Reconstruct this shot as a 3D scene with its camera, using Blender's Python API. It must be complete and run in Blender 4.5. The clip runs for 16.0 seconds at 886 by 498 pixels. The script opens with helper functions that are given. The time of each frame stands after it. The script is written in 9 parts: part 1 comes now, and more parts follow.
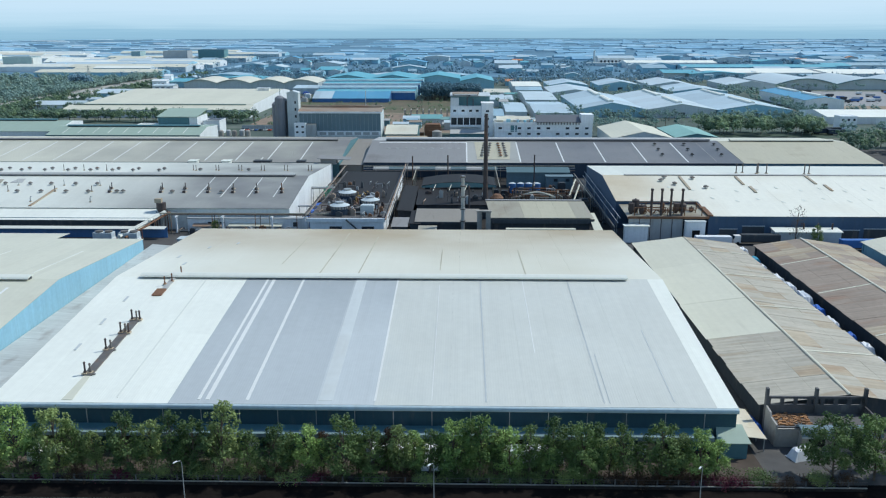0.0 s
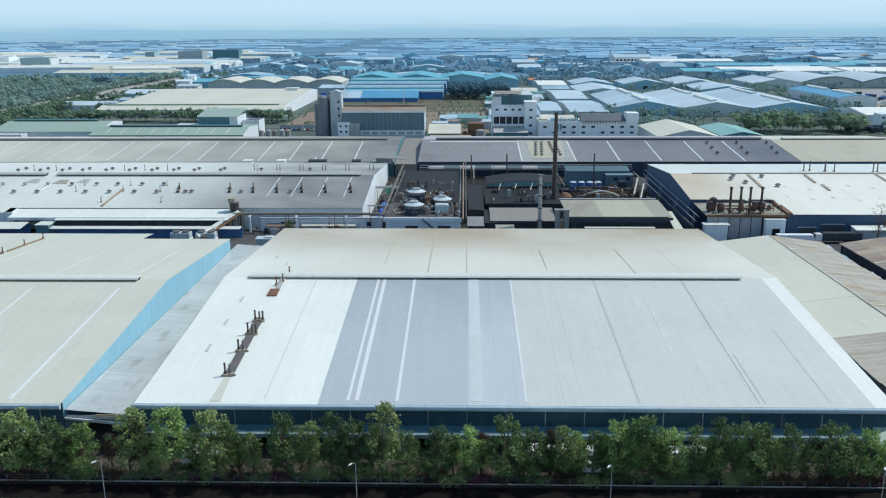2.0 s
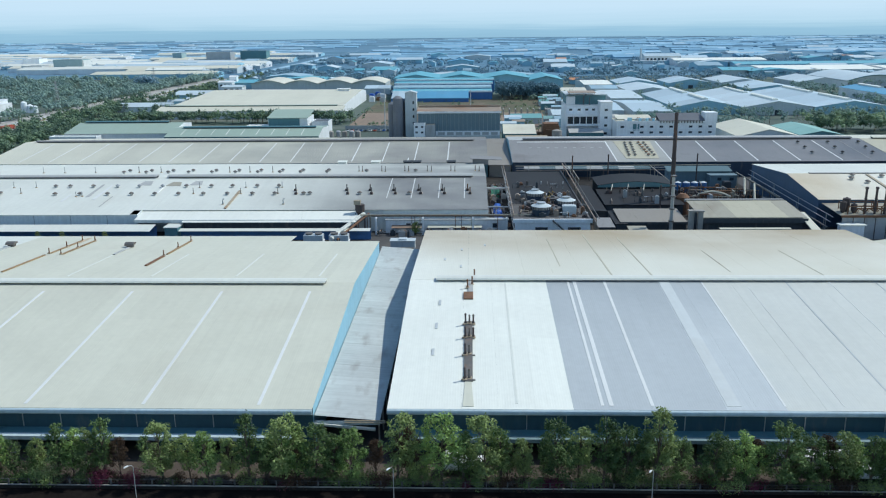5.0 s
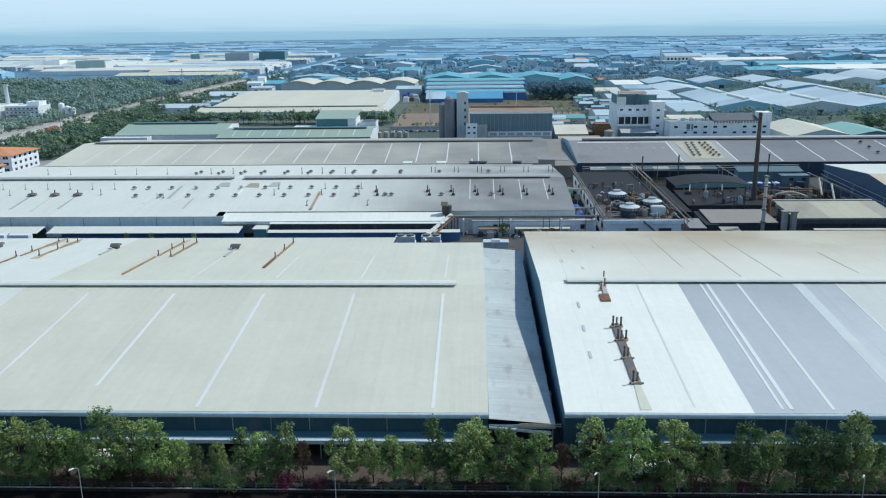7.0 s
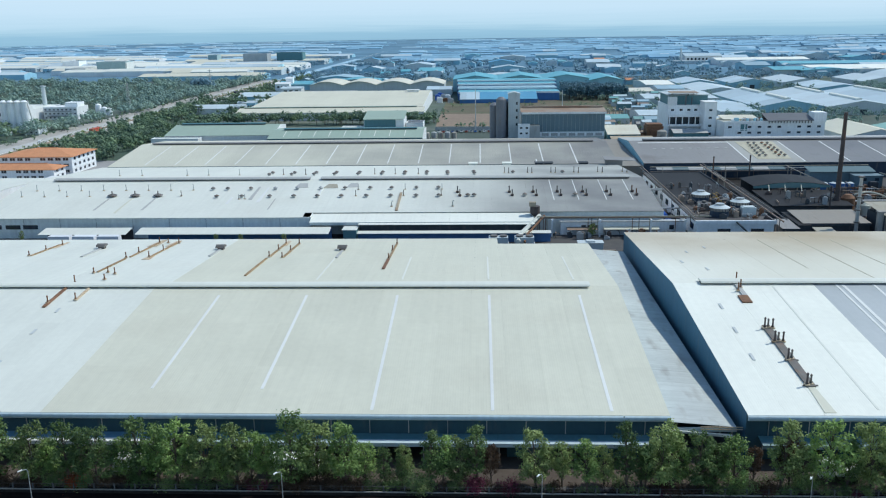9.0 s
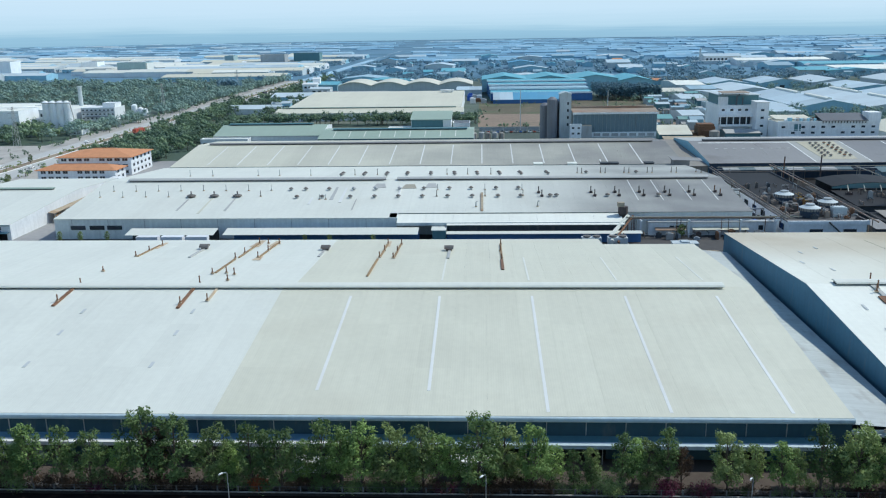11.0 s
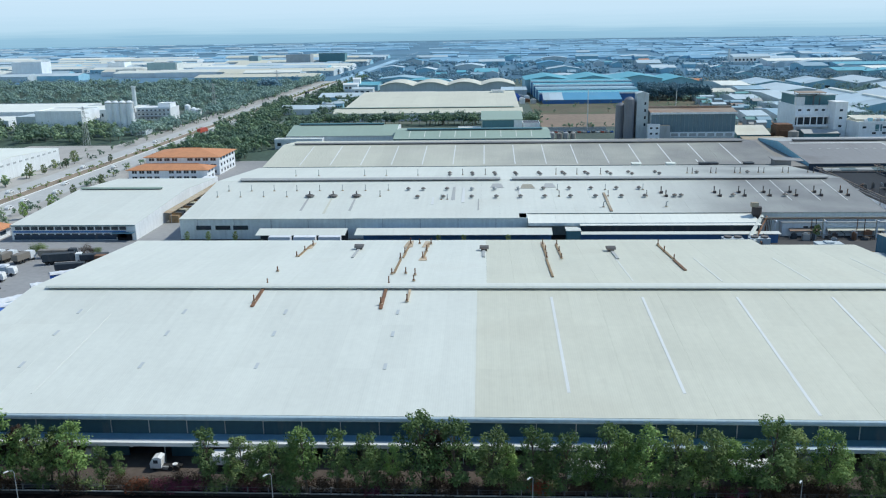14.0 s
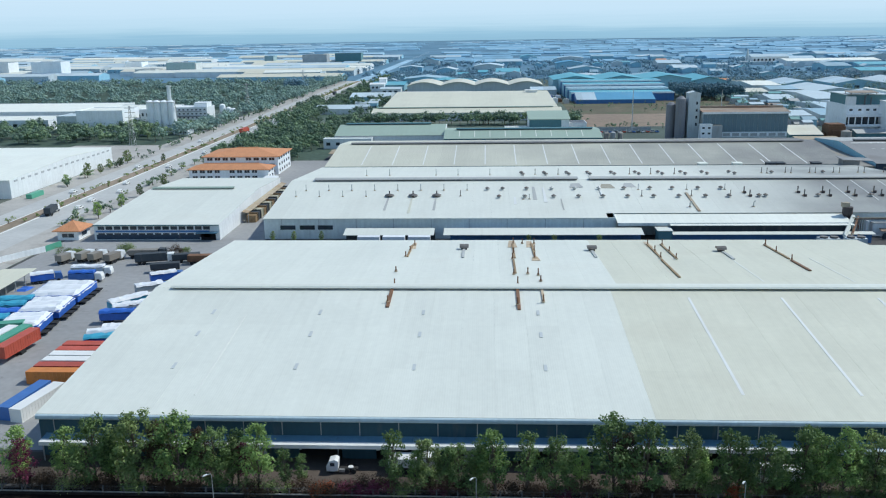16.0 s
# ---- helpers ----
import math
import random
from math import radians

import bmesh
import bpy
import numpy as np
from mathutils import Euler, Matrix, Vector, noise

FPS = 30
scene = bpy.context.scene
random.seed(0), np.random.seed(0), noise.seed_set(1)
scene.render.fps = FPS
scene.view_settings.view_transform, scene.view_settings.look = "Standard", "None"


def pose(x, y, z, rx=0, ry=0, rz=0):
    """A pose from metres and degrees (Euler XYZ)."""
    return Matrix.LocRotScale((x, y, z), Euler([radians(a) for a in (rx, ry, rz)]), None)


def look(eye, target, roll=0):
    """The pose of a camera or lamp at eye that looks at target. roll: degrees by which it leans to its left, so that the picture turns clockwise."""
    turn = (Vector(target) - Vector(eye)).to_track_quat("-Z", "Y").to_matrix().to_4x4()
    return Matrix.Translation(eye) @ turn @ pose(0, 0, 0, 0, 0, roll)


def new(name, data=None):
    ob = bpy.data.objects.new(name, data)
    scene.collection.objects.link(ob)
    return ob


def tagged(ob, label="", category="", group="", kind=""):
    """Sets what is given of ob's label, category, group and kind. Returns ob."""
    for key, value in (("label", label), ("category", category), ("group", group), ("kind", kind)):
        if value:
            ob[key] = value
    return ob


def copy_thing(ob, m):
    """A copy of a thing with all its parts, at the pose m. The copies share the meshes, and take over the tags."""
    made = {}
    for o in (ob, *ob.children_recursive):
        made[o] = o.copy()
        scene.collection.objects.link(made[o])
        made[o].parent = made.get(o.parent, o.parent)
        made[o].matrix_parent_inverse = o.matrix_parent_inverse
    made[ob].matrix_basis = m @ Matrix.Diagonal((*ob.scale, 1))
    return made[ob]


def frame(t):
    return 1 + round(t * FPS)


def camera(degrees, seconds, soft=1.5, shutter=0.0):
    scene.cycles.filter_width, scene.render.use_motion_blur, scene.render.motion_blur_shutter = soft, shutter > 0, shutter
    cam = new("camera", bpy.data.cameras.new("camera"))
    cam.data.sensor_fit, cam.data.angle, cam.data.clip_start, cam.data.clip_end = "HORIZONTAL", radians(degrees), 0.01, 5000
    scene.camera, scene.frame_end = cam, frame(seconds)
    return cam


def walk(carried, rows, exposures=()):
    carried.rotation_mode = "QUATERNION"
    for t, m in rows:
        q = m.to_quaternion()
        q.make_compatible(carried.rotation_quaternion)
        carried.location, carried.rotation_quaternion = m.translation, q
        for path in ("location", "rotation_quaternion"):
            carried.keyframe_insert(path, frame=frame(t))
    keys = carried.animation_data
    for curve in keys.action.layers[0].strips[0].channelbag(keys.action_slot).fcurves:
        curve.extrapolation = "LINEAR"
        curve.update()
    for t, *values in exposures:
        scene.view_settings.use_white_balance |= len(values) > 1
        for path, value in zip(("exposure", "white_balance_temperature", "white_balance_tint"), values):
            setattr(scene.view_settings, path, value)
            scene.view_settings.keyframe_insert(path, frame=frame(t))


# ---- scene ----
cam = camera(55.7, 16.0, 1.15)
PATH = [
    (0, -0.158, -1.468, 66.614, -14.870, -0.044, 1.289),
    (0.5, -5.682, -1.219, 66.425, -14.877, -0.099, 1.308),
    (1, -11.588, -1.006, 66.307, -14.884, -0.154, 1.349),
    (1.5, -17.745, -0.823, 66.247, -14.890, -0.207, 1.408),
    (2, -24.066, -0.668, 66.233, -14.896, -0.260, 1.480),
    (2.5, -30.494, -0.536, 66.257, -14.900, -0.312, 1.560),
    (3, -36.998, -0.425, 66.308, -14.903, -0.363, 1.647),
    (3.5, -43.560, -0.332, 66.378, -14.905, -0.413, 1.737),
    (4, -50.176, -0.253, 66.461, -14.905, -0.461, 1.827),
    (6.5, -84.055, -0.006, 66.900, -14.887, -0.670, 2.242),
    (7, -90.979, 0.027, 66.969, -14.880, -0.705, 2.313),
    (7.5, -97.937, 0.058, 67.029, -14.872, -0.736, 2.378),
    (8, -104.917, 0.087, 67.078, -14.862, -0.763, 2.439),
    (8.5, -111.908, 0.117, 67.115, -14.852, -0.788, 2.497),
    (9, -118.897, 0.148, 67.142, -14.842, -0.809, 2.550),
    (11.5, -153.598, 0.349, 67.145, -14.785, -0.863, 2.782),
    (12, -160.497, 0.403, 67.126, -14.774, -0.865, 2.825),
    (12.5, -167.403, 0.465, 67.103, -14.764, -0.864, 2.867),
    (13, -174.331, 0.534, 67.078, -14.755, -0.860, 2.907),
    (13.5, -181.291, 0.612, 67.050, -14.747, -0.856, 2.947),
    (14, -188.289, 0.700, 67.021, -14.740, -0.850, 2.985),
    (14.5, -195.320, 0.798, 66.990, -14.734, -0.843, 3.020),
    (15, -202.360, 0.908, 66.957, -14.729, -0.837, 3.051),
    (15.5, -209.359, 1.032, 66.920, -14.726, -0.832, 3.076),
    (16, -216.234, 1.170, 66.880, -14.725, -0.830, 3.094),
]
walk(cam, [(t, pose(x, y, z, 90 + pitch, 0, yaw) @ pose(0, 0, 0, 0, 0, roll)) for t, x, y, z, pitch, roll, yaw in PATH])

# ---- world, sun ----
SUN = Vector((0.72, 0.30, 0.95)).normalized()
world = bpy.data.worlds.new("sky")
scene.world = world
world.use_nodes = True
wn = world.node_tree.nodes
sky = wn.new("ShaderNodeTexSky")
sky.sky_type, sky.sun_disc = "NISHITA", False
sky.sun_elevation = math.asin(SUN.z)
sky.sun_rotation = math.atan2(SUN.x, SUN.y)
sky.altitude, sky.air_density, sky.dust_density, sky.ozone_density = 100, 1.0, 0.05, 3.5
wn["Background"].inputs["Strength"].default_value = 0.15
tint = wn.new("ShaderNodeMix")
tint.data_type, tint.blend_type = "RGBA", "MULTIPLY"
tint.inputs["Factor"].default_value = 1.0
tint.inputs["B"].default_value = (1.06, 1.0, 0.91, 1)
world.node_tree.links.new(sky.outputs["Color"], tint.inputs["A"])
world.node_tree.links.new(tint.outputs["Result"], wn["Background"].inputs["Color"])
sun = new("sun", bpy.data.lights.new("sun", "SUN"))
sun.data.energy, sun.data.angle, sun.data.color = 3.0, radians(0.6), (1.0, 0.97, 0.90)
sun.matrix_basis = look(tuple(SUN * 400), (0, 0, 0))
scene.view_settings.exposure = 0.11
scene.view_settings.use_white_balance = True
scene.view_settings.white_balance_temperature = 6300
scene.view_settings.white_balance_tint = 5


# ---- materials ----
def surface(name, base, rough=0.6, grain=(), stains=(), streak=None, bump=None, rand=0.0, metal=0.0, spec=0.4):
    """A painted, worn surface. grain: (scale, amount) mottling; stains: (colour, scale, threshold, amount, stretch);
    streak: (stretch, amount); bump: (scale, strength); rand: tint from piece to piece."""
    m = bpy.data.materials.new(name)
    m.use_nodes = True
    t = m.node_tree
    n, l = t.nodes, t.links
    b = n["Principled BSDF"]
    b.inputs["Roughness"].default_value = rough
    b.inputs["Metallic"].default_value = metal
    b.inputs["Specular IOR Level"].default_value = spec
    geo = n.new("ShaderNodeNewGeometry")

    def noise_at(stretch, scale, detail=3.0):
        mp = n.new("ShaderNodeMapping")
        mp.inputs["Scale"].default_value = stretch
        l.new(geo.outputs["Position"], mp.inputs["Vector"])
        tx = n.new("ShaderNodeTexNoise")
        tx.inputs["Scale"].default_value = scale
        tx.inputs["Detail"].default_value = detail
        l.new(mp.outputs["Vector"], tx.inputs["Vector"])
        return tx.outputs["Fac"]

    def ranged(src, a, z, lo, hi):
        r = n.new("ShaderNodeMapRange")
        for i, v in zip(("From Min", "From Max", "To Min", "To Max"), (a, z, lo, hi)):
            r.inputs[i].default_value = v
        l.new(src, r.inputs["Value"])
        return r.outputs["Result"]

    rgb = n.new("ShaderNodeRGB")
    rgb.outputs[0].default_value = (*base, 1)
    col = rgb.outputs[0]

    def scaled(col, fac):
        mx = n.new("ShaderNodeVectorMath")
        mx.operation = "SCALE"
        l.new(col, mx.inputs[0])
        l.new(fac, mx.inputs["Scale"])
        return mx.outputs[0]

    for scale, amount in grain:
        col = scaled(col, ranged(noise_at((1, 1, 1), scale), 0.25, 0.75, 1 - amount, 1 + amount))
    if streak:
        col = scaled(col, ranged(noise_at(streak[0], 1.0, 2.0), 0.3, 0.7, 1 - streak[1], 1 + streak[1]))
    if rand:
        info = n.new("ShaderNodeObjectInfo")
        col = scaled(col, ranged(info.outputs["Random"], 0, 1, 1 - rand, 1 + rand))
    for colour, scale, threshold, amount, stretch in stains:
        fac = ranged(noise_at(stretch, scale, 5.0), threshold, threshold + 0.16, 0, amount)
        mx = n.new("ShaderNodeMix")
        mx.data_type = "RGBA"
        l.new(fac, mx.inputs["Factor"])
        l.new(col, mx.inputs["A"])
        mx.inputs["B"].default_value = (*colour, 1)
        col = mx.outputs["Result"]
    l.new(col, b.inputs["Base Color"])
    if bump:
        bp = n.new("ShaderNodeBump")
        bp.inputs["Strength"].default_value = bump[1]
        bp.inputs["Distance"].default_value = 0.05
        l.new(noise_at((1, 1, 1), bump[0], 4.0), bp.inputs["Height"])
        l.new(bp.outputs["Normal"], b.inputs["Normal"])
    return m


ALONG = (1.1, 0.035, 0.035)
GRIME = (0.30, 0.26, 0.20)


def roofing(name, base, stain=0.25, rand=0.025, grime=GRIME, rough=0.6):
    return surface(name, base, rough, ((0.05, 0.05), (0.7, 0.03)), ((grime, 0.05, 0.56, stain, (1, 1, 1)), (grime, 0.9, 0.60, stain * 0.6, (1, 0.12, 0.12))),
                   (ALONG, 0.02), (3.0, 0.12), rand)


def walling(name, base, stain=0.3, rand=0.03):
    return surface(name, base, 0.65, ((0.15, 0.06), (1.2, 0.05)), (((0.22, 0.2, 0.17), 0.5, 0.58, stain, (1, 1, 0.25)),), ((1.2, 1.2, 0.05), 0.05), (2.0, 0.15), rand)


M = {
    "roof_white": roofing("roof_white", (0.79, 0.80, 0.725), 0.10),
    "roof_band": roofing("roof_band", (0.455, 0.485, 0.495), 0.25, grime=(0.34, 0.37, 0.385)),
    "roof_mid": roofing("roof_mid", (0.515, 0.545, 0.55), 0.25, grime=(0.39, 0.42, 0.43)),
    "roof_light": roofing("roof_light", (0.575, 0.585, 0.54), 0.22, 0.012, grime=(0.40, 0.44, 0.45)),
    "roof_light_soft": roofing("roof_light_soft", (0.56, 0.59, 0.585), 0.2),
    "roof_strip": roofing("roof_strip", (0.70, 0.71, 0.69), 0.15),
    "roof_cream": roofing("roof_cream", (0.635, 0.615, 0.515), 0.42, grime=(0.46, 0.38, 0.26)),
    "roof_soft": roofing("roof_soft", (0.69, 0.695, 0.635), 0.10),
    "roof_ivory": roofing("roof_ivory", (0.76, 0.745, 0.65), 0.22, grime=(0.50, 0.44, 0.33)),
    "roof_tan": roofing("roof_tan", (0.60, 0.54, 0.42), 0.7, grime=(0.44, 0.34, 0.20)),
    "roof_beige": roofing("roof_beige", (0.608, 0.60, 0.495), 0.16),
    "roof_pale": roofing("roof_pale", (0.668, 0.682, 0.618), 0.12),
    "roof_grey": roofing("roof_grey", (0.43, 0.435, 0.42), 0.35, grime=(0.2, 0.18, 0.16)),
    "roof_dark": roofing("roof_dark", (0.115, 0.125, 0.14), 0.45, grime=(0.07, 0.06, 0.06)),
    "roof_smoked": roofing("roof_smoked", (0.255, 0.25, 0.245), 0.5, grime=(0.11, 0.09, 0.08)),
    "roof_sooty": roofing("roof_sooty", (0.04, 0.04, 0.042), 0.4, grime=(0.03, 0.028, 0.026)),
    "roof_annex": surface("roof_annex", (0.47, 0.50, 0.485), 0.6, ((0.08, 0.1), (0.8, 0.05)), (((0.27, 0.25, 0.23), 0.35, 0.56, 0.6, (1, 0.35, 1)),), ((0.05, 1.6, 0.05), 0.07), (3, .2), 0.05),
    "roof_rust_grey": surface("roof_rust_grey", (0.42, 0.385, 0.315), 0.75, ((0.1, 0.1), (0.9, 0.08)), (((0.32, 0.225, 0.13), 0.14, 0.55, 0.6, (0.5, 2.2, 1)), ((0.5, 0.48, 0.42), 0.3, 0.62, 0.5, (0.2, 1.5, 1))), ((0.06, 1.4, 0.06), 0.12), (3, .2), 0.03),
    "roof_rust": surface("roof_rust", (0.40, 0.335, 0.245), 0.75, ((0.1, 0.1), (0.9, 0.08)), (((0.30, 0.185, 0.10), 0.12, 0.5, 0.65, (0.5, 2.2, 1)), ((0.46, 0.42, 0.35), 0.3, 0.6, 0.5, (0.2, 1.5, 1))), ((0.06, 1.4, 0.06), 0.12), (3, .2), 0.03),
    "roof_rust_plum": surface("roof_rust_plum", (0.31, 0.25, 0.20), 0.75, ((0.1, 0.1), (0.9, 0.08)), (((0.28, 0.15, 0.09), 0.1, 0.5, 0.65, (0.5, 2.2, 1)), ((0.36, 0.33, 0.29), 0.3, 0.6, 0.5, (0.2, 1.5, 1))), ((0.06, 1.4, 0.06), 0.12), (3, .2), 0.03),
    "roof_lime": roofing("roof_lime", (0.64, 0.62, 0.50), 0.22),
    "roof_green": roofing("roof_green", (0.33, 0.42, 0.35), 0.25),
    "roof_teal": roofing("roof_teal", (0.16, 0.36, 0.36), 0.3),
    "roof_slate_teal": roofing("roof_slate_teal", (0.14, 0.27, 0.29), 0.35),
    "roof_slate": roofing("roof_slate", (0.085, 0.15, 0.17), 0.35),
    "roof_drab": roofing("roof_drab", (0.27, 0.245, 0.21), 0.6, grime=(0.13, 0.10, 0.08)),
    "roof_faint": roofing("roof_faint", (0.655, 0.665, 0.60), 0.12),
    "roof_mint": roofing("roof_mint", (0.24, 0.44, 0.40), 0.25),
    "rust_gold": surface("rust_gold", (0.31, 0.215, 0.12), 0.85, ((0.5, 0.2), (3.0, 0.2)), (((0.16, 0.085, 0.045), 0.6, 0.54, 0.6, (1, 1, 1)),), None, (4, .4), 0.1),
    "roof_frost": roofing("roof_frost", (0.50, 0.59, 0.63), 0.2, 0.06),
    "roof_cyan": roofing("roof_cyan", (0.13, 0.40, 0.49), 0.2),
    "roof_blue": roofing("roof_blue", (0.10, 0.32, 0.50), 0.2),
    # blue lean of roof_sky and roof_ice doubles as haze on far roofs
    "roof_sky": roofing("roof_sky", (0.30, 0.44, 0.52), 0.2, 0.10),
    "roof_ice": roofing("roof_ice", (0.44, 0.55, 0.61), 0.2, 0.10),
    "tiles_orange": surface("tiles_orange", (0.56, 0.255, 0.125), 0.8, ((0.3, 0.1), (2.5, 0.15)), (((0.35, 0.16, 0.08), 0.3, 0.6, 0.5, (1, 1, 1)),), None, (4, .4), 0.05),
    "gutter": walling("gutter", (0.50, 0.60, 0.64), 0.15),
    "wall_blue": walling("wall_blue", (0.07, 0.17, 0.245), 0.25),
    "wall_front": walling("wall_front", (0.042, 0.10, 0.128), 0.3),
    # near-black fence base: shade under the trees put into its colour
    "fence_shade": surface("fence_shade", (0.025, 0.024, 0.024), 0.9, ((0.8, 0.2), (3.0, 0.2)), (((0.06, 0.055, 0.05), 0.5, 0.6, 0.6, (1, 1, 1)),)),
    "roof_dust": roofing("roof_dust", (0.36, 0.335, 0.265), 0.75, grime=(0.19, 0.145, 0.095)),
    "roof_dust_light": roofing("roof_dust_light", (0.47, 0.44, 0.33), 0.6, grime=(0.27, 0.22, 0.14)),
    "wall_teal": walling("wall_teal", (0.10, 0.22, 0.25), 0.25),
    "wall_slate": walling("wall_slate", (0.15, 0.225, 0.265), 0.25),
    "silo_grey": walling("silo_grey", (0.20, 0.21, 0.235), 0.4),
    "wall_sky": walling("wall_sky", (0.30, 0.53, 0.64), 0.1),
    "canopy_blue": walling("canopy_blue", (0.14, 0.27, 0.37), 0.25),
    "far_green": walling("far_green", (0.30, 0.42, 0.44), 0.2),
    "far_cream": walling("far_cream", (0.60, 0.62, 0.60), 0.2),
    "wall_indigo": walling("wall_indigo", (0.06, 0.11, 0.19), 0.25),
    "canopy_edge": walling("canopy_edge", (0.20, 0.29, 0.31), 0.3),
    "wall_royal": walling("wall_royal", (0.06, 0.17, 0.40), 0.2),
    "wall_white": walling("wall_white", (0.74, 0.76, 0.765), 0.12),
    "wall_panel": walling("wall_panel", (0.78, 0.82, 0.79), 0.15),
    "wall_bright": walling("wall_bright", (0.84, 0.87, 0.89), 0.12),
    "wall_azure": walling("wall_azure", (0.08, 0.20, 0.43), 0.15),
    # shade between the crowns is put into this darker green
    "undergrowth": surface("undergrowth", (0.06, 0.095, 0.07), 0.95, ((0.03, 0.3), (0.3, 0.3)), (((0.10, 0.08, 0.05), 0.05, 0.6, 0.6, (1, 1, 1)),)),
    "roof_murky": roofing("roof_murky", (0.37, 0.37, 0.345), 0.4, grime=(0.19, 0.17, 0.15)),
    "wall_grey": walling("wall_grey", (0.40, 0.42, 0.43), 0.4),
    "wall_pale": walling("wall_pale", (0.52, 0.58, 0.60), 0.3),
    "wall_dark": walling("wall_dark", (0.07, 0.08, 0.09), 0.4),
    "concrete": surface("concrete", (0.36, 0.34, 0.31), 0.85, ((0.15, 0.12), (2.0, 0.08)), (((0.12, 0.11, 0.10), 0.25, 0.55, 0.7, (1, 1, 0.4)),), None, (2.5, .4), 0.06),
    "grimy_slab": surface("grimy_slab", (0.125, 0.122, 0.122), 0.85, ((0.15, 0.15), (2.0, 0.1)), (((0.05, 0.045, 0.04), 0.2, 0.5, 0.85, (1, 1, 0.4)),), None, (2.5, .4), 0.06),
    "asphalt": surface("asphalt", (0.10, 0.098, 0.098), 0.9, ((0.04, 0.12), (0.6, 0.1)), (((0.17, 0.155, 0.14), 0.06, 0.58, 0.5, (1, 1, 1)), ((0.05, 0.05, 0.05), 0.3, 0.64, 0.5, (1, 1, 1)))),
    "lane": surface("lane", (0.105, 0.085, 0.072), 0.9, ((0.08, 0.15), (0.8, 0.12)), (((0.06, 0.05, 0.042), 0.12, 0.54, 0.6, (1, 1, 1)),)),
    # soil and road so dark because the trees' shade is in their colour
    "shade_soil": surface("shade_soil", (0.013, 0.0105, 0.010), 0.95, ((0.2, 0.25), (1.5, 0.25)), (((0.02, 0.018, 0.014), 0.3, 0.58, 0.6, (1, 1, 1)),), None, (1.5, .5)),
    "shade_road": surface("shade_road", (0.018, 0.017, 0.018), 0.9, ((0.1, 0.15), (1.2, 0.15)), (((0.04, 0.036, 0.032), 0.1, 0.6, 0.6, (1, 1, 1)),)),
    "soot": surface("soot", (0.045, 0.042, 0.04), 0.9, ((0.05, 0.2), (0.6, 0.2)), (((0.085, 0.078, 0.074), 0.12, 0.58, 0.6, (1, 1, 1)),)),
    # distant roofs: the blue of the haze is put into their base colour
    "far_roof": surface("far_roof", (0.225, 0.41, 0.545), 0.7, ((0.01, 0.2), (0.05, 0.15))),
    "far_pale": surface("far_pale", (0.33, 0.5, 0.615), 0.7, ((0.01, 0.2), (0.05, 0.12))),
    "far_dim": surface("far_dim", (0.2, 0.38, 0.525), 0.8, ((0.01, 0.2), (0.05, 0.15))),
    "yard_asphalt": surface("yard_asphalt", (0.31, 0.31, 0.31), 0.9, ((0.04, 0.1), (0.6, 0.08)), (((0.22, 0.215, 0.21), 0.08, 0.56, 0.5, (1, 1, 1)), ((0.10, 0.095, 0.09), 0.4, 0.64, 0.5, (1, 1, 1)))),
    "dry_grass": surface("dry_grass", (0.13, 0.115, 0.075), 0.95, ((0.02, 0.25), (0.3, 0.2)), (((0.09, 0.12, 0.06), 0.03, 0.5, 0.8, (1, 1, 1)), ((0.24, 0.17, 0.12), 0.05, 0.6, 0.7, (1, 1, 1)))),
    "concrete_dark": surface("concrete_dark", (0.12, 0.118, 0.118), 0.85, ((0.15, 0.15), (2.0, 0.1)), (((0.045, 0.042, 0.04), 0.3, 0.52, 0.8, (1, 1, 0.4)), ((0.30, 0.28, 0.26), 0.6, 0.6, 0.6, (1, 1, 0.5))), None, (2.5, .4), 0.06),
    "road": surface("road", (0.47, 0.47, 0.455), 0.9, ((0.05, 0.1), (0.6, 0.08)), (((0.53, 0.52, 0.49), 0.04, 0.57, 0.6, (1, 0.2, 1)),)),
    "paving": surface("paving", (0.42, 0.40, 0.37), 0.9, ((0.08, 0.1), (0.8, 0.1)), (((0.20, 0.17, 0.14), 0.12, 0.56, 0.5, (1, 1, 1)),)),
    "earth": surface("earth", (0.29, 0.23, 0.17), 0.95, ((0.05, 0.2), (0.5, 0.2)), (((0.12, 0.13, 0.06), 0.1, 0.55, 0.7, (1, 1, 1)),), None, (0.8, .5)),
    "brown_field": surface("brown_field", (0.27, 0.205, 0.155), 0.95, ((0.02, 0.15), (0.3, 0.15)), (((0.12, 0.12, 0.07), 0.04, 0.55, 0.7, (1, 1, 1)), ((0.16, 0.13, 0.10), 0.2, 0.55, 0.5, (1, 1, 1)))),
    "wall_navy": walling("wall_navy", (0.03, 0.052, 0.085), 0.3),
    "yellow_paint": surface("yellow_paint", (0.42, 0.27, 0.07), 0.6, ((0.5, 0.15),), (((0.16, 0.10, 0.05), 0.8, 0.52, 0.7, (1, 1, 1)),)),
    # flat panels in this black stand for the unlit inside of openings
    "shade_black": surface("shade_black", (0.02, 0.02, 0.022), 0.9, ((0.5, 0.2),)),
    "rust": surface("rust", (0.20, 0.105, 0.06), 0.85, ((0.5, 0.2), (3.0, 0.2)), (((0.09, 0.06, 0.05), 0.8, 0.55, 0.6, (1, 1, 1)),), None, (4, .4), 0.12),
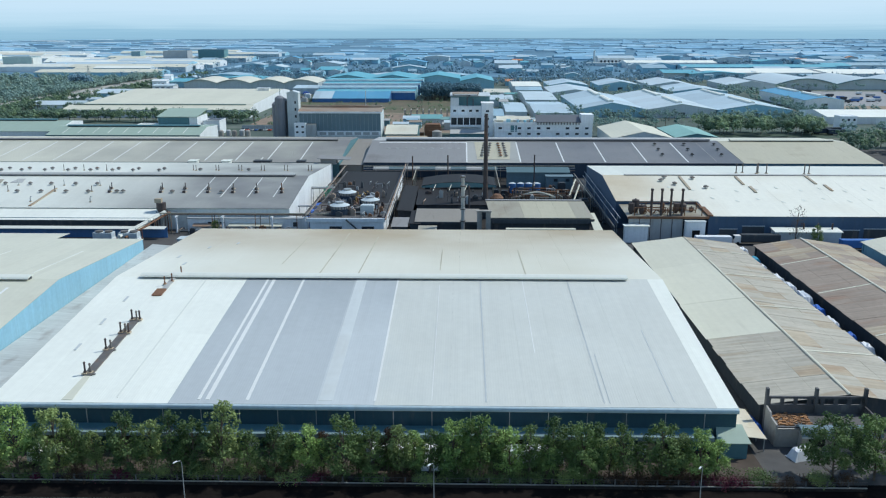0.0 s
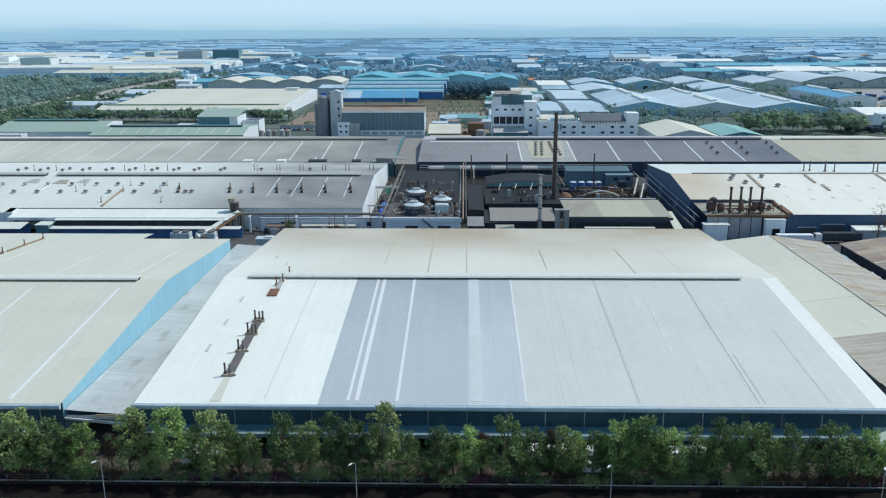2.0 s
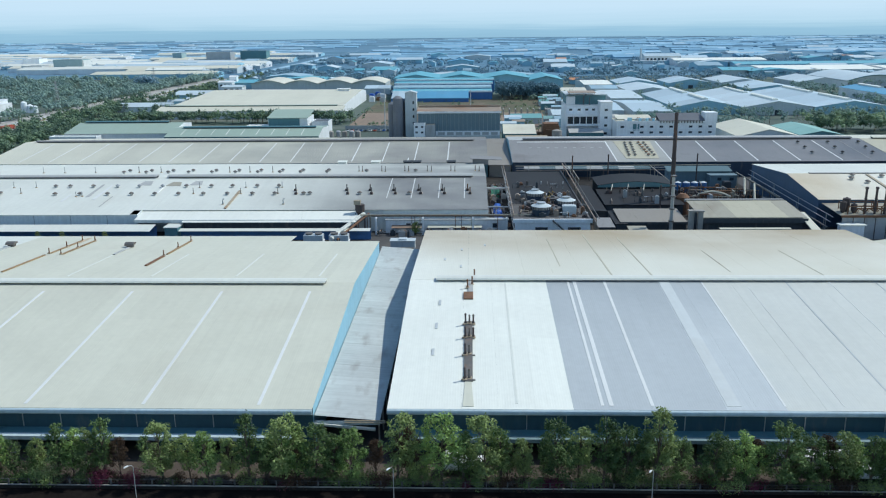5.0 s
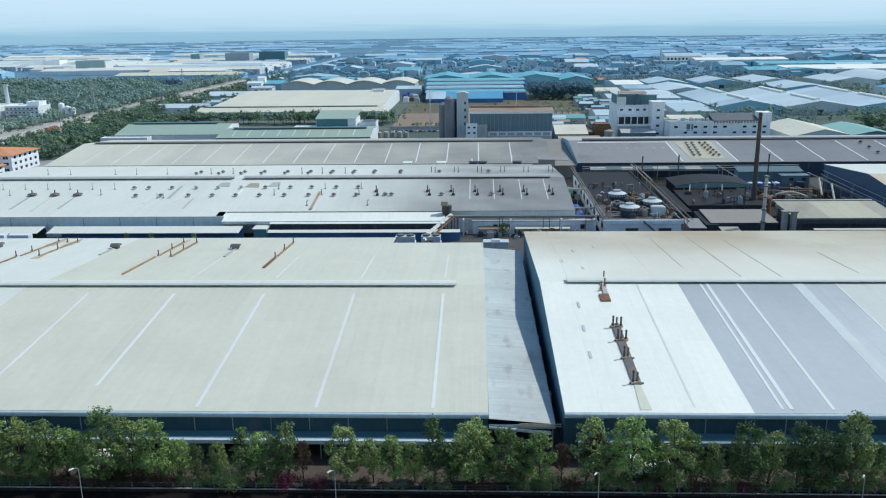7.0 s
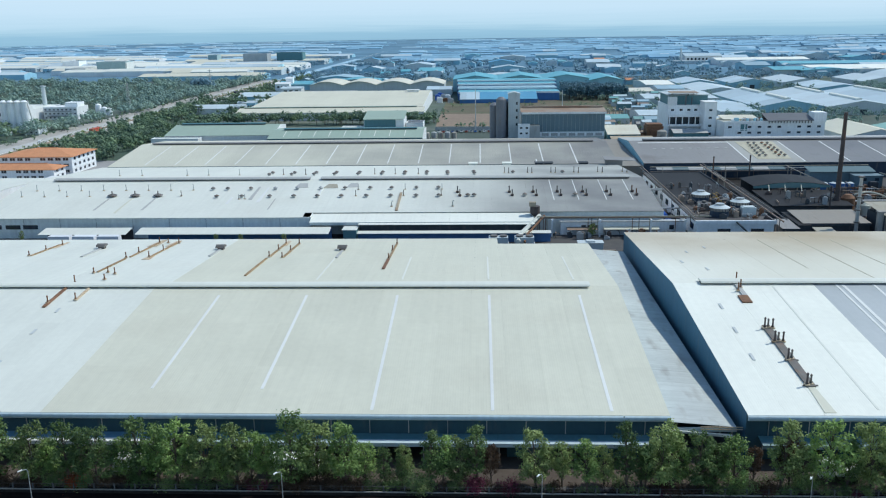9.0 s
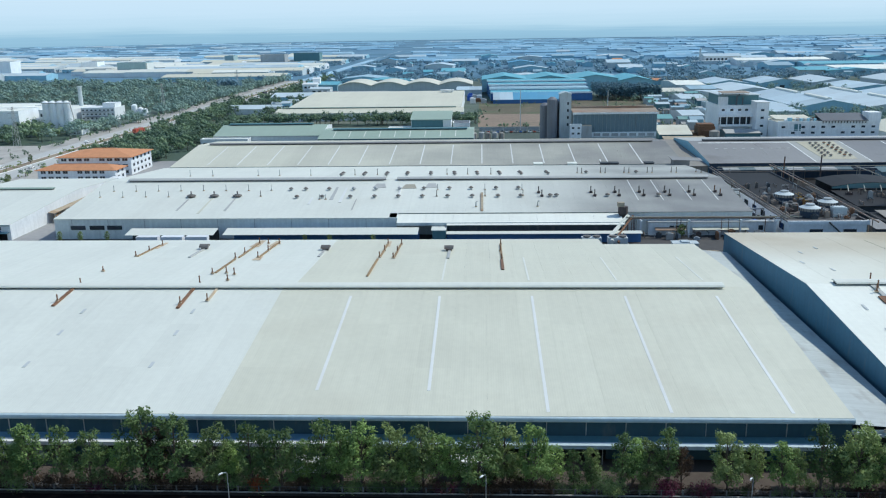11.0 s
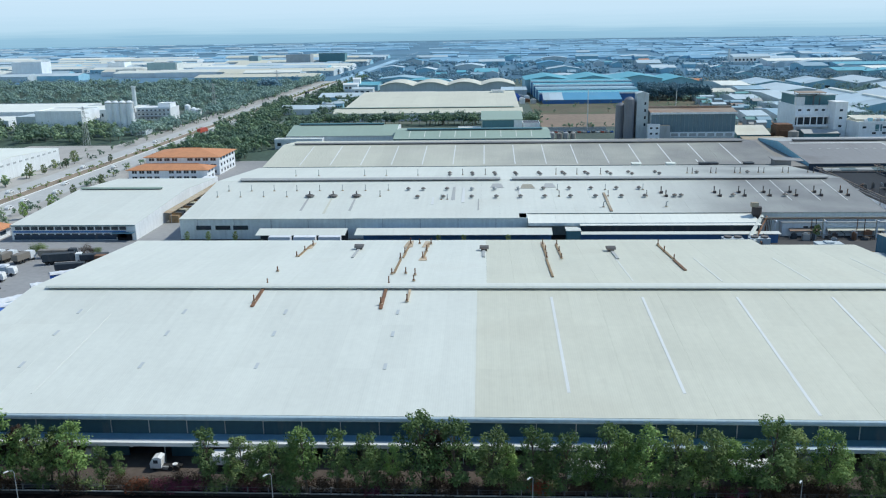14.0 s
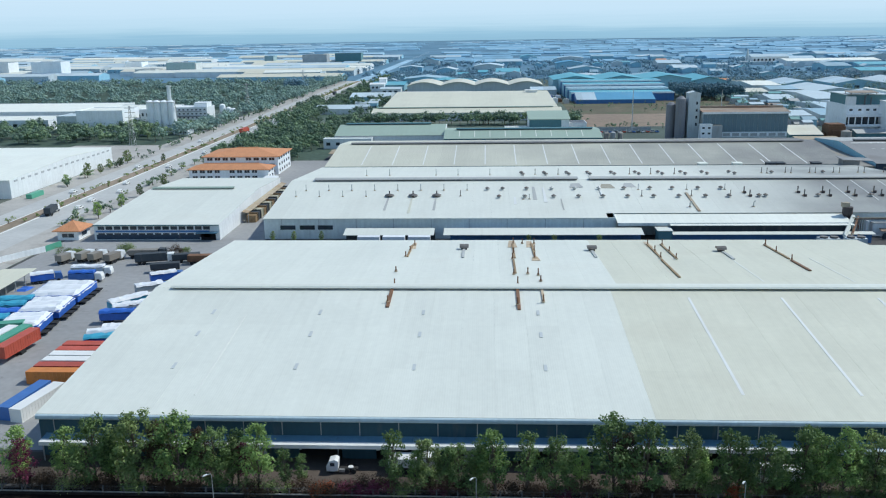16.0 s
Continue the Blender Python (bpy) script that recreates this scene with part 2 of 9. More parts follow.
    "rust_stain": surface("rust_stain", (0.55, 0.44, 0.31), 0.7, ((0.6, 0.15),), (((0.38, 0.24, 0.13), 0.7, 0.5, 0.7, (1, 0.4, 1)),), None, None, 0.1),
    "stack_steel": surface("stack_steel", (0.075, 0.06, 0.058), 0.7, ((0.3, 0.15),), (((0.20, 0.10, 0.06), 0.5, 0.55, 0.6, (1, 1, 0.3)),), None, (3, .3)),
    "pipe_dark": surface("pipe_dark", (0.16, 0.15, 0.14), 0.6, ((0.6, 0.2),), (((0.25, 0.14, 0.08), 0.9, 0.55, 0.6, (1, 1, 1)),), None, None, 0.15, 0.3),
    "galvanised": surface("galvanised", (0.45, 0.46, 0.46), 0.45, ((0.6, 0.12),), (((0.25, 0.17, 0.11), 0.9, 0.62, 0.5, (1, 1, 1)),), None, None, 0.1, 0.5),
    "white_paint": surface("white_paint", (0.78, 0.78, 0.76), 0.5, ((0.3, 0.06),), (((0.4, 0.38, 0.34), 0.8, 0.62, 0.4, (1, 1, 1)),), None, None, 0.05),
    "orange_paint": surface("orange_paint", (0.62, 0.22, 0.05), 0.5, ((0.5, 0.1),), (((0.25, 0.12, 0.06), 0.8, 0.6, 0.5, (1, 1, 1)),)),
    "red_paint": surface("red_paint", (0.48, 0.09, 0.055), 0.5, ((0.5, 0.12),), (((0.2, 0.08, 0.05), 0.8, 0.6, 0.5, (1, 1, 1)),), None, None, 0.15),
    "green_paint": surface("green_paint", (0.10, 0.35, 0.24), 0.5, ((0.5, 0.12),), (), None, None, 0.1),
    "blue_paint": surface("blue_paint", (0.06, 0.16, 0.42), 0.5, ((0.5, 0.12),), (), None, None, 0.12),
    "tarp_white": surface("tarp_white", (0.74, 0.76, 0.79), 0.55, ((0.6, 0.06),), (), None, (1.2, .6), 0.05),
    "tarp_blue": surface("tarp_blue", (0.035, 0.13, 0.50), 0.45, ((0.6, 0.15),), (), None, (1.2, .6), 0.12),
    "tarp_cyan": surface("tarp_cyan", (0.06, 0.36, 0.52), 0.45, ((0.6, 0.12),), (), None, (1.2, .6), 0.12),
    "rubber": surface("rubber", (0.025, 0.025, 0.025), 0.8, ((2, .1),)),
    "glass_dark": surface("glass_dark", (0.03, 0.045, 0.06), 0.12, ((0.4, 0.3),), (), None, None, 0.3, 0.0, 0.8),
    "bark": surface("bark", (0.12, 0.095, 0.075), 0.95, ((1.5, 0.2),), (), None, (6, .6), 0.15),
    "lamp_grey": surface("lamp_grey", (0.55, 0.57, 0.58), 0.4, ((1.0, 0.06),), (), None, None, 0.04, 0.4),
    "debris": surface("debris", (0.36, 0.19, 0.09), 0.95, ((0.5, 0.3), (2.0, 0.3)), (((0.15, 0.11, 0.08), 0.7, 0.5, 0.7, (1, 1, 1)),), None, (2, .8)),
}

# dull, dusty or oily surfaces hardly shine, nor do those darkened for shade
for key in ("shade_road", "shade_soil", "lane", "soot", "roof_sooty", "asphalt", "grimy_slab", "fence_shade", "wall_dark", "shade_black"):
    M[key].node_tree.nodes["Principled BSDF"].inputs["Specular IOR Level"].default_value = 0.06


def weathered(name, base, axis, a, b, colour, amount, scale=0.04):
    """A copy of a surface with a broad deposit of dirt that thickens from a to b along an axis, broken up by noise."""
    m = M[base].copy()
    m.name = name
    n, l = m.node_tree.nodes, m.node_tree.links
    sock = n["Principled BSDF"].inputs["Base Color"]
    old = sock.links[0].from_socket
    geo = n.new("ShaderNodeNewGeometry")
    xyz = n.new("ShaderNodeSeparateXYZ")
    l.new(geo.outputs["Position"], xyz.inputs[0])
    rg = n.new("ShaderNodeMapRange")
    rg.interpolation_type = "SMOOTHSTEP"
    rg.inputs["From Min"].default_value, rg.inputs["From Max"].default_value = a, b
    rg.inputs["To Max"].default_value = amount
    l.new(xyz.outputs[axis], rg.inputs["Value"])
    tx = n.new("ShaderNodeTexNoise")
    tx.inputs["Scale"].default_value, tx.inputs["Detail"].default_value = scale, 5
    l.new(geo.outputs["Position"], tx.inputs["Vector"])
    nr = n.new("ShaderNodeMapRange")
    nr.inputs["From Min"].default_value, nr.inputs["From Max"].default_value = 0.3, 0.65
    nr.inputs["To Min"].default_value = 0.35
    l.new(tx.outputs["Fac"], nr.inputs["Value"])
    mul = n.new("ShaderNodeMath")
    mul.operation = "MULTIPLY"
    l.new(rg.outputs["Result"], mul.inputs[0])
    l.new(nr.outputs["Result"], mul.inputs[1])
    mx = n.new("ShaderNodeMix")
    mx.data_type = "RGBA"
    l.new(mul.outputs[0], mx.inputs["Factor"])
    l.new(old, mx.inputs["A"])
    mx.inputs["B"].default_value = (*colour, 1)
    l.new(mx.outputs["Result"], sock)
    M[name] = m


weathered("roof_creaming", "roof_white", "X", -98, -30, (0.60, 0.575, 0.47), 1.0, 0.015)
weathered("roof_cream_browned", "roof_creaming", "Y", 186, 238, (0.37, 0.28, 0.165), 0.85, 0.03)
weathered("roof_pale_sooted", "roof_pale", "X", -155, -75, (0.17, 0.168, 0.165), 0.95, 0.03)
weathered("roof_pale_blackened", "roof_pale_sooted", "X", -130, -78, (0.17, 0.17, 0.172), 1.0, 0.05)
weathered("roof_beige_sooted", "roof_beige", "X", -330, -60, (0.17, 0.165, 0.165), 0.80, 0.03)
weathered("roof_beige_blackened", "roof_beige_sooted", "X", -110, -60, (0.17, 0.165, 0.165), 0.8, 0.05)
weathered("roof_smoked_dark", "roof_smoked", "X", 0, 85, (0.085, 0.10, 0.125), 0.95, 0.02)
weathered("roof_ivory_tanned", "roof_ivory", "X", 92, 52, (0.46, 0.35, 0.20), 0.85, 0.03)
weathered("roof_band_sooted", "roof_band", "Y", 140, 176, (0.24, 0.27, 0.29), 0.55, 0.03)
weathered("roof_mid_sooted", "roof_mid", "Y", 140, 176, (0.28, 0.31, 0.33), 0.55, 0.03)


def foliage(name, a, b, scale=0.25, thin=0.4):
    """Leaves whose green drifts from clump to clump."""
    m = bpy.data.materials.new(name)
    m.use_nodes = True
    n, l = m.node_tree.nodes, m.node_tree.links
    p = n["Principled BSDF"]
    p.inputs["Roughness"].default_value = 0.6
    p.inputs["Specular IOR Level"].default_value = 0.25
    geo = n.new("ShaderNodeNewGeometry")
    tx = n.new("ShaderNodeTexNoise")
    tx.inputs["Scale"].default_value = scale
    l.new(geo.outputs["Position"], tx.inputs["Vector"])
    add = n.new("ShaderNodeMath")
    add.operation = "MULTIPLY_ADD"
    l.new(geo.outputs["Random Per Island"], add.inputs[0])
    add.inputs[1].default_value = 0.2
    l.new(tx.outputs["Fac"], add.inputs[2])
    rg = n.new("ShaderNodeMapRange")
    rg.inputs["From Min"].default_value, rg.inputs["From Max"].default_value = 0.38, 1.05
    info = n.new("ShaderNodeObjectInfo")
    own = n.new("ShaderNodeMath")
    own.operation = "MULTIPLY_ADD"
    l.new(info.outputs["Random"], own.inputs[0])
    own.inputs[1].default_value = 0.4
    l.new(add.outputs[0], own.inputs[2])
    l.new(own.outputs[0], rg.inputs["Value"])
    mx = n.new("ShaderNodeMix")
    mx.data_type = "RGBA"
    l.new(rg.outputs["Result"], mx.inputs["Factor"])
    mx.inputs["A"].default_value, mx.inputs["B"].default_value = (*a, 1), (*b, 1)
    l.new(mx.outputs["Result"], p.inputs["Base Color"])
    tr = n.new("ShaderNodeBsdfTranslucent")
    l.new(mx.outputs["Result"], tr.inputs["Color"])
    sh = n.new("ShaderNodeMixShader")
    sh.inputs[0].default_value = thin
    l.new(p.outputs[0], sh.inputs[1])
    l.new(tr.outputs[0], sh.inputs[2])
    l.new(sh.outputs[0], n["Material Output"].inputs["Surface"])
    return m


M["leaf"] = foliage("leaf", (0.05, 0.105, 0.03), (0.34, 0.48, 0.15), 0.25, 0.24)
M["leaf_deep"] = foliage("leaf_deep", (0.035, 0.07, 0.028), (0.17, 0.25, 0.085), 0.25, 0.24)
M["leaf_olive"] = foliage("leaf_olive", (0.06, 0.1, 0.038), (0.31, 0.39, 0.14), 0.25, 0.24)
M["leaf_dry"] = foliage("leaf_dry", (0.035, 0.028, 0.022), (0.115, 0.072, 0.045))
M["leaf_pink"] = foliage("leaf_pink", (0.07, 0.02, 0.035), (0.21, 0.045, 0.09), 0.8)
M["leaf_flame"] = foliage("leaf_flame", (0.16, 0.04, 0.02), (0.50, 0.13, 0.05), 0.8)
# woods: haze is put into these leaf colours, paler and bluer with distance
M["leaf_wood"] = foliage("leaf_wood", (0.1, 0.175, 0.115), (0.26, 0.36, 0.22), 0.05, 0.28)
M["leaf_far_hazed"] = foliage("leaf_far_hazed", (0.16, 0.28, 0.35), (0.24, 0.38, 0.46), 0.02, 0.28)
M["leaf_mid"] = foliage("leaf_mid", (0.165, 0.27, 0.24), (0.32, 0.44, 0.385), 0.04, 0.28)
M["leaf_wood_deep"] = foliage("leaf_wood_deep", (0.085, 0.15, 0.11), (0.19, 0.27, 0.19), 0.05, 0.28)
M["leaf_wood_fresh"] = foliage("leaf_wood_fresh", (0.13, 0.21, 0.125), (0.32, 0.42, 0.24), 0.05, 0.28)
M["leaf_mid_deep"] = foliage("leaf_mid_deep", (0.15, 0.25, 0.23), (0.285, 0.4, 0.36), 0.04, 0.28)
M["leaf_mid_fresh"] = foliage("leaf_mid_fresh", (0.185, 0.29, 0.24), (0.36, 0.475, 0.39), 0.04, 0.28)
M["leaf_grove_hazed"] = foliage("leaf_grove_hazed", (0.085, 0.17, 0.215), (0.15, 0.255, 0.305), 0.03, 0.28)


# ---- mesh helpers ----
class Shape:
    """Collects faces; part() turns it into one mesh."""

    def __init__(self):
        self.v, self.f = [], []

    def add(self, verts, faces):
        k = len(self.v)
        self.v += [tuple(p) for p in verts]
        self.f += [tuple(k + i for i in f) for f in faces]
        return self

    def box(self, x0, x1, y0, y1, z0, z1):
        return self.add([(x, y, z) for z in (z0, z1) for y in (y0, y1) for x in (x0, x1)],
                        [(0, 2, 3, 1), (4, 5, 7, 6), (0, 1, 5, 4), (2, 6, 7, 3), (0, 4, 6, 2), (1, 3, 7, 5)])

    def prism(self, outline, a, b, axis="x"):
        """An outline of (p, q) pushed from a to b along the axis."""
        put = {"x": lambda p, q, s: (s, p, q), "y": lambda p, q, s: (p, s, q), "z": lambda p, q, s: (p, q, s)}[axis]
        k = len(outline)
        v = [put(p, q, s) for s in (a, b) for p, q in outline]
        return self.add(v, [tuple(range(k))[::-1], tuple(range(k, 2 * k))] + [(i, (i + 1) % k, k + (i + 1) % k, k + i) for i in range(k)])

    def slab(self, corners, thick):
        """Four corners of an upper face, and a thickness downwards."""
        v = [tuple(c) for c in corners] + [(c[0], c[1], c[2] - thick) for c in corners]
        return self.add(v, [(0, 1, 2, 3), (7, 6, 5, 4)] + [(i, i + 4, (i + 1) % 4 + 4, (i + 1) % 4) for i in range(4)])

    def ribbed(self, x0, x1, ya, za, yb, zb, thick, rib=0.05, pitch=0.42):
        """A trapezoidal metal sheet whose ribs run up the slope from (ya, za) to (yb, zb)."""
        n = max(1, round((x1 - x0) / pitch))
        w = (x1 - x0) / n
        prof = [(x0 + w * i + w * u, h) for i in range(n) for u, h in ((0.0, 0.0), (0.62, 0.0), (0.74, rib), (0.88, rib))] + [(x1, 0.0)]
        k = len(prof)
        v = [(x, y, z + h) for y, z in ((ya, za), (yb, zb)) for x, h in prof]
        v += [(x0, ya, za - thick), (x1, ya, za - thick), (x1, yb, zb - thick), (x0, yb, zb - thick)]
        f = [(i, i + 1, k + i + 1, k + i) for i in range(k - 1)]
        f += [(2 * k, 2 * k + 3, 2 * k + 2, 2 * k + 1), tuple([2 * k, 2 * k + 1] + list(range(k - 1, -1, -1))), tuple([2 * k + 2, 2 * k + 3] + list(range(k, 2 * k)))]
        f += [(0, k, 2 * k + 3, 2 * k), (k - 1, 2 * k + 1, 2 * k + 2, 2 * k - 1)]
        return self.add(v, f)

    def cyl(self, x, y, z0, z1, r, n=12, r1=None):
        r1 = r if r1 is None else r1
        v = [(x + q * math.cos(6.28318 * i / n), y + q * math.sin(6.28318 * i / n), z) for z, q in ((z0, r), (z1, r1)) for i in range(n)]
        return self.add(v, [tuple(range(n))[::-1], tuple(range(n, 2 * n))] + [(i, (i + 1) % n, n + (i + 1) % n, n + i) for i in range(n)])

    def tube(self, points, r, n=6):
        pts = [Vector(p) for p in points]
        rings = []
        for i, p in enumerate(pts):
            d = (pts[min(i + 1, len(pts) - 1)] - pts[max(i - 1, 0)]).normalized()
            a = d.cross(Vector((0, 0, 1)) if abs(d.z) < 0.9 else Vector((1, 0, 0))).normalized()
            b = d.cross(a)
            q = r[i] if isinstance(r, (list, tuple)) else r
            rings.append([p + q * (a * math.cos(6.28318 * j / n) + b * math.sin(6.28318 * j / n)) for j in range(n)])
        f = [tuple(range(n)), tuple(range(len(pts) * n - 1, (len(pts) - 1) * n - 1, -1))]
        for i in range(len(pts) - 1):
            f += [(i * n + j, (i + 1) * n + j, (i + 1) * n + (j + 1) % n, i * n + (j + 1) % n) for j in range(n)]
        return self.add([p for ring in rings for p in ring], f)

    def mesh(self, name, material):
        me = bpy.data.meshes.new(name)
        me.from_pydata(self.v, [], self.f)
        me.materials.append(material)
        return me


def thing(name, at, label, category, group="", kind=""):
    ob = new(name)
    ob.location = at
    ob.empty_display_size = 0.5
    return tagged(ob, label, category, group, kind)


def part(name, shape, material, parent=None, label=""):
    """Links a shape, or a mesh already made, as one mesh object under a thing or a part, in world places."""
    me = shape.mesh(name, M[material]) if isinstance(shape, Shape) else shape
    ob = new(name, me)
    if parent:
        ob.parent = parent
        if parent.data is None:
            ob.matrix_parent_inverse = Matrix.Translation(-parent.location)
    return tagged(ob, label)


def piece(name, me, parent, at):
    """One of many alike pieces: an object of its own on a shared mesh, at a place in the world."""
    ob = part(name, me, None, parent)
    ob.location = at
    return ob


def lump(name, shape, material, label, category, group="", kind=""):
    """A thing that is one plain mesh."""
    return tagged(part(name, shape, material), label, category, group, kind)


def plane_z(y, ys, zs):
    y0, yr, y1 = ys
    z0, zr, z1 = zs
    return z0 + (zr - z0) * (y - y0) / (yr - y0) if y <= yr else zr + (z1 - zr) * (y - yr) / (y1 - yr)


def bays(a, b, step):
    n = max(1, round((b - a) / step))
    return [(a + (b - a) * i / n, a + (b - a) * (i + 1) / n) for i in range(n)]


def roof_sheet(x0, x1, ya, za, yb, zb, rib):
    if rib:
        return Shape().ribbed(x0, x1, ya, za, yb, zb, 0.09, rib)
    return Shape().slab([(x0, ya, za), (x1, ya, za), (x1, yb, zb), (x0, yb, zb)], 0.09)


def hall(name, label, xs, ys, zs, front, rear, walls, step=6.25, vents=(), strips=(), gutter=None, posts=None,
         category="warehouse", group="", overhang=0.6, doors=(), starts=(), laps=(), vent=(1.5, 0.75), vent_mat="roof_pale", drop=0.0, rib=0.0, short=None):
    """A pitched hall with its ridge along x. front, rear: lists of (x from, x to, material) on the two slopes; walls: front, rear,
    left and right material; vents: (x from, x to) of the ridge ventilators; strips: (x, width, material, slope) laid on the sheets."""
    (x0, x1), (y0, yr, y1), (z0, zr, z1) = xs, ys, zs
    root = thing(name, ((x0 + x1) / 2, (y0 + y1) / 2, 0), label, category, group)
    o = overhang
    yb = y0 + o
    # front wall with real door openings, set back where the roof starts further in
    spans, edge = [], x0 + 0.02
    for sa, sb, sy in sorted(starts):
        if sa > edge:
            spans.append((edge, sa, yb, z0))
        spans.append((max(edge, sa), min(sb, x1 - 0.02), sy + o, plane_z(sy, ys, zs)))
        edge = spans[-1][1]
    if edge < x1 - 0.05:
        spans.append((edge, x1 - 0.02, yb, z0))
    for xa, xb, wy, wz in spans:
        s = Shape()
        if doors:
            top, edge = 3.3, xa
            for a, b in doors:
                s.box(edge, a, wy, wy + 0.25, 0, top)
                edge = b
            s.box(edge, xb, wy, wy + 0.25, 0, top)
            s.box(xa, xb, wy, wy + 0.25, top, wz - 0.05)
        else:
            s.box(xa, xb, wy, wy + 0.25, 0, wz - 0.05)
        part("front_wall", s, walls[0], root)
    cut = short[0] if short else x1 - 0.02
    part("rear_wall", Shape().box(x0 + 0.02, cut, y1 - o - 0.25, y1 - o, 0, z1 - 0.05), walls[1], root)
    if short:
        part("rear_wall", Shape().box(cut, x1 - 0.02, short[1] - o - 0.25, short[1] - o, 0, plane_z(short[1], ys, zs) - 0.05), walls[1], root)
    for xa, xb, (_, _, wy, wz), mat in ((x0 + 0.05, x0 + 0.3, spans[0], walls[2]), (x1 - 0.3, x1 - 0.05, spans[-1], walls[3])):
        yw = short[1] if short and xa > short[0] else y1
        outline = [(wy + 0.26, 0), (yw - o - 0.26, 0), (yw - o - 0.26, plane_z(yw, ys, zs) + 0.02), (yr, zr - 0.16), (wy + 0.26, wz)]
        part("side_wall", Shape().prism(outline, xa, xb), mat, root)
    rnd = random.Random(name + label)
    for slope, spans in (("front", front), ("rear", rear)):
        for a, b, mat in spans:
            for p, q in bays(a, b, step):
                ya = y0
                for sa, sb, sy in starts:
                    if sa <= (p + q) / 2 <= sb:
                        ya = sy
                up = rnd.uniform(0, 0.02)
                if slope == "front":
                    edges = [ya] + [ya + (yr - ya) * k for k in laps] + [yr]
                    for k, (e, g) in enumerate(zip(edges[:-2], edges[1:-1])):
                        ze, zg, u = plane_z(e, ys, zs), plane_z(g, ys, zs), up + 0.012 * (len(laps) - k)
                        part("roof_panel", roof_sheet(p, q - 0.01, e, ze + u, g, zg + u, rib), mat, root)
                    ya = edges[-2]
                    part("roof_panel", roof_sheet(p, q - 0.01, ya, plane_z(ya, ys, zs) + up, yr, zr + up, rib), mat, root)
                else:
                    ye = short[1] if short and p >= short[0] else y1
                    part("roof_panel", roof_sheet(p, q - 0.01, yr + 0.01, zr + up, ye, plane_z(ye, ys, zs) + up, rib), mat, root)
    w, h = vent
    for a, b in vents:
        body = part("ridge_vent", Shape().box(a + 0.1, b - 0.1, yr - w * 0.35, yr + w * 0.35, zr - 0.1, zr + h * 0.7), "wall_dark", root)
        cap = [(yr - w, zr + h * 0.45), (yr - w * 0.8, zr + h * 0.9), (yr, zr + h * 1.1), (yr + w * 0.8, zr + h * 0.9), (yr + w, zr + h * 0.45), (yr + w * 0.8, zr + h * 0.6), (yr, zr + h * 0.8), (yr - w * 0.8, zr + h * 0.6)]
        part("cap", Shape().prism(cap, a, b), vent_mat, body)
    for x, wd, mat, ya, ye in strips:
        up = 0.03 + rib
        s = Shape()
        cuts = [ya, yr, ye] if ya < yr < ye else [ya, ye]
        for p, q in zip(cuts, cuts[1:]):
            s.slab([(x - wd / 2, p, plane_z(p, ys, zs) + up + 0.03), (x + wd / 2, p, plane_z(p, ys, zs) + up + 0.03),
                    (x + wd / 2, q, plane_z(q, ys, zs) + up + 0.03), (x - wd / 2, q, plane_z(q, ys, zs) + up + 0.03)], 0.05)
        part("roof_strip", s, mat, root)
    if gutter:
        g = [(y0 - 0.28, z0 - 0.30), (y0 + 0.02, z0 - 0.34), (y0 + 0.04, z0 - 0.12), (y0 - 0.02, z0 - 0.1), (y0 - 0.05, z0 - 0.26), (y0 - 0.24, z0 - 0.22), (y0 - 0.3, z0 - 0.02)]
        if drop:
            g = [(y0 + 0.06, z0 - 0.02), (y0 - 0.16, z0 - 0.06), (y0 - 0.34, z0 - 0.22 * drop), (y0 - 0.42, z0 - 0.5 * drop), (y0 - 0.38, z0 - 0.8 * drop), (y0 - 0.22, z0 - drop), (y0 + 0.04, z0 - drop)]
        part("gutter", Shape().prism(g, x0, x1), gutter, root)
        part("eave_board", Shape().box(x0, x1, y0 + 0.05, y0 + 0.13, z0 - 0.42, z0 - 0.1), gutter, root)
    if posts:
        a, b, st, lo = posts
        me = Shape().box(-0.07, 0.07, -0.12, 0.0, lo, z0 - 0.35).mesh("downpipe", M["galvanised"])
        x = a
        while x < b:
            piece("downpipe", me, root, (x, yb - 0.01, 0))
            x += st
    return root


# ---- ground ----
def land():
    m = surface("land", (0.09, 0.12, 0.10), 0.95, ((0.004, 0.25), (0.03, 0.2), (0.4, 0.15)),
                (((0.24, 0.21, 0.17), 0.006, 0.57, 0.8, (1, 1, 1)), ((0.05, 0.09, 0.045), 0.012, 0.54, 0.8, (1, 1, 1)), ((0.34, 0.33, 0.30), 0.02, 0.60, 0.7, (1, 1, 1))), None, (0.3, .4))
    M["land"] = m
    return lump("ground", Shape().add([(-4600, -400, 0), (4600, -400, 0), (4600, 4900, 0), (-4600, 4900, 0)], [(0, 1, 2, 3)]), "land",
                "dry flat land with scrub, fields and bare earth", "ground", kind="structure")


land()


def sheet(name, mat, x0, x1, y0, y1, z, label, category):
    return lump(name, Shape().slab([(x0, y0, z), (x1, y0, z), (x1, y1, z), (x0, y1, z)], 0.3), mat, label, category, kind="structure")


sheet("pavement", "asphalt", -358, 250, 112.4, 470, 0.02, "worn grey asphalt yard between the halls", "pavement")
sheet("pavement_5", "yard_asphalt", -357, -289.6, 124, 440, 0.045, "grey asphalt truck yard beside the long warehouse", "yard")
sheet("yard_floor", "soot", -57, 51, 246, 376, 0.05, "oil-black concrete floor of the process yard", "yard floor")
sheet("service_lane", "lane", -300, 47, 113.6, 123.3, 0.05, "dusty concrete lane along the warehouse fronts", "lane")
